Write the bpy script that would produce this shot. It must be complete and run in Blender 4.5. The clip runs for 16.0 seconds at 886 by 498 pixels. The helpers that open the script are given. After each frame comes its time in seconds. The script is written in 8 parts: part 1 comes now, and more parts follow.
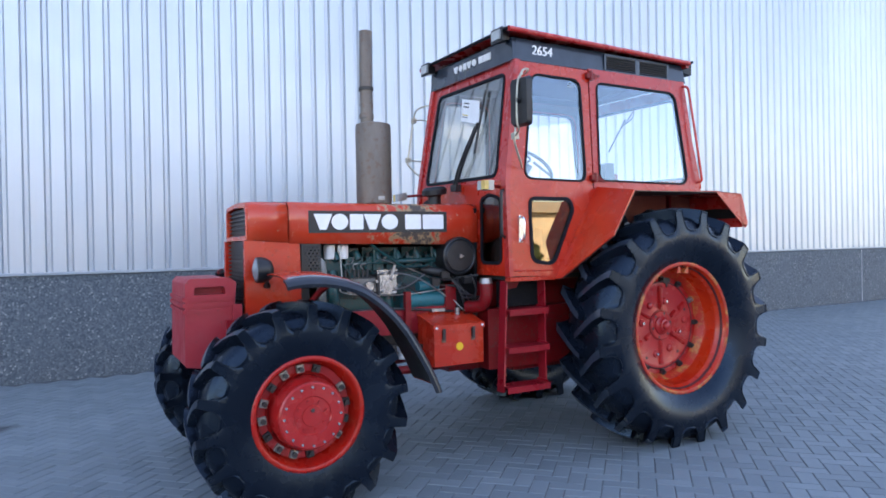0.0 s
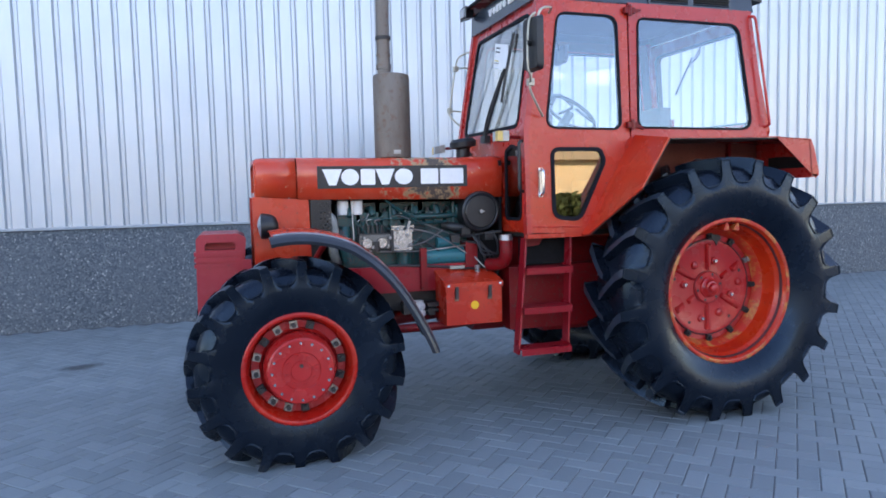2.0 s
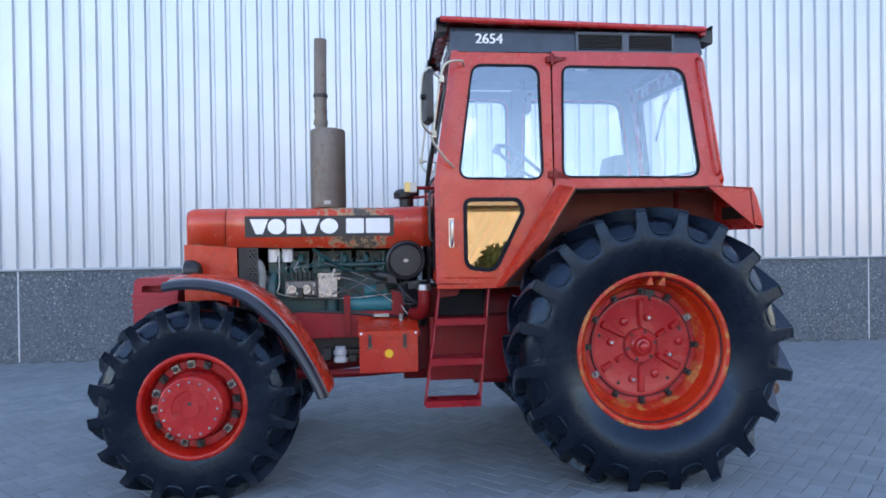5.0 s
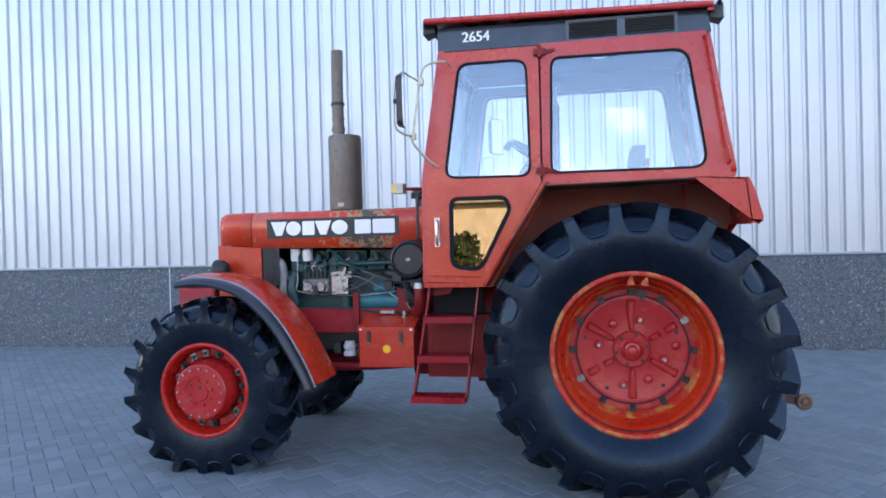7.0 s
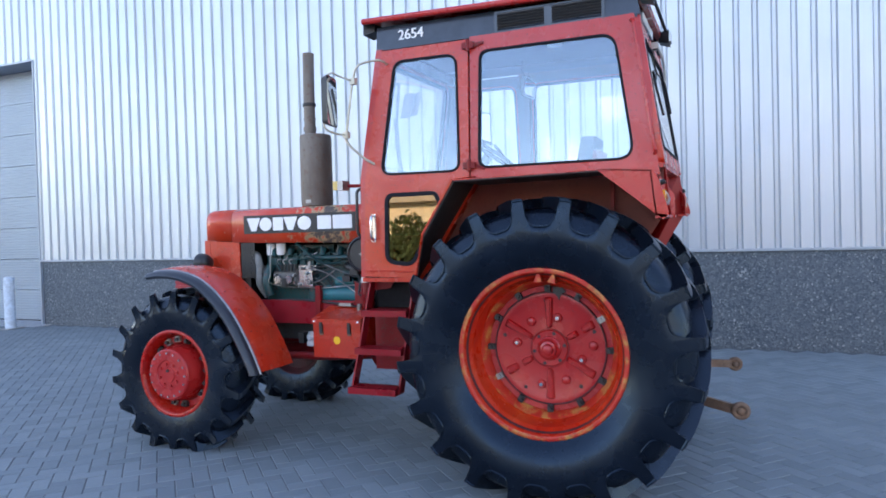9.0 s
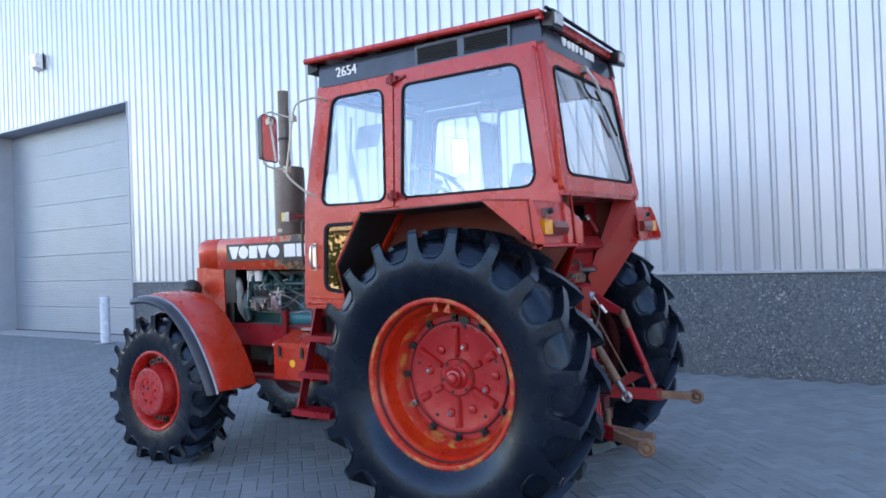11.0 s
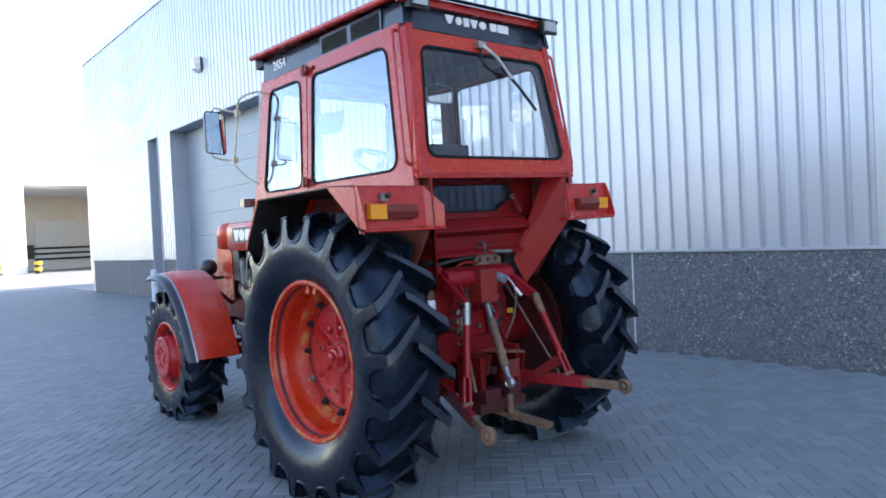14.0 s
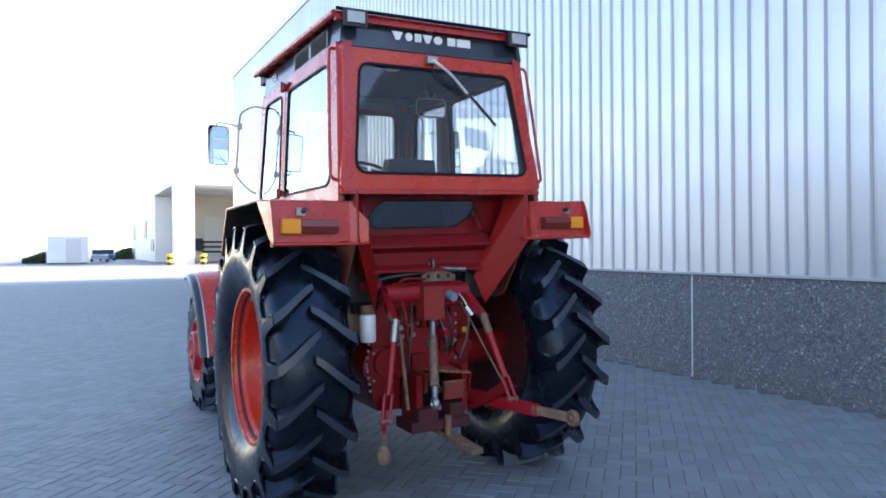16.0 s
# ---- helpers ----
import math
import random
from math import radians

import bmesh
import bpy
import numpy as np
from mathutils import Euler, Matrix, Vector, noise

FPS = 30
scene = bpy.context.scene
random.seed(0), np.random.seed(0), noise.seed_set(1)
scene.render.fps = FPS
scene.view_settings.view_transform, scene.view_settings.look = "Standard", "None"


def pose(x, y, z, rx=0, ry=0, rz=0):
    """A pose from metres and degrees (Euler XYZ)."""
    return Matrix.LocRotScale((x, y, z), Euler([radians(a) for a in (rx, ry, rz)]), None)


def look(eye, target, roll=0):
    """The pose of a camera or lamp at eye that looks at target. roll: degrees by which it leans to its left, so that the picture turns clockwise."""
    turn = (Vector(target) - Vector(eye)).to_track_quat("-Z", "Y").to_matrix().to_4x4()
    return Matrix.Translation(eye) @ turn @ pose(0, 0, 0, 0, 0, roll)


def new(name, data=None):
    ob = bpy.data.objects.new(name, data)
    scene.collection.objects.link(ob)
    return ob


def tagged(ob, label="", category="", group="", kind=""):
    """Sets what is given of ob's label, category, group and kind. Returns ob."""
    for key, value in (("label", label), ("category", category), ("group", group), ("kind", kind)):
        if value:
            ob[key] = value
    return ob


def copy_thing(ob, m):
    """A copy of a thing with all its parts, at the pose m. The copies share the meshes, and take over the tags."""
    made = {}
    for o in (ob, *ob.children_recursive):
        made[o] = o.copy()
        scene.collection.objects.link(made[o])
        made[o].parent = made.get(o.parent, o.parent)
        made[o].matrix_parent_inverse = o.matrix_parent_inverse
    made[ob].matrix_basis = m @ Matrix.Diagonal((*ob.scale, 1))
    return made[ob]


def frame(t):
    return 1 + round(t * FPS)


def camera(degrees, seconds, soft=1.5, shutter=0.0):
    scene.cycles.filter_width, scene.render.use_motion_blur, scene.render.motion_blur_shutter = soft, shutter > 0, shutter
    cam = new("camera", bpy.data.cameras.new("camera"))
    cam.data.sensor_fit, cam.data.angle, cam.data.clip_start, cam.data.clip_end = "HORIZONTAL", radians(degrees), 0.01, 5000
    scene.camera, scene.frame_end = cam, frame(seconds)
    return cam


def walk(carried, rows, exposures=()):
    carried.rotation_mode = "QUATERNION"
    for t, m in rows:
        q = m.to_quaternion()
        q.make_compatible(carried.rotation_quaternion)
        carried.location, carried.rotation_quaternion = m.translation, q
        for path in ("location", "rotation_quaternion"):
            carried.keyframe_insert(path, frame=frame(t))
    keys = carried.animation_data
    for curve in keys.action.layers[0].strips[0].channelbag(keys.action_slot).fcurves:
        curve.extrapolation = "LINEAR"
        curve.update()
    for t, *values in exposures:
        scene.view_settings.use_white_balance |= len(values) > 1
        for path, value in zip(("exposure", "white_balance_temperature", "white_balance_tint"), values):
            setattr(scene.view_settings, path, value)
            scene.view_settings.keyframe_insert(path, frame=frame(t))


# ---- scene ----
cam = camera(66.6, 16.0, 1.7)
PATH = [
    (0.0, -3.740, -4.325, 1.410, 89.70, 1.08, -29.01),
    (0.5, -3.590, -4.324, 1.394, 89.51, 0.90, -26.54),
    (1.0, -3.396, -4.319, 1.401, 89.21, 1.27, -25.12),
    (1.5, -3.181, -4.398, 1.396, 85.88, 2.28, -22.02),
    (2.0, -2.974, -4.488, 1.431, 85.64, 1.37, -17.59),
    (2.5, -2.773, -4.514, 1.417, 88.29, 0.75, -17.43),
    (3.0, -2.553, -4.583, 1.442, 89.25, 1.96, -15.17),
    (3.5, -2.312, -4.726, 1.430, 89.98, 1.19, -12.56),
    (4.0, -2.063, -4.780, 1.412, 89.78, 1.41, -8.89),
    (4.5, -1.834, -4.815, 1.430, 89.63, 0.93, -7.57),
    (7.0, -0.314, -4.822, 1.455, 89.32, 1.48, 10.75),
    (7.5, -0.022, -4.712, 1.441, 88.96, 0.97, 13.06),
    (8.0, 0.302, -4.643, 1.446, 88.88, 1.82, 15.66),
    (8.5, 0.625, -4.629, 1.469, 89.03, 1.40, 19.28),
    (9.0, 0.898, -4.517, 1.448, 88.88, 1.57, 22.10),
    (9.5, 1.154, -4.405, 1.463, 89.64, 2.09, 23.66),
    (12.0, 2.497, -3.747, 1.486, 90.36, 0.86, 37.68),
    (12.5, 2.702, -3.559, 1.462, 90.10, 0.74, 39.52),
    (13.0, 2.913, -3.348, 1.478, 89.66, 2.26, 42.28),
    (13.5, 3.188, -3.167, 1.478, 89.61, 1.47, 46.56),
    (14.0, 3.397, -2.947, 1.471, 88.96, 2.71, 48.37),
    (14.5, 3.536, -2.691, 1.495, 88.42, 1.78, 50.37),
    (15.0, 3.747, -2.435, 1.488, 89.06, 1.98, 56.03),
    (15.5, 3.936, -2.227, 1.510, 89.66, 1.80, 58.51),
    (16.0, 4.074, -1.949, 1.500, 89.80, 0.40, 60.81),
]
EXPOSURES = [(0.0, 2.97, 7060, 23), (3.5, 2.97, 7060, 22), (9.5, 2.94, 7060, 22), (12.5, 2.92, 7030, 21), (16.0, 2.87, 6990, 20)]
walk(cam, [(t, pose(x, y, z, rx, ry, rz)) for t, x, y, z, rx, ry, rz in PATH], EXPOSURES)

# ---- light: low sun behind the hall, the yard lies in its shade under a clear sky ----
SUN_AZ, SUN_EL = Vector((0.41, 0.91, 0)).normalized(), radians(25)
world = bpy.data.worlds.new("world")
scene.world = world
world.use_nodes = True
_n = world.node_tree.nodes
_sky = _n.new("ShaderNodeTexSky")
_sky.sky_type = "NISHITA"
_sky.sun_disc = False
_sky.sun_elevation = SUN_EL
_sky.sun_rotation = math.atan2(SUN_AZ.x, SUN_AZ.y)
_sky.air_density, _sky.dust_density, _sky.ozone_density = 1.0, 0.1, 1.0
_n["Background"].inputs[1].default_value = 0.1
world.node_tree.links.new(_sky.outputs[0], _n["Background"].inputs[0])
_sd = bpy.data.lights.new("sun", "SUN")
_sd.energy, _sd.angle, _sd.color = 3.6, radians(0.53), (1.0, 0.94, 0.84)
sun = new("sun", _sd)
_to_sun = Vector((SUN_AZ.x * math.cos(SUN_EL), SUN_AZ.y * math.cos(SUN_EL), math.sin(SUN_EL)))
sun.matrix_world = look(_to_sun * 60, (0, 0, 0))


# ---- materials ----
class Mat:
    """Small helper round a node tree with one Principled shader."""

    def __init__(self, name, color=(0.5, 0.5, 0.5), rough=0.5, metal=0.0):
        self.m = bpy.data.materials.new(name)
        self.m.use_nodes = True
        self.t = self.m.node_tree
        self.b = self.t.nodes["Principled BSDF"]
        self.set("Base Color", (*color, 1)), self.set("Roughness", rough), self.set("Metallic", metal)
        self._pos = None

    def set(self, key, v):
        self.b.inputs[key].default_value = v

    def node(self, kind, **inputs):
        n = self.t.nodes.new(kind)
        for k, v in inputs.items():
            n.inputs[k].default_value = v
        return n

    def link(self, a, b):
        self.t.links.new(a, b)

    def pos(self):
        if self._pos is None:
            self._pos = self.t.nodes.new("ShaderNodeTexCoord").outputs["Object"]
        return self._pos

    def noise(self, scale, detail=4.0, rough=0.55, stretch=None):
        n = self.node("ShaderNodeTexNoise", Scale=scale, Detail=detail, Roughness=rough)
        src = self.pos()
        if stretch:
            mp = self.t.nodes.new("ShaderNodeMapping")
            mp.inputs["Scale"].default_value = stretch
            self.link(src, mp.inputs[0])
            src = mp.outputs[0]
        self.link(src, n.inputs["Vector"])
        return n.outputs["Fac"]

    def ramp(self, fac, stops):
        r = self.t.nodes.new("ShaderNodeValToRGB")
        e = r.color_ramp.elements
        while len(e) < len(stops):
            e.new(0.5)
        for el, (p, c) in zip(e, stops):
            el.position, el.color = p, (*c, 1) if len(c) == 3 else c
        self.link(fac, r.inputs[0])
        return r.outputs[0]

    def mix(self, fac, a, b, mode="MIX"):
        n = self.t.nodes.new("ShaderNodeMix")
        n.data_type, n.blend_type = "RGBA", mode
        for sock, v in ((n.inputs[0], fac), (n.inputs[6], a), (n.inputs[7], b)):
            if isinstance(v, bpy.types.NodeSocket):
                self.link(v, sock)
            elif isinstance(v, tuple):
                sock.default_value = (*v, 1)
            else:
                sock.default_value = v
        return n.outputs[2]

    def color(self, sock):
        self.link(sock, self.b.inputs["Base Color"])
        return self

    def rough(self, sock):
        self.link(sock, self.b.inputs["Roughness"])
        return self

    def bump(self, fac, strength=0.3, dist=0.01):
        n = self.node("ShaderNodeBump", Strength=strength, Distance=dist)
        self.link(fac, n.inputs["Height"])
        self.link(n.outputs[0], self.b.inputs["Normal"])
        return self


def g3(v):
    return (v, v, v)


def paint(name, base, worn, rough=0.38, wear=0.62, dust=(0.30, 0.20, 0.17), gloss=0.40):
    """Old machine paint: faded in clouds, dusty, with small chips and scratches."""
    k = Mat(name, base, rough)
    c = k.mix(k.ramp(k.noise(2.3, 5), [(0.35, g3(0)), (0.7, g3(1))]), base, worn)
    c = k.mix(k.ramp(k.noise(9, 6, 0.65), [(0.55, g3(0)), (0.85, g3(0.12))]), c, dust)
    c = k.mix(k.ramp(k.noise(55, 4, 0.7), [(wear, g3(0)), (wear + 0.05, g3(0.8))]), c, (0.10, 0.035, 0.025))
    k.color(c)
    k.set("Specular IOR Level", gloss)
    k.rough(k.ramp(k.noise(7, 5), [(0.3, g3(rough - 0.10)), (0.75, g3(rough + 0.15))]))
    k.bump(k.noise(30, 3), 0.06, 0.004)
    return k.m


def plain(name, color, rough=0.5, metal=0.0, vary=0.25, scale=14):
    k = Mat(name, color, rough, metal)
    lo = tuple(v * (1 - vary) for v in color)
    hi = tuple(min(1, v * (1 + vary)) for v in color)
    k.color(k.mix(k.ramp(k.noise(scale, 6, 0.6), [(0.3, g3(0)), (0.7, g3(1))]), lo, hi))
    k.bump(k.noise(scale * 5, 3), 0.1, 0.003)
    return k.m


def matt(name, color, rough, gloss):
    k = Mat(name, color, rough)
    k.set("Specular IOR Level", gloss)
    k.color(k.mix(k.ramp(k.noise(40, 4), [(0.3, g3(0)), (0.7, g3(1))]), tuple(v * 0.7 for v in color), tuple(v * 1.3 for v in color)))
    k.bump(k.noise(150, 3), 0.08, 0.002)
    return k.m


RED = paint("orange_red_paint", (0.46, 0.019, 0.006), (0.51, 0.042, 0.014), 0.25, gloss=0.5)


def bonnet_material():
    """Orange-red bonnet paint that has flaked to primer and rust towards the exhaust and the rear."""
    k = Mat("bonnet_paint", (0.47, 0.05, 0.022), 0.34)
    c = k.mix(k.ramp(k.noise(2.3, 5), [(0.35, g3(0)), (0.7, g3(1))]), (0.52, 0.032, 0.011), (0.57, 0.066, 0.026))
    c = k.mix(k.ramp(k.noise(9, 6, 0.65), [(0.5, g3(0)), (0.8, g3(0.22))]), c, (0.42, 0.20, 0.14))
    sep = k.t.nodes.new("ShaderNodeSeparateXYZ")
    k.link(k.pos(), sep.inputs[0])
    band = k.t.nodes.new("ShaderNodeMapRange")
    band.inputs[1].default_value, band.inputs[2].default_value = 0.36, 0.0
    off = k.t.nodes.new("ShaderNodeMath")
    off.inputs[1].default_value = 1.72
    ab = k.t.nodes.new("ShaderNodeMath")
    ab.operation = "ABSOLUTE"
    k.link(sep.outputs[0], off.inputs[0]), k.link(off.outputs[0], ab.inputs[0]), k.link(ab.outputs[0], band.inputs[0])
    mul = k.t.nodes.new("ShaderNodeMath")
    mul.operation = "MULTIPLY_ADD"
    mul.inputs[1].default_value = 0.24
    k.link(band.outputs[0], mul.inputs[0]), k.link(k.noise(15, 7, 0.7), mul.inputs[2])
    c = k.mix(k.ramp(mul.outputs[0], [(0.63, g3(0)), (0.66, g3(1))]), c, (0.36, 0.24, 0.13))
    c = k.mix(k.ramp(mul.outputs[0], [(0.71, g3(0)), (0.74, g3(1))]), c, (0.085, 0.065, 0.055))
    k.color(c)
    k.rough(k.ramp(mul.outputs[0], [(0.6, g3(0.20)), (0.68, g3(0.75))]))
    k.bump(k.noise(12, 4), 0.08, 0.006)
    return k.m


BONNET = bonnet_material()
CABRED = paint("faded_red_paint", (0.41, 0.014, 0.011), (0.47, 0.038, 0.032), 0.26, gloss=0.5)
# crimson chassis red, lowered further to carry the shade round the rear casing
DEEP = paint("shaded_deep_red_paint", (0.17, 0.003, 0.005), (0.22, 0.007, 0.010), 0.40, 0.57, (0.10, 0.03, 0.025), 0.25)
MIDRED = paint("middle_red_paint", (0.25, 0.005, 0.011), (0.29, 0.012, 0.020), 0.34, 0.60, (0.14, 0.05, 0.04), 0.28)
WEIGHTRED = paint("weight_red_paint", (0.34, 0.016, 0.026), (0.39, 0.036, 0.046), 0.48)
# teal kept darker than the paint itself: bonnet shade is in the colour
TEAL = paint("shaded_teal_paint", (0.002, 0.036, 0.039), (0.004, 0.068, 0.068), 0.38, 0.56, (0.012, 0.020, 0.019), 0.45)
BLACK = plain("black_plastic", (0.010, 0.010, 0.011), 0.42)
NAVY = plain("dark_band_paint", (0.028, 0.038, 0.054), 0.18, 0, 0.35, 5)
RUBBER = matt("gasket_rubber", (0.008, 0.009, 0.013), 0.6, 0.12)
CHROME = plain("chrome", (0.62, 0.62, 0.62), 0.22, 1.0, 0.1)
STEEL = plain("bare_steel", (0.32, 0.31, 0.30), 0.42, 0.9)
WHITE = plain("white_paint", (0.78, 0.78, 0.77), 0.5, 0, 0.05)
# near-black that paints the shade of gaps and recesses
SHADEBLACK = matt("shade_black", (0.007, 0.007, 0.008), 0.7, 0.15)
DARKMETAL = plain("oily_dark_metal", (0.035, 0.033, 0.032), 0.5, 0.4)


def tyre_material():
    k = Mat("tyre_rubber", (0.02, 0.02, 0.022), 0.5)
    k.set("Specular IOR Level", 0.36)
    # the mirrored sky's blue is put into specular tint and base colour
    k.set("Specular Tint", (0.48, 0.72, 1.0, 1))
    c = k.mix(k.ramp(k.noise(3.5, 5), [(0.4, g3(0)), (0.75, g3(1))]), (0.0026, 0.0041, 0.0075), (0.0062, 0.0098, 0.0165))
    k.color(c)
    k.rough(k.ramp(k.noise(8, 4), [(0.3, g3(0.20)), (0.75, g3(0.36))]))
    k.bump(k.noise(90, 3), 0.10, 0.002)
    return k.m


TYRE = tyre_material()
TYRE_WORN = plain("worn_tread_rubber", (0.017, 0.025, 0.038), 0.36, 0, 0.3, 9)


def glass_material(name, tint, head_on, rough=0.0, mirror=(1, 1, 1)):
    """Clear pane: mostly see-through, with the sky mirrored more and more towards a grazing view."""
    m = bpy.data.materials.new(name)
    m.use_nodes = True
    t = m.node_tree
    t.nodes.clear()
    out, mix = t.nodes.new("ShaderNodeOutputMaterial"), t.nodes.new("ShaderNodeMixShader")
    tr, gl, lw = t.nodes.new("ShaderNodeBsdfTransparent"), t.nodes.new("ShaderNodeBsdfGlossy"), t.nodes.new("ShaderNodeLayerWeight")
    tr.inputs[0].default_value = (*tint, 1)
    gl.inputs["Roughness"].default_value = rough
    gl.inputs["Color"].default_value = (*mirror, 1)
    lw.inputs[0].default_value = 0.5
    pw, ml = t.nodes.new("ShaderNodeMath"), t.nodes.new("ShaderNodeMath")
    pw.operation, ml.operation = "POWER", "MULTIPLY_ADD"
    pw.inputs[1].default_value = 3.2
    ml.inputs[1].default_value, ml.inputs[2].default_value = 0.92, head_on
    t.links.new(lw.outputs["Facing"], pw.inputs[0])
    t.links.new(pw.outputs[0], ml.inputs[0])
    t.links.new(ml.outputs[0], mix.inputs[0])
    t.links.new(tr.outputs[0], mix.inputs[1])
    t.links.new(gl.outputs[0], mix.inputs[2])
    t.links.new(mix.outputs[0], out.inputs[0])
    return m


# blue mirror tint stands in for a deeper blue sky in the reflection
GLASS = glass_material("window_glass", (0.95, 0.965, 0.98), 0.095, 0.0, (0.72, 0.86, 1.0))
GLASS_FRONT = glass_material("windscreen_glass", (0.80, 0.79, 0.75), 0.06)
GLASS_AMBER = glass_material("amber_glass", (0.50, 0.26, 0.12), 0.05)
# dark tint stands in for the unlit cab behind the low rear pane
GLASS_DARK = glass_material("darkened_glass", (0.30, 0.34, 0.40), 0.045, 0.02, (0.5, 0.7, 1.0))
# mirrors less than the side panes, in place of a darker sky behind
GLASS_REAR = glass_material("rear_window_glass", (0.94, 0.955, 0.97), 0.03)
MIRROR = Mat("mirror", (0.85, 0.87, 0.88), 0.02, 1.0).m


def cladding_material():
    k = Mat("coated_sheet_steel", (0.62, 0.65, 0.68), 0.32, 0.0)
    c = k.mix(k.ramp(k.noise(0.6, 5, 0.6, (1, 1, 0.25)), [(0.3, g3(0)), (0.7, g3(1))]), (0.400, 0.432, 0.465), (0.455, 0.490, 0.525))
    k.color(c)
    k.set("Metallic", 0.5)
    k.rough(k.ramp(k.noise(2.0, 4), [(0.3, g3(0.33)), (0.7, g3(0.41))]))
    k.bump(k.noise(1.2, 2, 0.5, (6, 1, 0.4)), 0.035, 0.01)
    return k.m


CLAD = cladding_material()


def aggregate_material():
    k = Mat("exposed_aggregate_concrete", (0.12, 0.125, 0.13), 0.75)
    v = k.node("ShaderNodeTexVoronoi", Scale=52.0)
    k.link(k.pos(), v.inputs["Vector"])
    stone = k.ramp(v.outputs["Color"], [(0.15, (0.038, 0.050, 0.062)), (0.5, (0.080, 0.098, 0.115)), (0.80, (0.125, 0.142, 0.158)), (0.97, (0.36, 0.36, 0.355))])
    c = k.mix(k.ramp(k.noise(1.4, 5), [(0.35, g3(0)), (0.7, g3(0.55))]), stone, (0.090, 0.108, 0.126))
    k.color(c)
    k.bump(v.outputs["Distance"], 0.5, 0.008)
    return k.m


AGG = aggregate_material()


def paver_material(name, joined):
    k = Mat(name, (0.12, 0.125, 0.135), 0.62)
    k.set("Specular IOR Level", 0.26)
    if joined:
        r = k.t.nodes.new("ShaderNodeNewGeometry").outputs["Random Per Island"]
    else:
        r = k.t.nodes.new("ShaderNodeObjectInfo").outputs["Random"]
    tex = k.t.nodes.new("ShaderNodeNewGeometry").outputs["Position"]
    k._pos = tex
    c = k.ramp(r, [(0.0, (0.150, 0.176, 0.189)), (0.5, (0.176, 0.205, 0.219)), (1.0, (0.206, 0.238, 0.251))])
    c = k.mix(k.ramp(k.noise(0.5, 6, 0.65), [(0.4, g3(0)), (0.75, g3(0.45))]), c, (0.143, 0.159, 0.167))
    c = k.mix(k.ramp(k.noise(140, 3, 0.7), [(0.45, g3(0)), (0.8, g3(0.6))]), c, (0.206, 0.226, 0.234))
    c = k.mix(k.ramp(k.noise(3.1, 5, 0.7), [(0.66, g3(0)), (0.74, g3(0.5))]), c, (0.06, 0.06, 0.064))
    # a dried oil stain beside the front wheel
    off, sc, ln = (k.t.nodes.new("ShaderNodeVectorMath") for _ in range(3))
    off.operation, sc.operation, ln.operation = "SUBTRACT", "MULTIPLY", "LENGTH"
    off.inputs[1].default_value, sc.inputs[1].default_value = (-4.30, 2.14, 0), (1.0, 1.6, 0)
    k.link(tex, off.inputs[0]), k.link(off.outputs[0], sc.inputs[0]), k.link(sc.outputs[0], ln.inputs[0])
    ad = k.t.nodes.new("ShaderNodeMath")
    ad.operation = "MULTIPLY_ADD"
    ad.inputs[1].default_value = 0.30
    k.link(k.noise(6, 4), ad.inputs[0]), k.link(ln.outputs["Value"], ad.inputs[2])
    c = k.mix(k.ramp(ad.outputs[0], [(0.26, g3(0.75)), (0.36, g3(0))]), c, (0.03, 0.03, 0.034))
    k.color(c)
    k.bump(k.noise(220, 3), 0.25, 0.003)
    return k.m


PAVER, PAVER_JOINED = paver_material("paver", False), paver_material("paver_joined", True)


def ground_material():
    k = Mat("paver_joint_sand", (0.09, 0.09, 0.092), 0.9)
    k._pos = k.t.nodes.new("ShaderNodeNewGeometry").outputs["Position"]
    c = k.mix(k.ramp(k.noise(0.35, 6, 0.65), [(0.35, g3(0)), (0.75, g3(1))]), (0.085, 0.085, 0.088), (0.12, 0.12, 0.12))
    k.color(c)
    k.bump(k.noise(150, 3), 0.3, 0.004)
    return k.m


JOINT = ground_material()


# ---- mesh helpers ----
def bm_new():
    return bmesh.new()


def part(name, bm, material, parent=None, label="", smooth=38, bevel=0.0):
    """Link a bmesh as one mesh object, under parent if given."""
    if bevel:
        sharp = [e for e in bm.edges if len(e.link_faces) == 2 and e.calc_face_angle(0) > radians(35)]
        bmesh.ops.bevel(bm, geom=sharp, offset=bevel, segments=2, affect="EDGES", clamp_overlap=True)
    bmesh.ops.recalc_face_normals(bm, faces=bm.faces)
    me = bpy.data.meshes.new(name)
    bm.to_mesh(me)
    bm.free()
    if smooth:
        me.shade_smooth()
        me.set_sharp_from_angle(angle=radians(smooth))
    me.materials.append(material)
    ob = new(name, me)
    if parent is not None:
        ob.parent = parent
    if label:
        ob["label"] = label
    return ob


def thing(name, label, category, at=(0, 0, 0), group="", kind=""):
    ob = new(name)
    ob.empty_display_size = 0.2
    ob.location = at
    return tagged(ob, label, category, group, kind)


def box(bm, x0, x1, y0, y1, z0, z1):
    v = [bm.verts.new((x, y, z)) for x in (x0, x1) for y in (y0, y1) for z in (z0, z1)]
    for f in ((0, 1, 3, 2), (4, 6, 7, 5), (0, 4, 5, 1), (2, 3, 7, 6), (0, 2, 6, 4), (1, 5, 7, 3)):
        bm.faces.new([v[i] for i in f])
    return bm


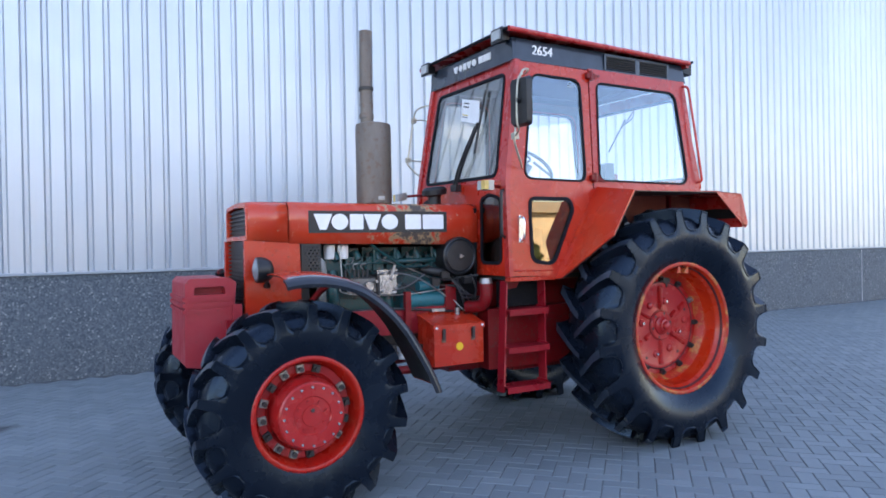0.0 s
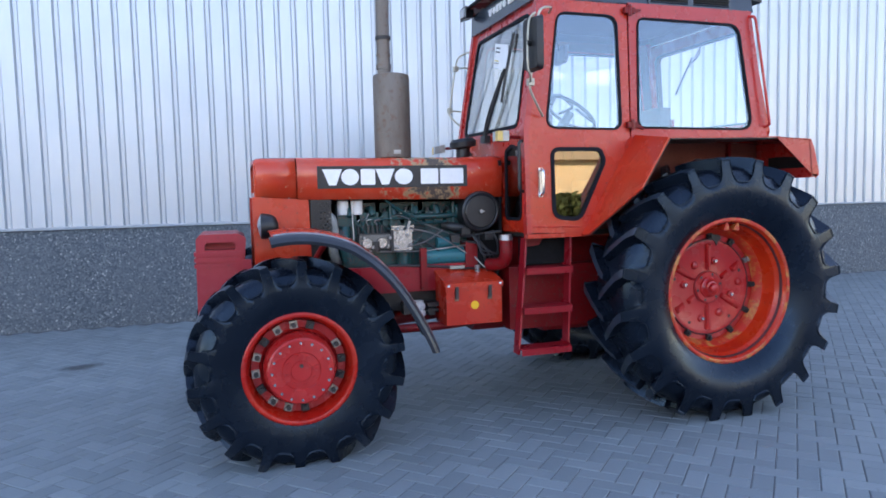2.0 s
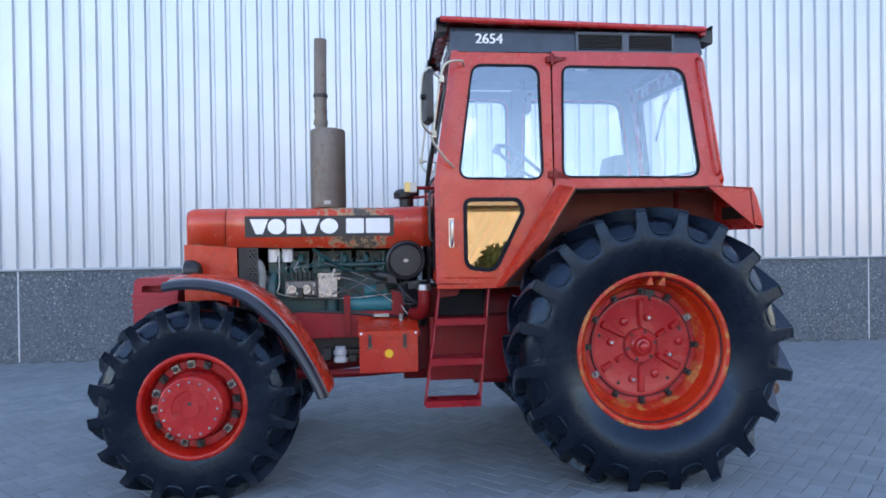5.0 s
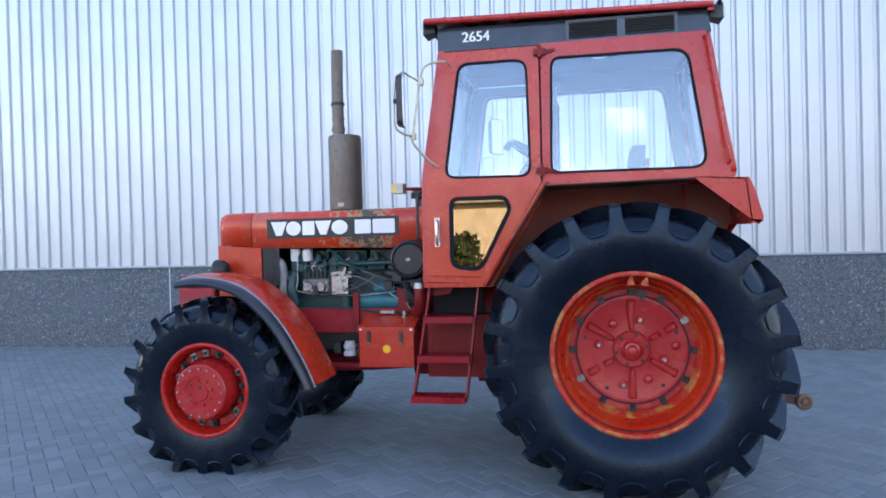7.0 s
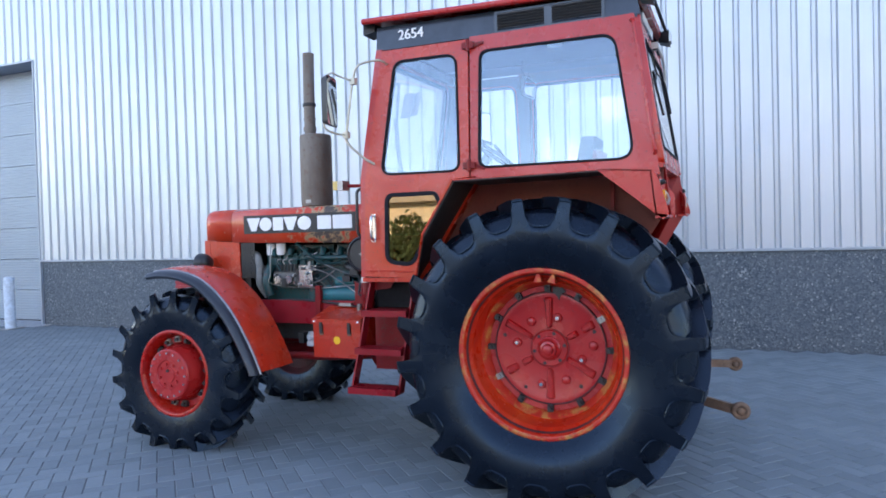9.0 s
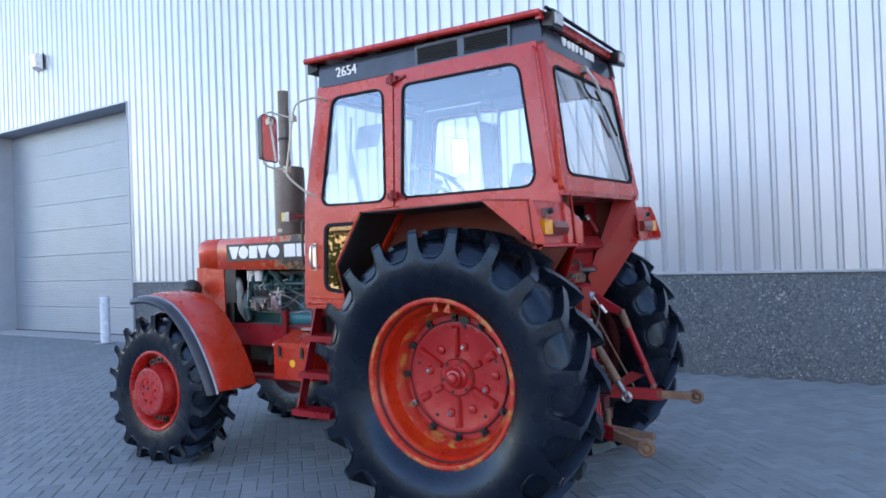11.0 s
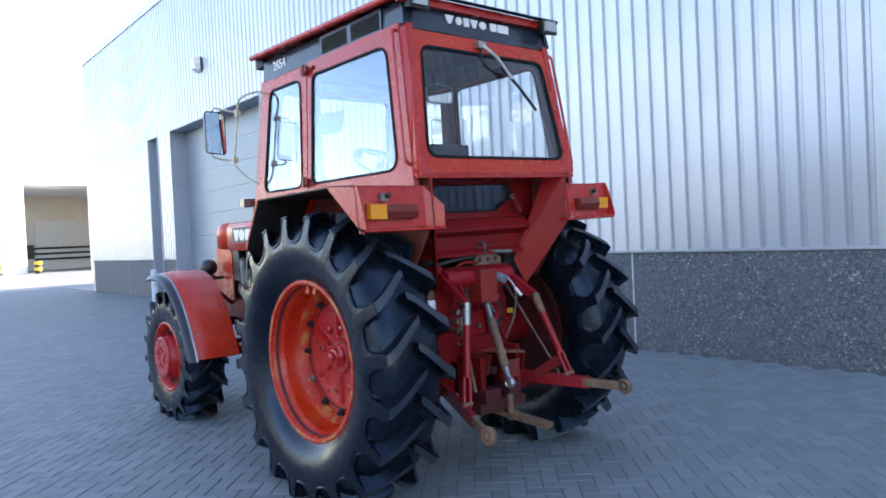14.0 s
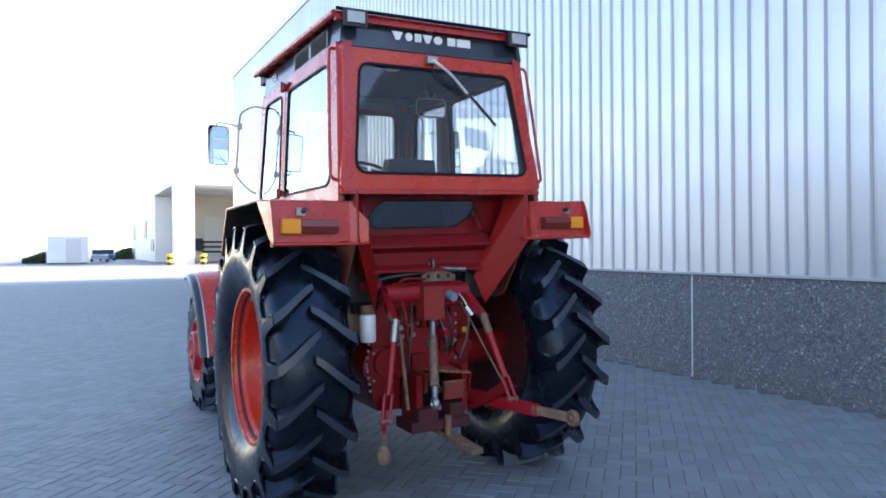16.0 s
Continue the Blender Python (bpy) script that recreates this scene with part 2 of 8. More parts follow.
def hexa(bm, lo, hi):
    """A solid between two polygons of as many corners each."""
    a, b = [bm.verts.new(p) for p in lo], [bm.verts.new(p) for p in hi]
    n = len(a)
    bm.faces.new(a[::-1]), bm.faces.new(b)
    for i in range(n):
        bm.faces.new((a[i], a[(i + 1) % n], b[(i + 1) % n], b[i]))
    return bm


def prism(bm, poly, axis, a0, a1):
    """A polygon in the plane across axis, drawn out from a0 to a1. Axis y: (x, z), x: (y, z), z: (x, y)."""
    def put(p, a):
        return {"x": (a, p[0], p[1]), "y": (p[0], a, p[1]), "z": (p[0], p[1], a)}[axis]
    return hexa(bm, [put(p, a0) for p in poly], [put(p, a1) for p in poly])


def lathe(bm, prof, n=48, centre=(0, 0, 0), closed=True, arc=None):
    """Turn a profile of (radius, y) round the y axis through centre. arc: (from, to) in degrees for a sector."""
    cx, cy, cz = centre
    full = arc is None
    a0, a1 = (0, 360) if full else arc
    cols = []
    for i in range(n if full else n + 1):
        a = radians(a0 + (a1 - a0) * i / n)
        cols.append([bm.verts.new((cx + r * math.cos(a), cy + y, cz + r * math.sin(a))) for r, y in prof])
    m = len(prof)
    for i in range(n):
        p, q = cols[i], cols[(i + 1) % len(cols)]
        for j in range(m if closed else m - 1):
            k = (j + 1) % m
            bm.faces.new((p[j], q[j], q[k], p[k]))
    if not full and closed:
        bm.faces.new(cols[0][::-1]), bm.faces.new(cols[-1])
    return bm


def cyl(bm, p0, p1, r0, r1=None, n=16):
    r1 = r0 if r1 is None else r1
    p0, p1 = Vector(p0), Vector(p1)
    q = (p1 - p0).to_track_quat("Z", "Y").to_matrix()
    ring = [Vector((math.cos(2 * math.pi * i / n), math.sin(2 * math.pi * i / n), 0)) for i in range(n)]
    return hexa(bm, [p0 + q @ (v * r0) for v in ring], [p1 + q @ (v * r1) for v in ring])


def curve_pts(pts, steps=6):
    """Catmull-Rom through the points."""
    pts = [Vector(p) for p in pts]
    if len(pts) < 3:
        return pts
    out = []
    ext = [pts[0] * 2 - pts[1]] + pts + [pts[-1] * 2 - pts[-2]]
    for i in range(1, len(ext) - 2):
        a, b, c, d = ext[i - 1:i + 3]
        for s in range(steps):
            t = s / steps
            out.append(0.5 * (2 * b + (c - a) * t + (2 * a - 5 * b + 4 * c - d) * t * t + (3 * b - a - 3 * c + d) * t ** 3))
    return out + [pts[-1]]


def tube(bm, pts, r, n=8, smooth=True, steps=6):
    pts = curve_pts(pts, steps) if smooth else [Vector(p) for p in pts]
    rings, up = [], None
    for i, p in enumerate(pts):
        d = (pts[min(i + 1, len(pts) - 1)] - pts[max(i - 1, 0)]).normalized()
        if up is None:
            up = d.orthogonal().normalized()
        up = (up - d * up.dot(d)).normalized()
        side = d.cross(up)
        rings.append([bm.verts.new(p + (up * math.cos(2 * math.pi * k / n) + side * math.sin(2 * math.pi * k / n)) * r) for k in range(n)])
    for a, b in zip(rings, rings[1:]):
        for k in range(n):
            bm.faces.new((a[k], a[(k + 1) % n], b[(k + 1) % n], b[k]))
    bm.faces.new(rings[0][::-1]), bm.faces.new(rings[-1])
    return bm


def rounded(poly, r, seg=5):
    """Round a polygon's corners. r: one radius or one for each corner."""
    out, n = [], len(poly)
    for i in range(n):
        ri = r[i] if isinstance(r, (list, tuple)) else r
        p, a, b = Vector(poly[i]), Vector(poly[i - 1]), Vector(poly[(i + 1) % n])
        u, v = (a - p).normalized(), (b - p).normalized()
        half = math.acos(max(-1, min(1, u.dot(v)))) / 2
        d = min(ri / math.tan(half), (a - p).length * 0.48, (b - p).length * 0.48)
        s, e = p + u * d, p + v * d
        for k in range(seg + 1):
            t = k / seg
            out.append(tuple(s * (1 - t) ** 2 + p * 2 * t * (1 - t) + e * t * t))
    return out


def inset(poly, d):
    """A polygon moved inwards by d (outwards if negative); corners run counter-clockwise or clockwise."""
    area = sum(poly[i - 1][0] * poly[i][1] - poly[i][0] * poly[i - 1][1] for i in range(len(poly)))
    s = 1 if area > 0 else -1
    out, n = [], len(poly)
    for i in range(n):
        p, a, b = Vector(poly[i]), Vector(poly[i - 1]), Vector(poly[(i + 1) % n])
        e1, e2 = p - a, b - p
        if e1.length < 1e-7:
            e1 = e2
        if e2.length < 1e-7:
            e2 = e1
        n1, n2 = Vector((-e1.y, e1.x)).normalized() * s, Vector((-e2.y, e2.x)).normalized() * s
        m = n1 + n2
        m = m / max(m.length_squared, 0.3) * 2
        out.append(tuple(p + m * d))
    return out


def plate(bm, outer, holes, place, back):
    """A sheet with holes: loops in 2D, laid into the world by place(); back: the vector of its thickness."""
    loops = [outer, *holes]
    flat, es = [], []
    tmp = bmesh.new()
    for lp in loops:
        vs = [tmp.verts.new((*p, 0)) for p in lp]
        flat.append(vs)
        es += [tmp.edges.new((vs[i - 1], vs[i])) for i in range(len(vs))]
    tmp.verts.index_update()
    bmesh.ops.triangle_fill(tmp, use_beauty=True, use_dissolve=False, edges=es, normal=(0, 0, 1))
    tmp.verts.index_update()
    back = Vector(back)
    front = {v.index: bm.verts.new(place(v.co.x, v.co.y)) for v in tmp.verts}
    rear = {v.index: bm.verts.new(Vector(place(v.co.x, v.co.y)) + back) for v in tmp.verts}
    for f in tmp.faces:
        ids = [v.index for v in f.verts]
        bm.faces.new([front[i] for i in ids]), bm.faces.new([rear[i] for i in ids[::-1]])
    for vs in flat:
        for i in range(len(vs)):
            a, b = vs[i - 1].index, vs[i].index
            bm.faces.new((front[a], front[b], rear[b], rear[a]))
    tmp.free()
    return bm


def move(bm, m):
    bmesh.ops.transform(bm, matrix=m, verts=bm.verts)
    return bm


# ---- the yard and the hall ----
def structure(name, bm, material, label, parent=None, smooth=0, bevel=0.0):
    ob = part(name, bm, material, parent, "", smooth, bevel)
    return tagged(ob, label, "", "", "structure")


GROUNDFAR = plain("far_paving", (0.175, 0.18, 0.185), 0.55, 0, 0.12, 0.7)
_bm = bm_new()
_R = [(-2500, -2500), (2500, -2500), (2500, 2500), (-2500, 2500)]
_bm.faces.new([_bm.verts.new((x, y, -0.016)) for x, y in _R])
ground = tagged(structure("ground", _bm, GROUNDFAR, "grey concrete paving that runs to the horizon"), "", "ground")
_bm = bm_new()
box(_bm, -30, 15, -6.2, 4.31, -0.2, -0.005)
structure("ground_bedding", _bm, JOINT, "dark sanded joints under the paving bricks")

WALL_Y, ROOF_Z, HALL_X0, HALL_X1 = 4.30, 8.75, -25.3, 34.0
PLINTH_Z = 1.165
GATE = (-16.35, -10.75, 4.87)
SLOT = (-18.24, -17.45, 4.86)
PITCH, PHASE = 0.2033, 0.66
WEB, VALLEY, DEEPNESS = 0.019, 0.037, 0.034


def clad_sheet(bm, x0, x1, z0, z1):
    """Trapezoidal sheet steel: broad flats, parted by set-back valleys between steep webs."""
    y = WALL_Y - 0.045
    half = VALLEY / 2
    xs = []
    for k in range(math.floor(x0 / PITCH) - 2, math.ceil(x1 / PITCH) + 2):
        g = (k + PHASE) * PITCH
        xs += [(g - half - WEB, y), (g - half, y + DEEPNESS), (g + half, y + DEEPNESS), (g + half + WEB, y)]

    def depth(x):
        for (a, ya), (b, yb) in zip(xs, xs[1:]):
            if a <= x <= b:
                return ya + (yb - ya) * (x - a) / max(b - a, 1e-6)
        return y
    pts = [(x0, depth(x0))] + [p for p in xs if x0 < p[0] < x1] + [(x1, depth(x1))]
    cols = [(bm.verts.new((x, yy, z0)), bm.verts.new((x, yy, z1))) for x, yy in pts]
    for a, b in zip(cols, cols[1:]):
        bm.faces.new((a[0], b[0], b[1], a[1]))


_bm = bm_new()
_z0 = PLINTH_Z + 0.03
clad_sheet(_bm, GATE[1], HALL_X1, _z0, ROOF_Z)
clad_sheet(_bm, SLOT[1], GATE[0], _z0, GATE[2])
clad_sheet(_bm, HALL_X0, SLOT[0], _z0, SLOT[2])
clad_sheet(_bm, HALL_X0, GATE[1], GATE[2], ROOF_Z)
wall_north = structure("wall_north", _bm, CLAD, "pale grey corrugated steel cladding of a tall hall")
_bm = bm_new()
box(_bm, GATE[1] + 0.06, HALL_X1 - 0.25, WALL_Y + 0.030, WALL_Y + 0.25, 0, ROOF_Z - 0.01)
box(_bm, SLOT[1] + 0.06, GATE[0] - 0.06, WALL_Y + 0.030, WALL_Y + 0.25, 0, GATE[2])
box(_bm, HALL_X0 + 0.25, SLOT[0] - 0.06, WALL_Y + 0.030, WALL_Y + 0.25, 0, SLOT[2])
box(_bm, HALL_X0 + 0.25, GATE[1] + 0.05, WALL_Y + 0.030, WALL_Y + 0.25, GATE[2] + 0.06, ROOF_Z - 0.01)
structure("wall_north_core", _bm, CLAD, "inner leaf behind the steel cladding")
_bm = bm_new()
box(_bm, HALL_X0 - 0.02, HALL_X0 + 0.2, WALL_Y - 0.03, 44, 0, ROOF_Z)
structure("wall_west", _bm, CLAD, "pale grey end wall of the hall")
_bm = bm_new()
box(_bm, HALL_X1 - 0.2, HALL_X1, WALL_Y, 44, 0, ROOF_Z)
box(_bm, HALL_X0, HALL_X1, 43.8, 44, 0, ROOF_Z)
structure("wall_rear", _bm, CLAD, "pale grey rear walls of the hall")
_bm = bm_new()
box(_bm, HALL_X0, HALL_X1, WALL_Y + 0.05, 44, ROOF_Z, ROOF_Z + 0.12)
structure("roof", _bm, CLAD, "flat roof of the hall")
TRIM = plain("trim_steel", (0.50, 0.54, 0.58), 0.4, 0.3, 0.08, 2)
_bm = bm_new()
box(_bm, HALL_X0 - 0.04, HALL_X1, WALL_Y - 0.075, WALL_Y + 0.06, ROOF_Z - 0.06, ROOF_Z + 0.16)
structure("trim_roof_edge", _bm, TRIM, "folded grey steel roof edge trim")
_bm = bm_new()
for _a, _b in ((HALL_X0, SLOT[0]), (SLOT[1], GATE[0]), (GATE[1], HALL_X1)):
    prism(_bm, [(WALL_Y + 0.01, PLINTH_Z - 0.004), (WALL_Y - 0.052, PLINTH_Z + 0.002), (WALL_Y - 0.060, PLINTH_Z + 0.028), (WALL_Y + 0.01, PLINTH_Z + 0.034)], "x", _a, _b)
structure("trim_drip", _bm, TRIM, "light steel drip flashing above the concrete plinth")

# plinth panels with sealed joints
SEAL = plain("joint_sealant", (0.48, 0.49, 0.50), 0.7)
plinth = tagged(new("plinth"), "dark exposed aggregate concrete plinth of precast panels", "plinth", "", "structure")
_J = [HALL_X0, -20.9, SLOT[0]], [SLOT[1], GATE[0]], [GATE[1], -6.2, -1.26, 5.42, 11.68, 17.9, 24.1, HALL_X1]
for _run in _J:
    for _a, _b in zip(_run, _run[1:]):
        _bm = bm_new()
        box(_bm, _a + 0.011 + (0.03 if _a in (SLOT[1], GATE[1]) else 0), _b - 0.011 - (0.03 if _b in (SLOT[0], GATE[0]) else 0), WALL_Y - 0.02, WALL_Y + 0.02, -0.1, PLINTH_Z)
        part("panel", _bm, AGG, plinth, bevel=0.004)
    for _a in _run[1:-1]:
        _bm = bm_new()
        box(_bm, _a - 0.0105, _a + 0.0105, WALL_Y - 0.017, WALL_Y + 0.015, -0.1, PLINTH_Z - 0.002)
        part("joint_strip", _bm, SEAL, plinth, "pale sealant strip")

# sectional gate in its recess
GATEM = plain("gate_panel", (0.26, 0.318, 0.375), 0.4, 0.2, 0.05, 1.5)
REVEAL = plain("reveal_steel", (0.30, 0.34, 0.39), 0.45, 0.1, 0.08, 2)
_bm = bm_new()
for _o in (GATE, SLOT):
    _d = 0.42
    box(_bm, _o[0] - 0.03, _o[0], WALL_Y - 0.062, WALL_Y + _d, 0, _o[2] + 0.03)
    box(_bm, _o[1], _o[1] + 0.03, WALL_Y - 0.062, WALL_Y + _d, 0, _o[2] + 0.03)
    box(_bm, _o[0], _o[1], WALL_Y - 0.07, WALL_Y + _d, _o[2], _o[2] + 0.035)
structure("trim_openings", _bm, REVEAL, "grey-blue steel reveals round the openings")
gate = thing("sectional_gate", "closed pale grey sectional gate with ribbed panels", "gate", (0, 0, 0), "", "structure")
for _i in range(8):
    _z = _i * GATE[2] / 8
    _h = GATE[2] / 8 - 0.006
    _bm = bm_new()
    _prof = [(WALL_Y + 0.46, _z)]
    for _k in range(12):
        _za, _zb = _z + _h * _k / 12, _z + _h * (_k + 1) / 12
        _prof += [(WALL_Y + 0.412, _za + 0.001), (WALL_Y + 0.400, _za + 0.012), (WALL_Y + 0.400, _zb - 0.003), (WALL_Y + 0.412, _zb - 0.001)]
    _prof += [(WALL_Y + 0.46, _z + _h)]
    prism(_bm, _prof, "x", GATE[0], GATE[1])
    part("panel", _bm, GATEM, gate, smooth=0)
_bm = bm_new()
box(_bm, GATE[0], GATE[1], WALL_Y + 0.38, WALL_Y + 0.47, -0.01, 0.025)
part("bottom_seal", _bm, RUBBER, gate, "black rubber bottom seal")
_bm = bm_new()
box(_bm, GATE[0] - 0.2, GATE[1] + 0.2, WALL_Y - 0.35, WALL_Y + 0.6, -0.15, 0.008)
structure("threshold", _bm, plain("threshold_concrete", (0.33, 0.34, 0.35), 0.8), "pale concrete threshold strip at the gate")

# narrow door in the tall slot
door_1 = thing("door_1", "tall grey steel door set back in a narrow opening", "door", (0, 0, 0), "", "structure")
_bm = bm_new()
box(_bm, SLOT[0], SLOT[1], WALL_Y + 0.36, WALL_Y + 0.42, 0.02, SLOT[2])
part("leaf", _bm, REVEAL, door_1, bevel=0.004)
_bm = bm_new()
box(_bm, SLOT[0] + 0.32, SLOT[0] + 0.62, WALL_Y + 0.345, WALL_Y + 0.36, 0.05, 1.15)
part("kick_plate", _bm, plain("rusty_brown", (0.30, 0.17, 0.10), 0.7), door_1, "brown weathered kick plate", bevel=0.004)
for _z in (1.9, 2.35):
    _bm = bm_new()
    cyl(_bm, (SLOT[0] + 0.5, WALL_Y + 0.30, _z), (SLOT[0] + 0.5, WALL_Y + 0.36, _z), 0.05, n=16)
    part("lock_cylinder", _bm, CHROME, door_1, "round steel lock")

# bollards by the gate
def bollard(x, y):
    ob = thing("bollard", "pale blue-grey painted steel bollard on the paving", "bollard", (x, y, 0), "bollards by the gate")
    bm = bm_new()
    lathe(bm, [(0.0, -0.02), (0.09, -0.02), (0.09, 0.88), (0.082, 0.915), (0.05, 0.93), (0.0, 0.935)], 24, closed=False)
    bmesh.ops.transform(bm, matrix=Matrix.Rotation(radians(90), 4, "X"), verts=bm.verts)
    part("post", bm, plain("bollard_paint", (0.45, 0.52, 0.60), 0.5), ob)
    bm = bm_new()
    box(bm, -0.15, 0.15, -0.15, 0.15, 0.0, 0.012)
    part("foot_plate", bm, STEEL, ob, bevel=0.003)
    return ob


bollard_a = bollard(-16.52, 3.65)
copy_thing(bollard_a, pose(-10.82, 3.70, 0))
copy_thing(bollard_a, pose(-32.5, 6.2, 0))


# flood lamp on the wall
def wall_lamp(x, z):
    ob = thing("wall_flood_lamp", "white and dark floodlight on the hall wall above the gate", "lamp", (x, WALL_Y - 0.05, z))
    bm = bm_new()
    hexa(bm, [(-0.22, -0.02, -0.28), (0.22, -0.02, -0.28), (0.22, -0.02, 0.24), (-0.22, -0.02, 0.24)],
         [(-0.19, -0.22, -0.20), (0.19, -0.22, -0.20), (0.19, -0.30, 0.22), (-0.19, -0.30, 0.22)])
    part("housing", bm, plain("lamp_housing", (0.74, 0.75, 0.75), 0.5), ob, "pale housing", bevel=0.012)
    bm = bm_new()
    box(bm, 0.205, 0.235, -0.075, -0.02, -0.27, 0.26)
    part("side_frame", bm, BLACK, ob, "dark side frame", bevel=0.008)
    bm = bm_new()
    hexa(bm, [(-0.17, -0.232, -0.19), (0.17, -0.232, -0.19), (0.17, -0.302, 0.19), (-0.17, -0.302, 0.19)],
         [(-0.15, -0.262, -0.17), (0.15, -0.262, -0.17), (0.15, -0.332, 0.17), (-0.15, -0.332, 0.17)])
    part("lens", bm, WHITE, ob, "white lamp glass", bevel=0.01)
    bm = bm_new()
    box(bm, -0.06, 0.06, -0.03, 0.06, -0.1, 0.1)
    part("bracket", bm, STEEL, ob)
    ob.scale = (0.68, 0.68, 0.68)


wall_lamp(-13.95, 6.27)


# ---- the tractor ----
tractor = thing("tractor", "old red farm tractor with a cab, parked on grey paving", "tractor")


def flip(bm, s):
    if s < 0:
        bmesh.ops.transform(bm, matrix=Matrix.Diagonal((1, -1, 1, 1)), verts=bm.verts)
    return bm


def holder(name, parent, at=(0, 0, 0), label=""):
    ob = new(name)
    ob.parent, ob.location = parent, at
    ob.empty_display_size = 0.1
    if label:
        ob["label"] = label
    return ob


RIMRED = paint("rim_paint", (0.45, 0.012, 0.003), (0.52, 0.042, 0.007), 0.27, 0.64, (0.50, 0.22, 0.05))
DISCRED = paint("disc_paint", (0.355, 0.008, 0.008), (0.41, 0.022, 0.020), 0.26, 0.66, gloss=0.5)
FRONTRIM = paint("front_rim_paint", (0.37, 0.007, 0.005), (0.42, 0.020, 0.008), 0.27, 0.64, (0.4, 0.15, 0.05))


def rim_wear_material():
    k = Mat("worn_rim_edge", (0.5, 0.06, 0.02), 0.5)
    c = k.mix(k.ramp(k.noise(11, 6, 0.7), [(0.50, g3(0)), (0.63, g3(1))]), (0.44, 0.016, 0.004), (0.46, 0.18, 0.04))
    c = k.mix(k.ramp(k.noise(40, 5, 0.7), [(0.6, g3(0)), (0.68, g3(0.8))]), c, (0.08, 0.04, 0.03))
    k.color(c)
    k.bump(k.noise(60, 4), 0.2, 0.003)
    return k.m


RIMWEAR = rim_wear_material()
# dark red for grimy joints and beam, and for shade painted inside the rims
GRIME_SHADE = plain("grimy_red_shade", (0.062, 0.005, 0.007), 0.7, 0.0, 0.6, 18)


def tyre_mesh(R, W, rim_r, lugs, deep, ground, s, bead):
    """Tractor tyre round the y axis: sidewalls that bulge out from the bead, whose shoulders run up into the bars, with U-shaped pockets between; flat where it stands."""
    bm = bm_new()
    c, h = R - deep, W / 2
    low, top, step, fine = c - 0.100 * deep / 0.056, R - 0.014, 2 * math.pi / lugs, 36
    span = low - rim_r
    wall = [(rim_r - 0.012, bead - 0.02)] + [(rim_r + span * f, bead + (1.012 - bead) * g) for f, g in ((0.02, 0.06), (0.10, 0.26), (0.22, 0.50), (0.36, 0.72), (0.50, 0.88), (0.66, 0.97), (0.80, 1.0), (0.92, 0.985))]

    def half(u):
        p = min(1.0, max(0.0, (abs(u) - 0.128) / 0.372))
        d = (1 - (1 - p) ** 3.4) ** (1 / 2.6)
        lip = top + (low - top) * d
        k = (lip - low) / (top - low)
        return wall + [(lip - 0.013, 0.990 - 0.065 * k), (lip - 0.007, 1.012 - 0.068 * k), (lip - 0.001, 1.008 - 0.068 * k), (lip, 0.985 - 0.07 * k), (lip - 0.008 - 0.006 * k, 0.945 - 0.07 * k), (c - 0.078, 0.885), (c - 0.046, 0.82), (c - 0.020, 0.70), (c - 0.004, 0.50), (c, 0.2)]

    cols = []
    for i in range(lugs * fine):
        a = 2 * math.pi * i / (lugs * fine)
        u1 = (a / step + 0.63) % 1.0
        u2 = (a / step + 0.13) % 1.0
        left, right = half(u1 if u1 < 0.5 else u1 - 1), half(u2 if u2 < 0.5 else u2 - 1)
        prof = [(r, -y * h) for r, y in left] + [(r, y * h) for r, y in right[::-1]]
        cols.append([bm.verts.new((r * math.cos(a), y, r * math.sin(a))) for r, y in prof])
    n = len(cols[0])
    for i in range(len(cols)):
        p, q = cols[i], cols[(i + 1) % len(cols)]
        for j in range(n):
            k = (j + 1) % n
            bm.faces.new((p[j], q[j], q[k], p[k]))
    for v in bm.verts:
        v.co.z = max(v.co.z, -ground)
    return flip(bm, s)


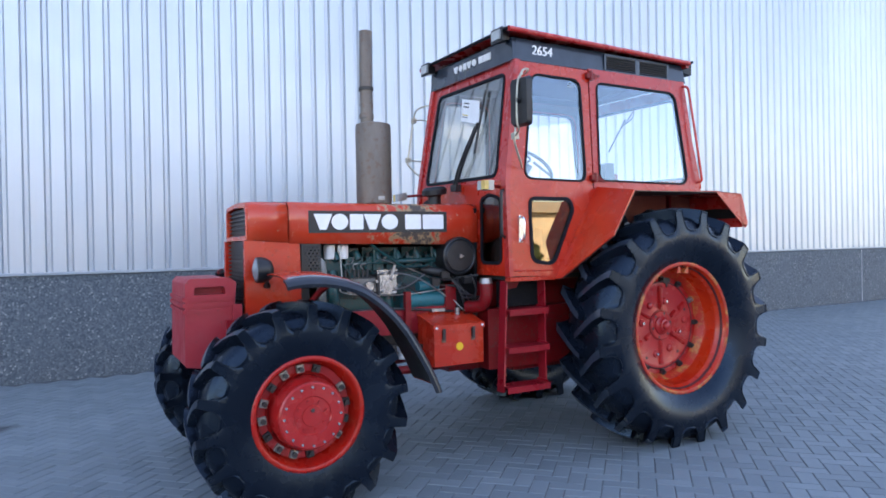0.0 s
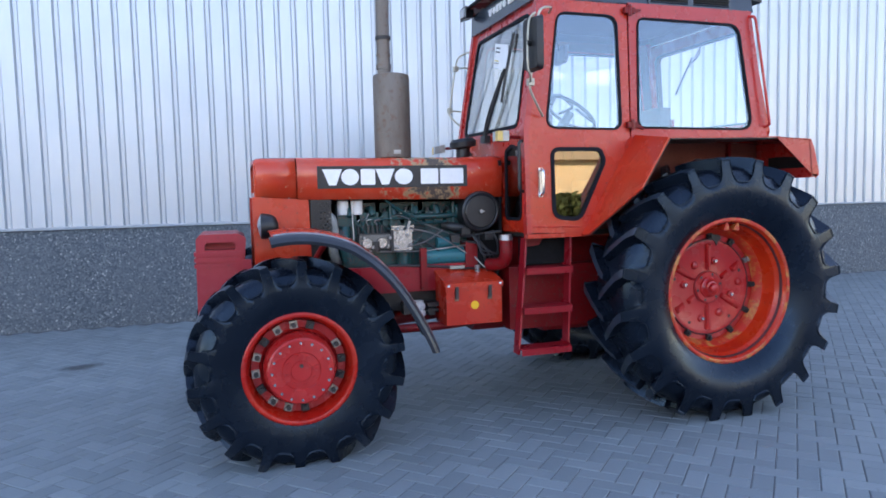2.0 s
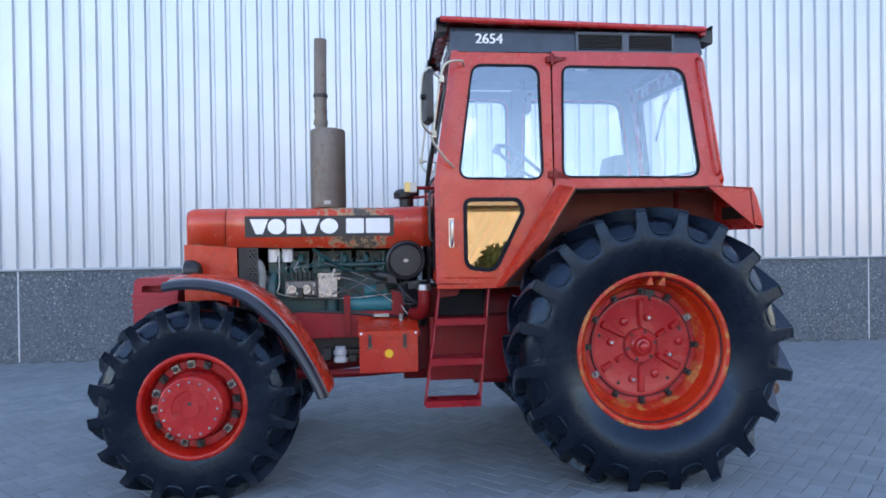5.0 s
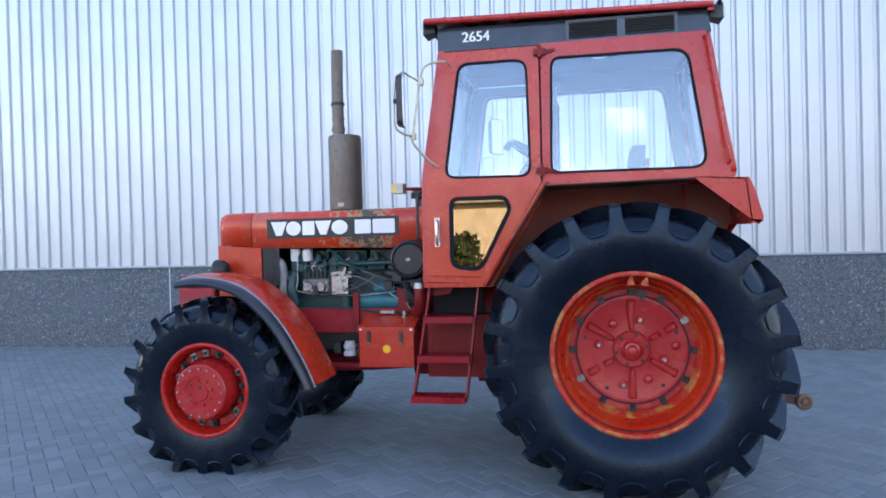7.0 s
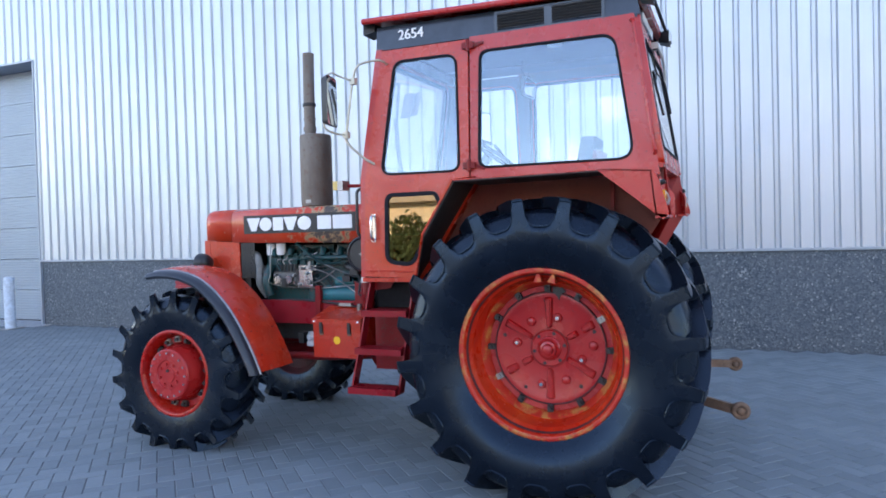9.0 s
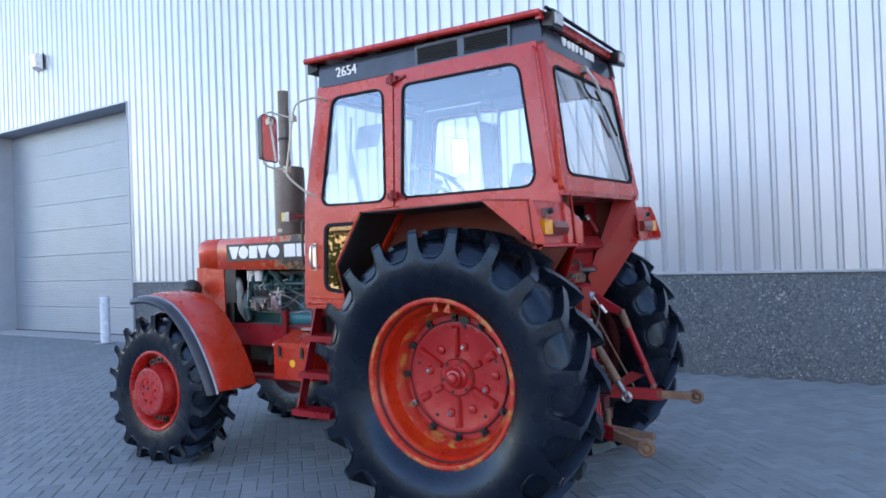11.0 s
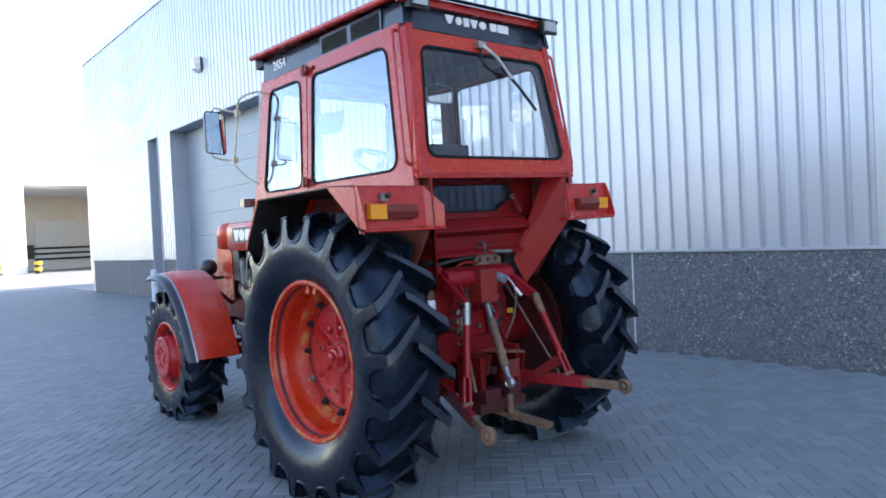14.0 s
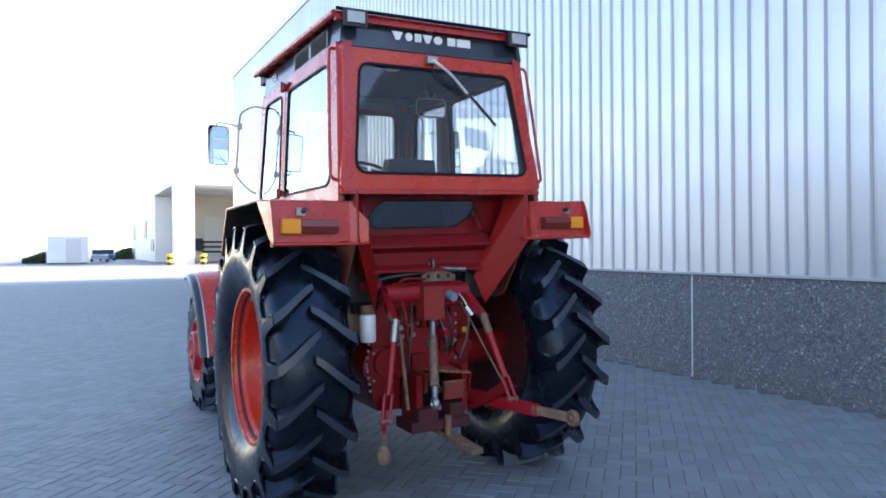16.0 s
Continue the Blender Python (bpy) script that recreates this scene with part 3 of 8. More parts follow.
def tread_lugs(parent, R, W, lugs, deep, ground, s):
    """Two rows of slanted tread bars; those under the wheel are pressed flat."""
    c, h = R - deep, W / 2
    rows = [  # axial top, radius top, axial base, radius base, turn, half width top, extra at base
        (0.075, R - 0.006, 0.095, c - 0.02, 0.05, 0.32, 0.20), (-0.10, R, -0.10, c - 0.02, -0.12, 0.40, 0.20), (-0.38, R, -0.38, c - 0.02, -0.44, 0.42, 0.22),
        (-0.64, R - 0.002, -0.63, c - 0.025, -0.74, 0.45, 0.24), (-0.84, R - 0.007, -0.80, c - 0.04, -0.92, 0.47, 0.18), (-0.915, R - 0.014, -0.88, c - 0.06, -0.975, 0.46, 0.12)]
    step = 2 * math.pi / lugs
    unit = 0.26 * step * 0.84

    def lug(side, a0):
        bm = bm_new()
        secs = []
        for yt, rt, yb, rb, turn, wt, wb in rows:
            a = a0 + turn * step * 0.645
            sec = []
            for y, r, w in ((yb, rb, -(wt + wb)), (yt, rt, -wt), (yt, rt, wt), (yb, rb, wt + wb)):
                q = a + w * unit
                sec.append(bm.verts.new((r * math.cos(q), side * y * h, r * math.sin(q))))
            secs.append(sec)
        for p, q in zip(secs, secs[1:]):
            for k in range(3):
                bm.faces.new((p[k], p[k + 1], q[k + 1], q[k])).material_index = int(k == 1)
        bm.faces.new(secs[0]), bm.faces.new(secs[-1][::-1])
        return flip(bm, s)

    for side in (1, -1):
        shared = None
        for i in range(lugs):
            a0 = i * step + (0 if side > 0 else step / 2)
            low = R * math.sin(a0 - step * 0.4) < -ground + 0.25
            if low or shared is None:
                bm = lug(side, a0 if low else 0.0)
                if low:
                    for v in bm.verts:
                        v.co.z = max(v.co.z, -ground)
                ob = part("tread_lug", bm, TYRE, parent, "", 30)
                ob.data.materials.append(TYRE_WORN)
                if not low:
                    shared = ob.data
                    ob.rotation_euler = (0, -a0, 0)
            else:
                ob = new("tread_lug", shared)
                ob.parent = parent
                ob.rotation_euler = (0, -a0, 0)


def ring_of(n, r, off=0.0):
    return [(r * math.cos(2 * math.pi * (i + off) / n), r * math.sin(2 * math.pi * (i + off) / n), 360 * (i + off) / n) for i in range(n)]


def spot(bm_in, x, z, deg):
    """Turn a small piece built at the top of its wheel to its place on a ring."""
    return move(bm_in, Matrix.Translation((x, 0, z)) @ Matrix.Rotation(radians(90 - deg), 4, "Y"))


def rear_wheel(s):
    w = holder("rear_wheel", tractor, (0.016, -0.850 * s, 0.801))
    ob = part("tyre", tyre_mesh(0.845, 0.46, 0.462, 20, 0.056, 0.799, s, 0.70), TYRE, w, "black ribbed tractor tyre", 42)
    tread_lugs(w, 0.845, 0.46, 20, 0.056, 0.799, s)
    rim = [(0.470, -0.138), (0.468, -0.154), (0.456, -0.162), (0.443, -0.158), (0.436, -0.142), (0.430, -0.132), (0.426, -0.112), (0.410, -0.102), (0.405, -0.080), (0.396, -0.030),
           (0.384, -0.004), (0.362, 0.030), (0.354, 0.052), (0.360, 0.09), (0.395, 0.12), (0.42, 0.14), (0.44, 0.155), (0.462, 0.160), (0.470, 0.14), (0.44, 0.12), (0.412, 0.09), (0.372, 0.07), (0.392, 0.0), (0.418, -0.08), (0.438, -0.11), (0.450, -0.138)]
    r = part("rim", flip(lathe(bm_new(), rim, 72), s), RIMRED, w, "orange-red steel rim with worn edges", 50)
    part("rim_edge", flip(lathe(bm_new(), [(0.471, -0.145), (0.464, -0.163), (0.452, -0.168), (0.439, -0.163), (0.442, -0.158), (0.453, -0.1625), (0.464, -0.155)], 72), s), RIMWEAR, r, "yellowed worn rim edge", 60)
    part("rim_band", flip(lathe(bm_new(), [(0.386, -0.006), (0.364, 0.026), (0.355, 0.050), (0.350, 0.050), (0.359, 0.024), (0.382, -0.009)], 72), s), RIMWEAR, r, "flaking yellowed inner band", 60)
    for da in (-7, 4):
        bm = bm_new()
        prism(bm, [(-0.022, 0.385), (0.022, 0.385), (0.012, 0.432), (-0.002, 0.432)], "y", -0.135, -0.075)
        move(bm, Matrix.Rotation(radians(da + 5), 4, "Y"))
        part("valve_guard", flip(bm, s), RIMWEAR, r, "pale worn steel tab")
    # ring and back plate added to paint the wheel's inner side as shaded
    part("rim_inside", flip(lathe(bm_new(), [(0.366, 0.075), (0.370, 0.095), (0.388, 0.122), (0.412, 0.143), (0.436, 0.158), (0.462, 0.1625), (0.4715, 0.148), (0.474, 0.150), (0.464, 0.167), (0.432, 0.162), (0.407, 0.148), (0.384, 0.128), (0.364, 0.100), (0.02, 0.090), (0.02, 0.082)], 64), s), GRIME_SHADE, r, "inner side painted dark as shade", 50)
    # flange of the rim that carries the clamps, and the pressed disc inside it
    part("rim_flange", flip(lathe(bm_new(), [(0.302, 0.060), (0.356, 0.056), (0.358, 0.062), (0.302, 0.068)], 72), s), DISCRED, r, "red flange ring", 40)
    prof = [(0.0, 0.044), (0.098, 0.044), (0.110, 0.058), (0.150, 0.062), (0.285, 0.054), (0.304, 0.048), (0.310, 0.050), (0.310, 0.066), (0.0, 0.070)]
    d = part("wheel_disc", flip(lathe(bm_new(), prof, 72, closed=False), s), DISCRED, w, "red pressed steel wheel disc", 40)
    for i in range(6):
        # two opposite ribs are broken in the middle
        for lo, hi in (((0.108, 0.186), (0.206, 0.292)) if i in (1, 4) else ((0.108, 0.292),)):
            wide = lambda z: 0.017 + (z - 0.108) * 0.07
            slim = lambda z: 0.0075 + (z - 0.108) * 0.034
            bm = bm_new()
            hexa(bm, [(-wide(lo), 0.066, lo), (wide(lo), 0.066, lo), (wide(hi), 0.060, hi), (-wide(hi), 0.060, hi)],
                 [(-slim(lo), 0.036, lo + 0.014), (slim(lo), 0.036, lo + 0.014), (slim(hi), 0.036, hi - 0.016), (-slim(hi), 0.036, hi - 0.016)])
            move(bm, Matrix.Rotation(radians(60 * i), 4, "Y"))
            part("rib", flip(bm, s), DISCRED, d, bevel=0.005)
    for deg, rad in ((325, 0.180), (153, 0.196), (85, 0.245)):
        x, z = rad * math.sin(radians(deg)), rad * math.cos(radians(deg))
        bm = lathe(bm_new(), [(0.0, 0.042), (0.018, 0.043), (0.024, 0.048), (0.027, 0.062)], 16, (x, 0, z), False)
        part("boss", flip(bm, s), DISCRED, d)
    for deg, rad in ((16, 0.178), (278, 0.188), (194, 0.212), (108, 0.188)):
        x, z = rad * math.sin(radians(deg)), rad * math.cos(radians(deg))
        part("bolt_seat", flip(lathe(bm_new(), [(0.0, 0.046), (0.020, 0.046), (0.025, 0.051), (0.027, 0.062)], 16, (x, 0, z), False), s), DISCRED, d)
        part("bolt", flip(cyl(bm_new(), (x, 0.050, z), (x, 0.032, z), 0.013, 0.011, 6), s), CHROME, d, "bright steel bolt")
    for x, z, deg in ring_of(6, 0.088, 0.2):
        bm = cyl(bm_new(), (x, 0.050, z), (x, 0.0425, z), 0.010, n=10)
        part("bolt_hole", flip(bm, s), BLACK, d)
    part("seam_ring", flip(lathe(bm_new(), [(0.308, 0.0545), (0.320, 0.0545), (0.318, 0.047), (0.314, 0.0455), (0.310, 0.047)], 72), s), GRIME_SHADE, d, "dark greasy joint", 40)
    part("seam_ring", flip(lathe(bm_new(), [(0.4275, -0.130), (0.431, -0.134), (0.4265, -0.122), (0.4225, -0.119)], 72), s), GRIME_SHADE, r, "dark greasy joint", 40)
    _o = [(0.030, 0.345), (0.080, 0.342), (0.098, 0.316), (0.072, 0.306), (0.062, 0.272), (0.046, 0.300), (0.026, 0.312)]
    part("grease_patch", flip(prism(bm_new(), _o, "y", 0.0435, 0.066), s), BLACK, d, "black dried grease")
    for x, z, deg in ring_of(5, 0.268, 0.3):
        part("bolt_hole", flip(cyl(bm_new(), (x, 0.064, z), (x, 0.0535, z), 0.011, n=10), s), BLACK, d)
    hub = [(0.0, -0.022), (0.022, -0.020), (0.030, -0.012), (0.032, 0.004), (0.044, 0.008), (0.050, 0.026), (0.066, 0.034), (0.072, 0.054)]
    part("hub", flip(lathe(bm_new(), hub, 32, closed=False), s), DISCRED, w, "red hub with a domed cap", 45)
    for i, (x, z, deg) in enumerate(ring_of(12, 0.336, 0.0)):
        bm = box(bm_new(), -0.017, 0.017, 0.030, 0.056, -0.020, 0.026)
        cyl(bm, (0, 0.032, 0), (0, 0.012, 0), 0.013, 0.012, 6)
        part("rim_clamp", flip(spot(bm, x, z, deg), s), STEEL if i in (1, 7) else DARKMETAL, w, "dark greasy rim clamp", bevel=0.003)
    return w


CLAMP = plain("clamp_steel", (0.34, 0.31, 0.27), 0.34, 0.8, 0.6, 40)


def front_wheel(s):
    w = holder("front_wheel", tractor, (-2.648, -0.722 * s, 0.535))
    part("tyre", tyre_mesh(0.592, 0.335, 0.300, 18, 0.046, 0.533, s, 0.90), TYRE, w, "black ribbed tractor tyre", 42)
    tread_lugs(w, 0.592, 0.335, 18, 0.046, 0.533, s)
    rim = [(0.312, -0.135), (0.308, -0.150), (0.296, -0.156), (0.284, -0.150), (0.276, -0.128), (0.268, -0.118), (0.262, -0.07), (0.252, -0.05), (0.247, 0.03),
           (0.262, 0.08), (0.28, 0.12), (0.300, 0.150), (0.308, 0.14), (0.285, 0.08), (0.265, 0.03), (0.268, -0.05), (0.28, -0.10), (0.292, -0.13)]
    r = part("rim", flip(lathe(bm_new(), rim, 64), s), FRONTRIM, w, "red steel rim", 50)
    part("rim_edge", flip(lathe(bm_new(), [(0.313, -0.140), (0.307, -0.154), (0.295, -0.160), (0.283, -0.154), (0.286, -0.149), (0.296, -0.155), (0.307, -0.149)], 64), s), FRONTRIM, r, "", 60)
    # same painted shade on the inner side of the front wheel
    part("rim_inside", flip(lathe(bm_new(), [(0.245, 0.035), (0.262, 0.086), (0.28, 0.126), (0.297, 0.1515), (0.291, 0.153), (0.272, 0.130), (0.25, 0.092), (0.02, 0.065), (0.02, 0.055)], 56), s), GRIME_SHADE, r, "inner side painted dark as shade", 50)
    disc = [(0.186, -0.035), (0.20, -0.040), (0.212, -0.056), (0.252, -0.058), (0.258, -0.05), (0.254, -0.03), (0.186, -0.02)]
    part("wheel_disc", flip(lathe(bm_new(), disc, 64), s), DISCRED, w, "red wheel disc ring", 40)
    drum = [(0.0, -0.202), (0.052, -0.203), (0.056, -0.196), (0.098, -0.196), (0.103, -0.202), (0.168, -0.202), (0.177, -0.194), (0.180, -0.165), (0.190, -0.15), (0.193, -0.04)]
    h = part("hub_drum", flip(lathe(bm_new(), drum, 64, closed=False), s), DISCRED, w, "red planetary hub drum", 40)
    for x, z, deg in ring_of(16, 0.152):
        bm = cyl(bm_new(), (x, -0.200, z), (x, -0.214, z), 0.0075, n=6)
        part("bolt", flip(bm, s), CHROME, h, "bright steel bolt")
    for x, z, deg in ring_of(8, 0.078, 0.3):
        bm = cyl(bm_new(), (x, -0.194, z), (x, -0.208, z), 0.012, n=6)
        part("bolt", flip(bm, s), DISCRED, h)
    bm = cyl(bm_new(), (0.0, -0.200, 0.03), (0.0, -0.213, 0.03), 0.010, n=8)
    part("filler_plug", flip(bm, s), DARKMETAL, h, "dark filler plug")
    for i, (x, z, deg) in enumerate(ring_of(16, 0.230, 0.25)):
        if i in (2, 13):
            continue
        bm = box(bm_new(), -0.021, 0.021, -0.082, -0.056, -0.020, 0.022)
        part("rim_clamp", flip(spot(bm, x, z, deg), s), CLAMP if i % 3 else DARKMETAL, w, "greasy steel rim clamp", bevel=0.002)
        bm = cyl(bm_new(), (0, -0.08, 0), (0, -0.104, 0), 0.014, n=6)
        part("clamp_nut", flip(spot(bm, x, z, deg), s), DARKMETAL, w, "dark greasy nut")
    return w


for _s in (1, -1):
    rear_wheel(_s), front_wheel(_s)

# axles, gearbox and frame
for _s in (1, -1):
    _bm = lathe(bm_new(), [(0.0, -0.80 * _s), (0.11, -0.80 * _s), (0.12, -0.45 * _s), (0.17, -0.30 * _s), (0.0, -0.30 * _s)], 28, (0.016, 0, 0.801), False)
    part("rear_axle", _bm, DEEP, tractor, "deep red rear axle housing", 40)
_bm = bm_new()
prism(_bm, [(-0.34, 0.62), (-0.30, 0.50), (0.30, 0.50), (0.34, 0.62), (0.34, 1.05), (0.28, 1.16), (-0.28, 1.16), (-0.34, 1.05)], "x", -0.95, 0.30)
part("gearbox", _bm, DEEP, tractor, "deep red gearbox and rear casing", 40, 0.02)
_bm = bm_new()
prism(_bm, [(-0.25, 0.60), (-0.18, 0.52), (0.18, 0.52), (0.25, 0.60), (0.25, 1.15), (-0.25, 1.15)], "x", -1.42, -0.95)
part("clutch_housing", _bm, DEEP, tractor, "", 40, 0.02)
for _s in (1, -1):
    _bm = bm_new()
    box(_bm, -2.95, -1.30, -0.30 * _s, -0.27 * _s, 0.83, 1.0)
    part("frame_rail", _bm, MIDRED, tractor, "deep red frame rail", 40, 0.006)
for _s in (1, -1):
    _bm = lathe(bm_new(), [(0.0, -0.58 * _s), (0.15, -0.58 * _s), (0.15, -0.50 * _s), (0.09, -0.44 * _s), (0.075, -0.15 * _s), (0.15, -0.02 * _s), (0.0, 0.0)], 24, (-2.648, 0, 0.535), False)
    part("front_axle", _bm, DEEP, tractor, "deep red driven front axle", 40)
_bm = bm_new()
box(_bm, -2.80, -2.48, -0.16, 0.16, 0.62, 0.86)
part("axle_bracket", _bm, DEEP, tractor, "", 40, 0.02)
_bm = cyl(bm_new(), (-2.5, 0.05, 0.56), (-1.2, 0.05, 0.66), 0.05, n=14)
part("drive_shaft_guard", _bm, DEEP, tractor, "red drive shaft tube", 40)
_bm = tube(bm_new(), [(-2.40, -0.30, 0.58), (-2.0, -0.34, 0.60), (-1.70, -0.38, 0.61), (-1.35, -0.36, 0.63)], 0.028, 10)
part("lower_pipe", _bm, DEEP, tractor, "red pipe below the tool box", 40)

# front weights: slabs side by side on a carrier
_w = holder("front_weight_block", tractor, (0, 0, 0), "pink-red block of ribbed suitcase weights")
for _i in range(6):
    _y0 = -0.273 + _i * 0.091
    _outer = rounded([(-3.178, 0.745), (-2.93, 0.70), (-2.885, 1.220), (-2.93, 1.246), (-3.145, 1.246), (-3.170, 1.220)], 0.018, 3)
    _slot = rounded([(-3.125, 1.152), (-2.945, 1.152), (-2.955, 1.196), (-3.115, 1.196)], 0.010, 3)
    _bm = plate(bm_new(), _outer, [_slot] if _i in (0, 5) else [], lambda x, z: (x, _y0, z), (0, 0.087, 0))
    for _z in (1.118, 1.083, 1.048):
        if _i in (0, 5):
            _yy = (_y0 - 0.008, _y0 + 0.001) if _i == 0 else (_y0 + 0.086, _y0 + 0.095)
            prism(_bm, [(-3.162, _z), (-2.905, _z), (-2.905, _z + 0.022), (-3.160, _z + 0.022)], "y", *_yy)
        prism(_bm, [(_y0 + 0.003, _z), (_y0 + 0.084, _z), (_y0 + 0.084, _z + 0.022), (_y0 + 0.003, _z + 0.022)], "x", -3.184, -3.165)
    part("weight", _bm, WEIGHTRED, _w, smooth=30)
_bm = bm_new()
box(_bm, -3.06, -2.75, -0.25, 0.25, 0.78, 0.92)
part("weight_carrier", _bm, DEEP, tractor, "red weight carrier", 40, 0.01)
_bm = box(bm_new(), -2.915, -2.86, -0.300, -0.270, 0.93, 1.09)
part("weight_clamp", _bm, WEIGHTRED, _w, "", 40, 0.01)

# bonnet
_sec = [(-0.302, 1.435), (-0.304, 1.60), (-0.298, 1.645), (-0.278, 1.678), (-0.235, 1.694), (0.0, 1.706)]
_sec = _sec + [(-y, z) for y, z in _sec[-2::-1]]


def bonnet_ring(bm, x, f=1.0, dz=0.0, low=1.435):
    return [bm.verts.new((x, y * f, (max(z, low) if z > 1.44 else low) + dz)) for y, z in _sec]


def shell(bm, stations):
    rings = [bonnet_ring(bm, *st) for st in stations]
    for a, b in zip(rings, rings[1:]):
        for k in range(len(a) - 1):
            bm.faces.new((a[k], a[k + 1], b[k + 1], b[k]))
    return rings


_bm = bm_new()
shell(_bm, [(-2.572, 1, 0.002, 1.437), (-2.2, 1, 0, 1.432), (-1.8, 1, 0, 1.425), (-1.50, 1, 0, 1.418), (-1.30, 1, -0.004, 1.425), (-1.235, 1, -0.006, 1.43)])
hood = part("bonnet", _bm, BONNET, tractor, "orange-red bonnet, flaking to rust at the rear", 40)
_m = hood.modifiers.new("thick", "SOLIDIFY")
_m.thickness = 0.004
_bm = bm_new()
_rings = shell(_bm, [(-2.822, 0.95, -0.012, 1.462), (-2.808, 0.985, -0.004, 1.462), (-2.78, 1, 0, 1.462), (-2.58, 1, 0.002, 1.445)])
nose = part("nose_cowl", _bm, BONNET, tractor, "orange-red nose cowl", 40)
_m = nose.modifiers.new("thick", "SOLIDIFY")
_m.thickness = 0.02
_bz = [(y * 0.955, (z if z > 1.44 else 1.462) - 0.012 if z > 1.44 else 1.462) for y, z in _sec]
_bm = plate(bm_new(), _bz, [inset(_bz, 0.026)], lambda y, z: (-2.826, y, z), (0.03, 0, 0))
part("grille_bezel", _bm, BONNET, tractor, "red grille surround", 30)
_bm = bm_new()
box(_bm, -2.79, -2.76, -0.275, 0.275, 1.46, 1.66)
part("upper_grille_back", _bm, BLACK, tractor)
for _i in range(7):
    _bm = box(bm_new(), -2.808, -2.789, -0.262, 0.262, 1.485 + _i * 0.025, 1.495 + _i * 0.025)
    part("grille_slat", _bm, BLACK, tractor)
# side cheeks and lower grille
for _s in (1, -1):
    _bm = plate(bm_new(), rounded([(-2.785, 1.00), (-2.50, 0.98), (-2.508, 1.438), (-2.79, 1.458)], 0.012, 3), [], lambda x, z: (x, -0.298 * _s, z), (0, 0.012 * _s, 0))
    part("side_cheek", _bm, RED, tractor, "orange-red dented front side panel", 40)
    _bm = box(bm_new(), -2.84, -2.785, -0.30 * _s, -0.262 * _s, 0.98, 1.46)
    part("front_post", _bm, RED, tractor, "", 40, 0.008)
    # perforated screen panel
    _holes = []
    for _r in range(13):
        for _q in range(4):
            _cx, _cz = -2.476 + _q * 0.0265 + (0.013 if _r % 2 else 0), 1.185 + _r * 0.0190
            _holes.append([(_cx - 0.008, _cz), (_cx, _cz - 0.006), (_cx + 0.008, _cz), (_cx, _cz + 0.006)])
    _bm = plate(bm_new(), [(-2.496, 1.165), (-2.372, 1.165), (-2.372, 1.438), (-2.496, 1.438)], _holes, lambda x, z: (x, -0.292 * _s, z), (0, 0.004 * _s, 0))
    part("mesh_screen", _bm, BLACK, tractor, "black perforated screen", 0)
_bm = box(bm_new(), -2.80, -2.77, -0.262, 0.262, 0.98, 1.458)
part("radiator_grille", _bm, BLACK, tractor, "black slatted radiator grille")
for _i in range(18):
    _bm = box(bm_new(), -2.818, -2.800, -0.262, 0.262, 0.995 + _i * 0.0255, 1.007 + _i * 0.0255)
    part("grille_slat", _bm, BLACK, tractor)
_bm = box(bm_new(), -2.72, -2.52, -0.25, 0.25, 0.95, 1.42)
part("radiator", _bm, DARKMETAL, tractor, "dark radiator block", 0, 0.01)

# logo strip on the bonnet side: brand drawn as plain white blocks
for _s in (1, -1):
    _bm = box(bm_new(), -2.452, -1.480, -0.3085 * _s, -0.303 * _s, 1.502, 1.640)
    _l = part("name_strip", _bm, BLACK, tractor, "black strip with white blocks", 0, 0.002)
    for _a, _b, _k in ((-2.42, -2.30, "v"), (-2.305, -2.195, "o"), (-2.183, -2.092, "b"), (-2.088, -1.967, "v"), (-1.965, -1.848, "o"), (-1.795, -1.678, "b"), (-1.665, -1.507, "b")):
        _m = (_a + _b) / 2
        if _k == "v":
            _o = [(_m - 0.022, 1.522), (_m + 0.022, 1.522), (_b, 1.620), (_a, 1.620)]
        elif _k == "o":
            _o = [(_m + (_b - _a) / 2 * math.cos(radians(a)), 1.571 + 0.050 * math.sin(radians(a))) for a in range(0, 360, 15)]
        else:
            _o = rounded([(_a, 1.522), (_b, 1.522), (_b, 1.620), (_a, 1.620)], 0.008, 2)
        _bm = prism(bm_new(), _o, "y", *sorted((-0.3108 * _s, -0.308 * _s)))
        part("white_shape", _bm, WHITE, _l, "", 0)


# ---- cab ----
def side_y(z):
    return -(0.69 - (z - 1.2) * 0.045)


def front_x(z):
    return -1.22 + max(0.0, z - 1.83) * 0.158


def rear_x(z):
    return 0.63 - (z - 1.815) * 0.15


def window_set(parent, poly, place, back, gasket=0.0105, glass=GLASS, proud=0.006, look_of="clear window glass"):
    """Rubber surround and pane in an opening."""
    back = Vector(back)
    n = back.normalized()
    lift = lambda a, b: Vector(place(a, b)) - n * proud
    g = part("gasket", plate(bm_new(), inset(poly, -0.003), [inset(poly, gasket)], lift, n * (proud + back.length + 0.003)), RUBBER, parent, "black rubber seal", 40)
    deep = lambda a, b: Vector(place(a, b)) + n * (back.length * 0.12)
    p = part("pane", plate(bm_new(), inset(poly, gasket * 0.6), [], deep, n * 0.004), glass, parent, look_of, 0)
    p.visible_shadow = False
    return g


DOORWIN = rounded([(-1.085, 1.845), (-0.545, 1.838), (-0.560, 2.562), (-0.985, 2.565)], [0.07, 0.07, 0.08, 0.08], 6)
SIDEWIN = rounded([(-0.425, 1.850), (0.488, 1.845), (0.388, 2.556), (-0.412, 2.560)], [0.06, 0.09, 0.10, 0.06], 6)
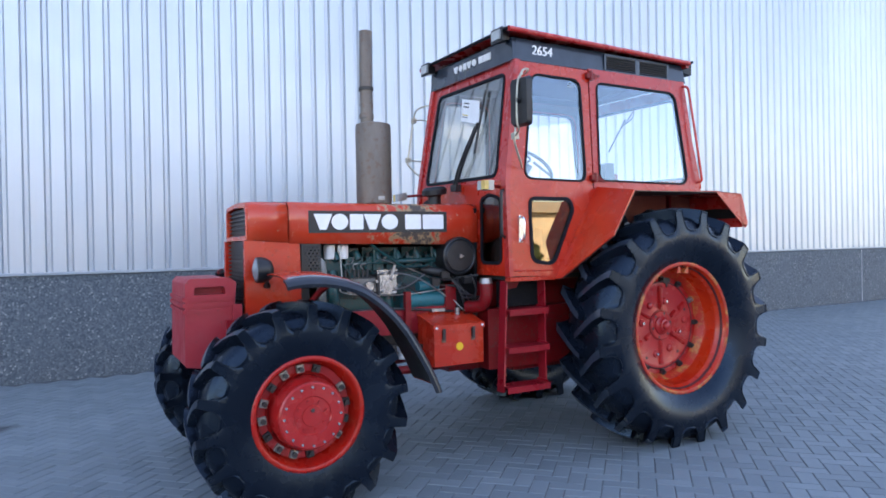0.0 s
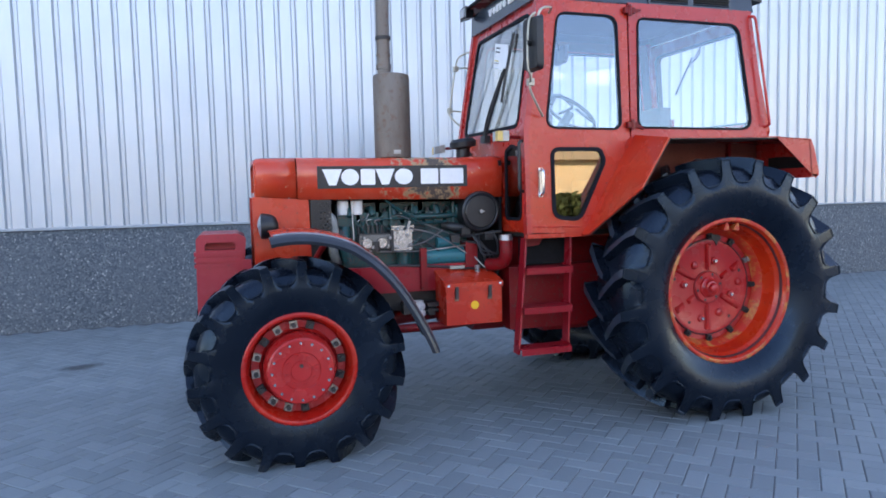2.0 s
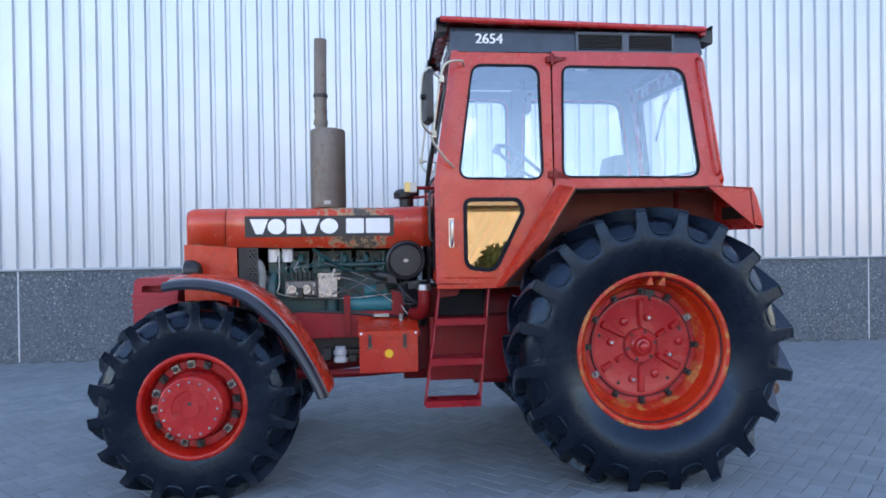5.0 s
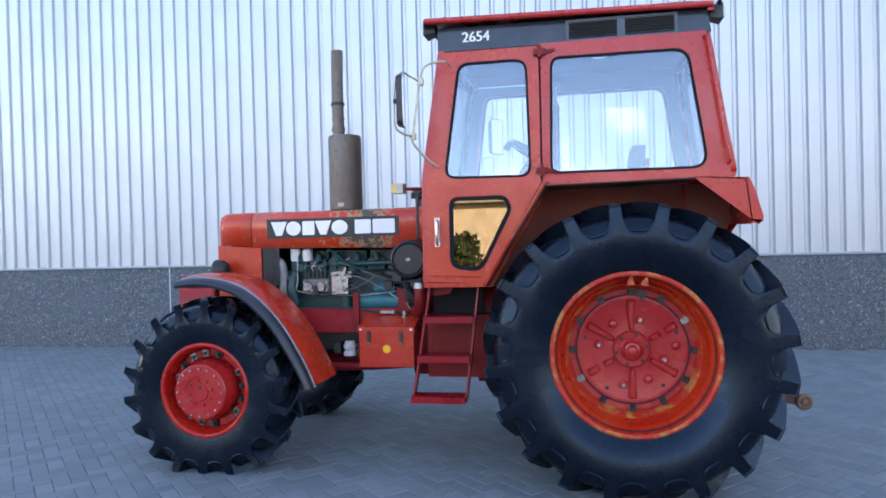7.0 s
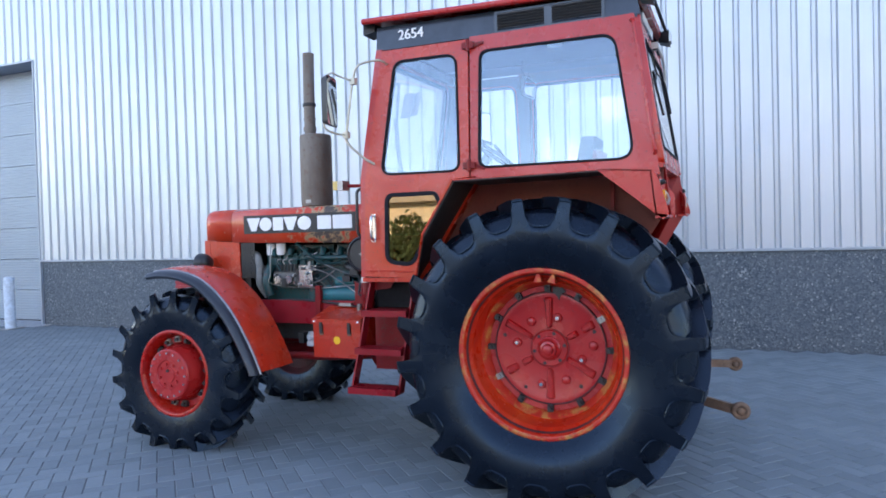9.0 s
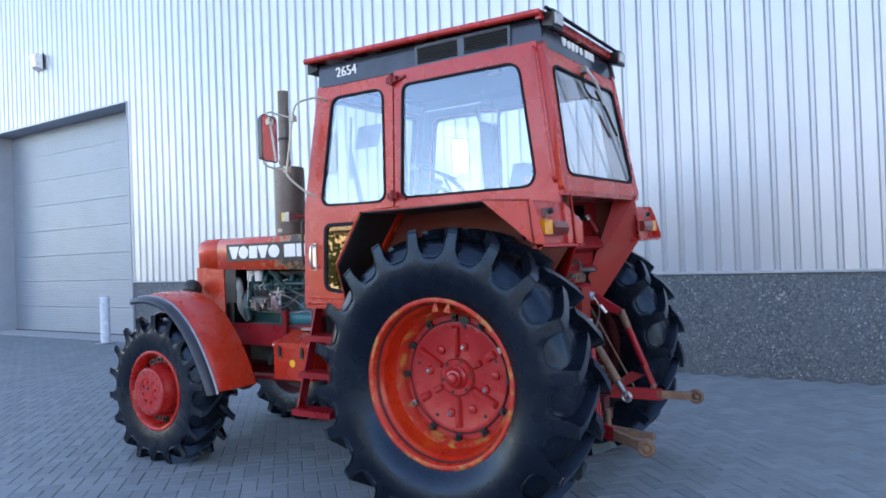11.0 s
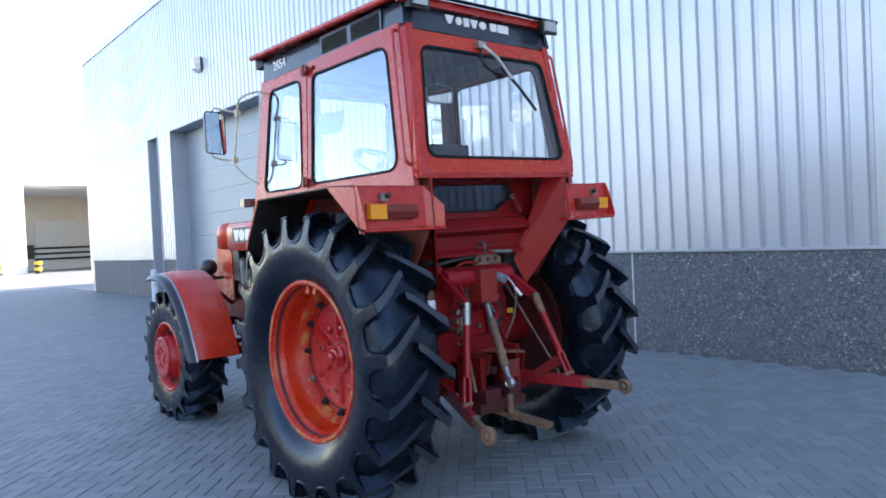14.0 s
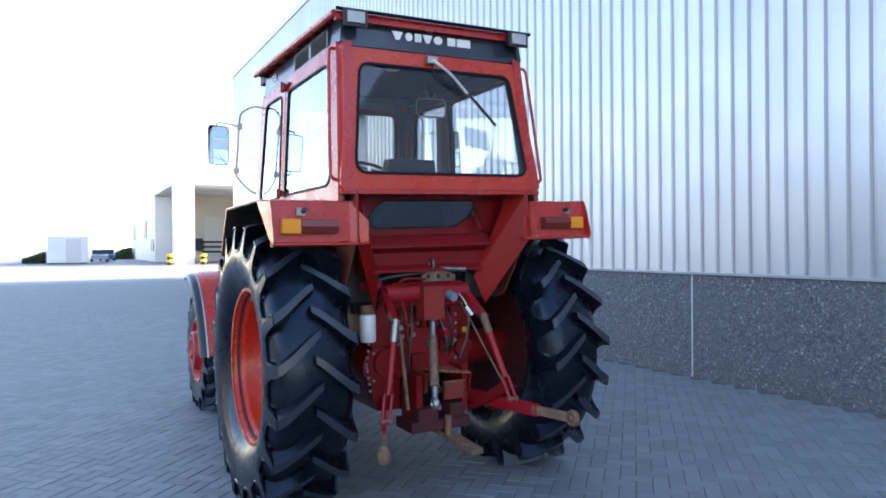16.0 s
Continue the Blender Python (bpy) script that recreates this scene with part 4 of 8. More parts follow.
LOWWIN = rounded([(-1.055, 1.285), (-0.86, 1.262), (-0.668, 1.64), (-0.70, 1.725), (-1.055, 1.725)], [0.08, 0.09, 0.07, 0.06, 0.06], 6)


FILM = glass_material("amber_mirror_film", (0.58, 0.38, 0.13), 0.155, 0.0, (1.0, 0.93, 0.68))

CABTRIM = plain("cab_lining", (0.070, 0.034, 0.042), 0.8, 0, 0.25, 30)
for _s in (1, -1):
    _at = lambda x, z: (x, side_y(z) * _s, z)
    _in = lambda x, z: (x, (side_y(z) + 0.032) * _s, z)
    _bk = (0, 0.028 * _s, 0)
    # door
    _d = holder("cab_door", tractor, (0, 0, 0), "red cab door with two windows")
    _o = rounded([(-1.203, 1.200), (-0.842, 1.190), (-0.486, 1.795), (-0.486, 2.638), (-1.082, 2.640), (-1.200, 1.83)], 0.012, 2)
    part("door_panel", plate(bm_new(), _o, [DOORWIN, LOWWIN], _at, _bk), RED, _d, "", 40)
    part("inner_lining", plate(bm_new(), _o, [inset(DOORWIN, -0.012), inset(LOWWIN, -0.012)], _in, (0, 0.005 * _s, 0)), CABTRIM, _d, "dark maroon cab lining", 40)
    window_set(_d, DOORWIN, _at, _bk)
    window_set(_d, LOWWIN, _at, _bk, 0.022, FILM, 0.006, "gold mirrored film on the pane")
    # pressed fold along the door's foot
    _bm = tube(bm_new(), [(-1.19, side_y(1.235) * _s, 1.235), (-0.86, side_y(1.228) * _s, 1.228)], 0.006, 6, False)
    part("fold", _bm, RED, _d)
    # handle
    _bm = box(bm_new(), -1.150, -1.118, (side_y(1.5) - 0.012) * _s, (side_y(1.5) + 0.004) * _s, 1.42, 1.60)
    _h = part("handle", _bm, CHROME, _d, "chrome door handle with a lock", 40, 0.005)
    _bm = tube(bm_new(), [(-1.134, (side_y(1.5) - 0.012) * _s, 1.59), (-1.132, (side_y(1.5) - 0.045) * _s, 1.57), (-1.132, (side_y(1.5) - 0.046) * _s, 1.46), (-1.134, (side_y(1.5) - 0.012) * _s, 1.43)], 0.009, 8)
    part("grip", _bm, CHROME, _d, "chrome grip")
    # rear quarter
    _q = holder("cab_side", tractor, (0, 0, 0), "faded red rear cab side with a large window")
    _o = [(-0.474, 1.800), (-0.450, 1.764), (0.618, 1.752), (0.492, 2.652), (-0.474, 2.652)]
    part("side_panel", plate(bm_new(), _o, [SIDEWIN], _at, _bk), CABRED, _q, "", 40)
    part("inner_lining", plate(bm_new(), _o, [inset(SIDEWIN, -0.012)], _in, (0, 0.005 * _s, 0)), CABTRIM, _q, "dark maroon cab lining", 40)
    window_set(_q, SIDEWIN, _at, _bk)
    # rain channel and posts
    for _z in (2.595, 1.868):
        _y = side_y(_z)
        _bm = box(bm_new(), -0.515, -0.440, (_y - 0.030) * _s, (_y - 0.002) * _s, _z - 0.018, _z + 0.018)
        cyl(_bm, (-0.478, (_y - 0.026) * _s, _z - 0.034), (-0.478, (_y - 0.026) * _s, _z + 0.034), 0.013, n=10)
        prism(_bm, [(-0.44, _z - 0.012), (-0.385, _z - 0.03 if _z < 2 else _z + 0.004), (-0.385, _z - 0.016 if _z < 2 else _z + 0.018), (-0.44, _z + 0.012)], "y", (_y - 0.014) * _s, (_y - 0.002) * _s)
        part("hinge", _bm, DEEP, _d, "red steel hinge", 40, 0.003)
    _bm = hexa(bm_new(), [(-1.232, side_y(1.2) * _s, 1.195), (-1.200, side_y(1.2) * _s, 1.195), (-1.200, (side_y(1.2) + 0.05) * _s, 1.195), (-1.232, (side_y(1.2) + 0.05) * _s, 1.195)],
               [(-1.232, side_y(1.83) * _s, 1.83), (-1.200, side_y(1.83) * _s, 1.83), (-1.200, (side_y(1.83) + 0.05) * _s, 1.83), (-1.232, (side_y(1.83) + 0.05) * _s, 1.83)])
    hexa(_bm, [(-1.232, side_y(1.83) * _s, 1.83), (-1.195, side_y(1.83) * _s, 1.83), (-1.195, (side_y(1.83) + 0.05) * _s, 1.83), (-1.232, (side_y(1.83) + 0.05) * _s, 1.83)],
         [(-1.112, side_y(2.65) * _s, 2.65), (-1.070, side_y(2.65) * _s, 2.65), (-1.070, (side_y(2.65) + 0.05) * _s, 2.65), (-1.112, (side_y(2.65) + 0.05) * _s, 2.65)])
    part("front_pillar", _bm, CABRED, tractor, "red cab pillar", 40)
    _bm = hexa(bm_new(), [(0.585, side_y(1.81) * _s, 1.805), (0.645, (side_y(1.81) + 0.03) * _s, 1.805), (0.645, (side_y(1.81) + 0.08) * _s, 1.805), (0.585, (side_y(1.81) + 0.05) * _s, 1.805)],
               [(0.465, side_y(2.65) * _s, 2.655), (0.520, (side_y(2.65) + 0.03) * _s, 2.655), (0.520, (side_y(2.65) + 0.08) * _s, 2.655), (0.465, (side_y(2.65) + 0.05) * _s, 2.655)])
    part("rear_pillar", _bm, CABRED, tractor, "red cab pillar", 40)
    _bm = box(bm_new(), -0.52, -0.44, (side_y(2.2) + 0.042) * _s, (side_y(2.2) + 0.085) * _s, 1.81, 2.65)
    part("middle_pillar", _bm, CABTRIM, tractor, "dark lined cab pillar", 40, 0.006)
    # grab rail on the rear pillar
    _bm = tube(bm_new(), [(0.478, (side_y(2.6)) * _s, 2.615), (0.492, (side_y(2.6) - 0.035) * _s, 2.60), (0.508, (side_y(2.5) - 0.042) * _s, 2.50), (0.585, (side_y(1.95) - 0.042) * _s, 1.95), (0.598, (side_y(1.88) - 0.03) * _s, 1.88), (0.590, side_y(1.87) * _s, 1.865)], 0.0095, 8)
    part("grab_rail", _bm, CABRED, tractor, "red tubular grab rail", 60)
    # cab sill
    _bm = hexa(bm_new(), [(-0.86, (side_y(1.19) + 0.004) * _s, 1.165), (-0.80, (side_y(1.19) + 0.004) * _s, 1.165), (-0.80, (side_y(1.19) + 0.06) * _s, 1.165), (-0.86, (side_y(1.19) + 0.06) * _s, 1.165)],
               [(-0.478, (side_y(1.8) + 0.004) * _s, 1.80), (-0.42, (side_y(1.8) + 0.004) * _s, 1.80), (-0.42, (side_y(1.8) + 0.06) * _s, 1.80), (-0.478, (side_y(1.8) + 0.06) * _s, 1.80)])
    box(_bm, -1.225, -0.80, (side_y(1.19) + 0.004) * _s, (side_y(1.19) + 0.06) * _s, 1.165, 1.192)
    part("door_sill", _bm, RED, tractor, "", 40)

# front wall with windscreen and two low windows
_fp = lambda y, z: (front_x(z), y, z)
WS = rounded([(-0.535, 1.86), (0.535, 1.86), (0.495, 2.585), (-0.495, 2.585)], 0.07, 6)
LWF = {s: rounded([(-0.590 * s, 1.275), (-0.325 * s, 1.275), (-0.325 * s, 1.725), (-0.44 * s, 1.755), (-0.590 * s, 1.725)], [0.06, 0.06, 0.05, 0.05, 0.07], 5) for s in (1, -1)}
_f = holder("cab_front", tractor, (0, 0, 0), "red cab front with the windscreen")
_lo = [(-0.688, 1.20), (0.688, 1.20), (0.660, 1.83), (-0.660, 1.83)]
_up = [(-0.660, 1.832), (0.660, 1.832), (0.622, 2.65), (-0.622, 2.65)]
part("front_lower_panel", plate(bm_new(), _lo, [LWF[1], LWF[-1]], _fp, (0.02, 0, 0)), RED, _f, "", 40)
part("windscreen_frame", plate(bm_new(), _up, [WS], _fp, (0.02, 0, 0)), CABRED, _f, "", 40)
part("inner_lining", plate(bm_new(), inset(_up, 0.05), [inset(WS, -0.012)], lambda y, z: (front_x(z) + 0.024, y, z), (0.005, 0, 0)), CABTRIM, _f, "dark maroon cab lining", 40)
window_set(_f, WS, _fp, (0.02, 0, 0), 0.020, GLASS_FRONT)
for _s in (1, -1):
    window_set(_f, LWF[_s], _fp, (0.02, 0, 0), 0.018, GLASS_AMBER)

# rear window in its hinged frame
_rp = lambda y, z: (rear_x(z) + 0.012, y, z)
_r = holder("rear_window", tractor, (0, 0, 0), "red framed rear window with a wiper")
_o = rounded([(-0.660, 1.815), (0.660, 1.815), (0.575, 2.625), (-0.575, 2.625)], 0.03, 3)
RW = rounded([(-0.572, 1.902), (0.572, 1.902), (0.506, 2.540), (-0.506, 2.540)], 0.075, 6)
part("window_frame", plate(bm_new(), _o, [RW], _rp, (-0.035, 0, 0)), RED, _r, "faded red window frame", 40)
window_set(_r, RW, _rp, (-0.035, 0, 0), 0.012, GLASS_REAR)

# dark band under the roof
_b = holder("roof_band", tractor, (0, 0, 0), "dark blue-grey band under the roof with vents")
for _s in (1, -1):
    _bm = hexa(bm_new(), [(-1.105, -0.612 * _s, 2.648), (0.525, -0.612 * _s, 2.648), (0.525, -0.585 * _s, 2.648), (-1.105, -0.585 * _s, 2.648)],
               [(-1.085, -0.598 * _s, 2.80), (0.505, -0.598 * _s, 2.785), (0.505, -0.570 * _s, 2.785), (-1.085, -0.570 * _s, 2.80)])
    part("side_band", _bm, NAVY, _b, "", 30)
    for _x0, _x1 in ((-0.300, -0.010), (0.030, 0.318)):
        _bm = box(bm_new(), _x0, _x1, -0.6155 * _s, -0.600 * _s, 2.662, 2.768)
        _v = part("vent", _bm, BLACK, _b, "black louvred vent", 0)
        for _i in range(6):
            _bm = bm_new()
            _z = 2.668 + _i * 0.0165
            prism(_bm, [(-0.624, _z), (-0.612, _z + 0.012), (-0.612, _z + 0.004), (-0.622, _z - 0.003)], "x", _x0 + 0.004, _x1 - 0.004)
            part("slat", flip(_bm, _s), BLACK if _i % 6 else NAVY, _b)
    _bm = box(bm_new(), -0.315, 0.335, -0.622 * _s, -0.600 * _s, 2.652, 2.662)
    box(_bm, -0.012, 0.032, -0.618 * _s, -0.600 * _s, 2.662, 2.772)
    box(_bm, -0.315, 0.335, -0.618 * _s, -0.598 * _s, 2.768, 2.778)
    box(_bm, -0.316, -0.300, -0.618 * _s, -0.600 * _s, 2.662, 2.77)
    box(_bm, 0.318, 0.335, -0.618 * _s, -0.600 * _s, 2.662, 2.77)
    part("vent_frame", _bm, NAVY, _b, "", 0)
_bm = hexa(bm_new(), [(-1.117, -0.610, 2.648), (-1.117, 0.610, 2.648), (-1.09, 0.610, 2.648), (-1.09, -0.610, 2.648)], [(-1.117, -0.596, 2.80), (-1.117, 0.596, 2.80), (-1.09, 0.596, 2.80), (-1.09, -0.596, 2.80)])
part("front_band", _bm, NAVY, _b, "", 30)
_bm = hexa(bm_new(), [(0.484, -0.610, 2.635), (0.484, 0.610, 2.635), (0.511, 0.610, 2.635), (0.511, -0.610, 2.635)], [(0.464, -0.596, 2.785), (0.464, 0.596, 2.785), (0.491, 0.596, 2.785), (0.491, -0.596, 2.785)])
part("rear_band", _bm, NAVY, _b, "", 30)
for _x, _y0, _y1, _z, _k in ((-1.119, 0.21, -0.33, 2.735, 1), (0.5035, -0.285, 0.245, 2.722, -1)):
    for _i, (_a, _c) in enumerate(((0, .13), (.16, .25), (.28, .36), (.38, .50), (.52, .63), (.70, .80), (.82, 1.0))):
        _ya, _yb = sorted((_y0 + (_y1 - _y0) * _a, _y0 + (_y1 - _y0) * _c))
        _ym, _h = (_ya + _yb) / 2, 0.024
        if _i in (0, 3):
            _o = [(_ym - 0.012, _z - _h), (_ym + 0.012, _z - _h), (_yb, _z + _h), (_ya, _z + _h)]
        elif _i in (1, 4):
            _o = [(_ym + (_yb - _ya) / 2 * math.cos(radians(a)), _z + _h * math.sin(radians(a))) for a in range(0, 360, 20)]
        else:
            _o = [(_ya, _z - _h), (_yb, _z - _h), (_yb, _z + _h), (_ya, _z + _h)]
        part("white_shape", prism(bm_new(), _o, "x", _x - 0.004, _x + 0.004), WHITE, _b, "", 0)

# roof
_rf = holder("roof_cap", tractor, (0, 0, 0), "faded red sheet steel cab roof")
_bm = bm_new()
_ro = rounded([(-1.19, -0.665), (0.538, -0.650), (0.538, 0.650), (-1.19, 0.665)], 0.03, 3)
plate(_bm, _ro, [], lambda x, y: (x, y, 2.845 - (x + 1.19) * 0.020), (0, 0, -0.012))
hexa(_bm, [(x, y, 2.845 - (x + 1.19) * 0.02) for x, y in inset(_ro, 0.03)], [(x, y, 2.868 - (x + 1.19) * 0.02) for x, y in inset(_ro, 0.12)])
part("roof_sheet", _bm, CABRED, _rf, "", 30)
for _s in (1, -1):
    part("roof_gutter", tube(bm_new(), [(-1.185, -0.662 * _s, 2.832), (0.530, -0.647 * _s, 2.798)], 0.019, 10, False), CABRED, _rf, "red rounded gutter", 60)
part("rear_skirt", box(bm_new(), 0.502, 0.535, -0.640, 0.640, 2.764, 2.806), CABRED, _rf, "faded red roof skirt", 30, 0.006)
part("edge_trim", tube(bm_new(), [(-1.187, -0.655, 2.836), (-1.187, 0.655, 2.836)], 0.012, 8, False), RUBBER, _rf, "black rubber edge", 60)
part("edge_trim", tube(bm_new(), [(0.569, -0.650, 2.811), (0.569, 0.650, 2.811)], 0.011, 8, False), RUBBER, _rf, "black rubber edge", 60)
_bm = hexa(bm_new(), [(-1.10, -0.58, 2.72), (0.50, -0.58, 2.70), (0.50, 0.58, 2.70), (-1.10, 0.58, 2.72)], [(-1.08, -0.57, 2.80), (0.48, -0.57, 2.78), (0.48, 0.57, 2.78), (-1.08, 0.57, 2.80)])
part("headliner", _bm, plain("headliner_cloth", (0.035, 0.04, 0.05), 0.9), _rf, "dark grey headliner", 0)

# cab floor and rear wall under the window
_bm = box(bm_new(), -1.19, 0.30, -0.60, 0.60, 1.17, 1.20)
part("cab_floor", _bm, DARKMETAL, tractor, "dark cab floor", 0)
_rr = holder("rear_wall", tractor, (0, 0, 0), "red sheet rear wall under the window")
LRW = rounded([(-0.375, 1.602), (0.20, 1.602), (0.345, 1.69), (0.345, 1.768), (-0.29, 1.768), (-0.385, 1.69)], 0.07, 5)
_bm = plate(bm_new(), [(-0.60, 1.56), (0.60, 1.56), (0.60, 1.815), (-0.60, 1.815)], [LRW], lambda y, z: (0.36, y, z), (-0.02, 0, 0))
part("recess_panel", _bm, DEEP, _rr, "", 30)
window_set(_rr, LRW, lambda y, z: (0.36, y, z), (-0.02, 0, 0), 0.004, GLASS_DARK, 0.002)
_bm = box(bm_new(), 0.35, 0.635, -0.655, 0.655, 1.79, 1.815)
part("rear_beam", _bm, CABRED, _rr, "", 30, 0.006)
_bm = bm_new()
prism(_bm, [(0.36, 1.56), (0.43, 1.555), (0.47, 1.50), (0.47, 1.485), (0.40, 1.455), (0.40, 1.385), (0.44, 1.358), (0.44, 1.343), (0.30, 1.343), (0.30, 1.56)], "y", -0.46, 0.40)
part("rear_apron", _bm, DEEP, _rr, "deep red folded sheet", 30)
# black plate added in the gap, its colour stands in for shade
part("floor_edge", box(bm_new(), 0.26, 0.296, -0.46, 0.42, 1.10, 1.345), SHADEBLACK, _rr, "black plate for the shaded gap under the apron", 0)
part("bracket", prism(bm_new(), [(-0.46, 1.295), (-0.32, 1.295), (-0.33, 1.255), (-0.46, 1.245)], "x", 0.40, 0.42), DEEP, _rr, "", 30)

# rear mudguards
EDGE = plain("mudguard_rubber", (0.018, 0.022, 0.030), 0.34, 0, 0.25, 10)
ARCH = paint("dusty_arch", (0.17, 0.036, 0.026), (0.22, 0.070, 0.050), 0.6, 0.6, (0.20, 0.13, 0.10), 0.25)
CHEEK = paint("cheek_red", (0.235, 0.0035, 0.0035), (0.27, 0.008, 0.006), 0.42, 0.64, (0.24, 0.08, 0.06), 0.25)
for _s in (1, -1):
    _g = holder("rear_mudguard", tractor, (0, 0, 0), "red angular rear mudguard, dark underneath")
    y1, y0 = -1.035 * _s, -0.56 * _s
    _bm = hexa(bm_new(), [(-0.46, y0, 1.762), (-0.455, y1, 1.752), (0.345, y1, 1.760), (0.345, y0, 1.770)], [(-0.46, y0, 1.768), (-0.455, y1, 1.758), (0.345, y1, 1.766), (0.345, y0, 1.776)])
    hexa(_bm, [(0.345, y0, 1.770), (0.345, y1, 1.760), (0.605, y1, 1.740), (0.61, y0, 1.744)], [(0.345, y0, 1.776), (0.345, y1, 1.766), (0.605, y1, 1.746), (0.61, y0, 1.750)])
    part("top_sheet", _bm, CABRED, _g, "", 20)
    _o = [(0.335, 1.764), (0.612, 1.752), (0.640, 1.690), (0.662, 1.610), (0.680, 1.545), (0.679, 1.520), (0.655, 1.500)]
    _bm = prism(bm_new(), _o, "y", *sorted((y1, y1 + 0.006 * _s)))
    part("side_gusset", _bm, CABRED, _g, "faded pinkish red gusset", 20)
    _bm = hexa(bm_new(), [(0.601, y1, 1.744), (0.606, y0, 1.748), (0.628, y0, 1.535), (0.628, y1, 1.515)], [(0.595, y1, 1.744), (0.600, y0, 1.748), (0.620, y0, 1.535), (0.620, y1, 1.515)])
    prism(_bm, [(0.618, 1.505), (0.672, 1.512), (0.672, 1.524), (0.618, 1.53)], "y", *sorted((y0, y1)))
    part("rear_face", _bm, CABRED, _g, "", 20)
    _bm = hexa(bm_new(), [(0.608, -0.600 * _s, 1.752), (0.631, -0.600 * _s, 1.517), (0.680, -0.515 * _s, 1.530), (0.680, -0.515 * _s, 1.640)],
               [(0.602, -0.598 * _s, 1.752), (0.625, -0.598 * _s, 1.517), (0.674, -0.512 * _s, 1.530), (0.674, -0.512 * _s, 1.640)])
    prism(_bm, [(0.625, 1.506), (0.685, 1.514), (0.685, 1.526), (0.625, 1.529)], "y", *sorted((-0.559 * _s, -0.512 * _s)))
    part("corner_facet", _bm, CABRED, _g, "", 20)
    # slanting front panel
    _bm = hexa(bm_new(), [(-0.45, -0.66 * _s, 1.806), (-0.858, -0.69 * _s, 1.176), (-0.835, -0.73 * _s, 1.180), (-0.648, y1, 1.462), (-0.462, y1, 1.758)],
               [(-0.440, -0.66 * _s, 1.800), (-0.848, -0.69 * _s, 1.170), (-0.828, -0.73 * _s, 1.174), (-0.640, y1, 1.456), (-0.452, y1, 1.752)])
    part("front_face", _bm, RED, _g, "", 20)
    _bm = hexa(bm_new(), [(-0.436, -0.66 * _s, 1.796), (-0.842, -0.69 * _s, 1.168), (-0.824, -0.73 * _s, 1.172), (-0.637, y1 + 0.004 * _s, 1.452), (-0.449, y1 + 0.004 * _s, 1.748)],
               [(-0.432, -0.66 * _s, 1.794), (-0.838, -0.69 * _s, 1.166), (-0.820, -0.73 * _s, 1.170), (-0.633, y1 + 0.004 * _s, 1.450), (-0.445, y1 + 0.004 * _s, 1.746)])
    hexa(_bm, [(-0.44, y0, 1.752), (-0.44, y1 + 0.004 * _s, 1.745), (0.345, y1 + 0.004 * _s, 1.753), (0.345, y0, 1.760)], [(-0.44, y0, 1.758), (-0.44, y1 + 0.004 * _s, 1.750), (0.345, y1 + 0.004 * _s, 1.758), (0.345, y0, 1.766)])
    part("dirty_lining", _bm, DARKMETAL, _g, "dark underside lining", 20)
    # inner wheel arch wall
    _bm = bm_new()
    prism(_bm, [(-0.88, 1.16), (0.30, 1.16), (0.40, 1.20), (0.62, 1.52), (0.63, 1.80), (-0.45, 1.80)], "y", *sorted((-0.560 * _s, -0.568 * _s)))
    part("inner_wall", _bm, ARCH, _g, "dusty brown-red arch wall", 20)
    _bm = hexa(bm_new(), [(0.640, -0.56 * _s, 1.806), (0.668, -0.57 * _s, 1.53), (0.45, -0.38 * _s, 1.14), (0.39, -0.33 * _s, 1.30), (0.52, -0.50 * _s, 1.806)],
               [(0.635, -0.567 * _s, 1.806), (0.663, -0.577 * _s, 1.53), (0.445, -0.387 * _s, 1.14), (0.385, -0.337 * _s, 1.30), (0.515, -0.507 * _s, 1.806)])
    part("rear_cheek", _bm, CHEEK, _g, "bright red slanting cheek plate", 20)

# front mudguards
def guard_swell(a):
    """How far the sheet leaves its circle: drawn in half way down, flared out at the tail."""
    k = max(0.0, (30 - a) / 30)
    return 0.050 * k * k - 0.024 * math.sin(math.pi * min(1.0, max(0.0, (a - 4) / 62)))


def flare(bm):
    for v in bm.verts:
        a = math.atan2(v.co.z, v.co.x)
        d = guard_swell(math.degrees(a))
        v.co += Vector((math.cos(a), 0, math.sin(a))) * d
    return bm


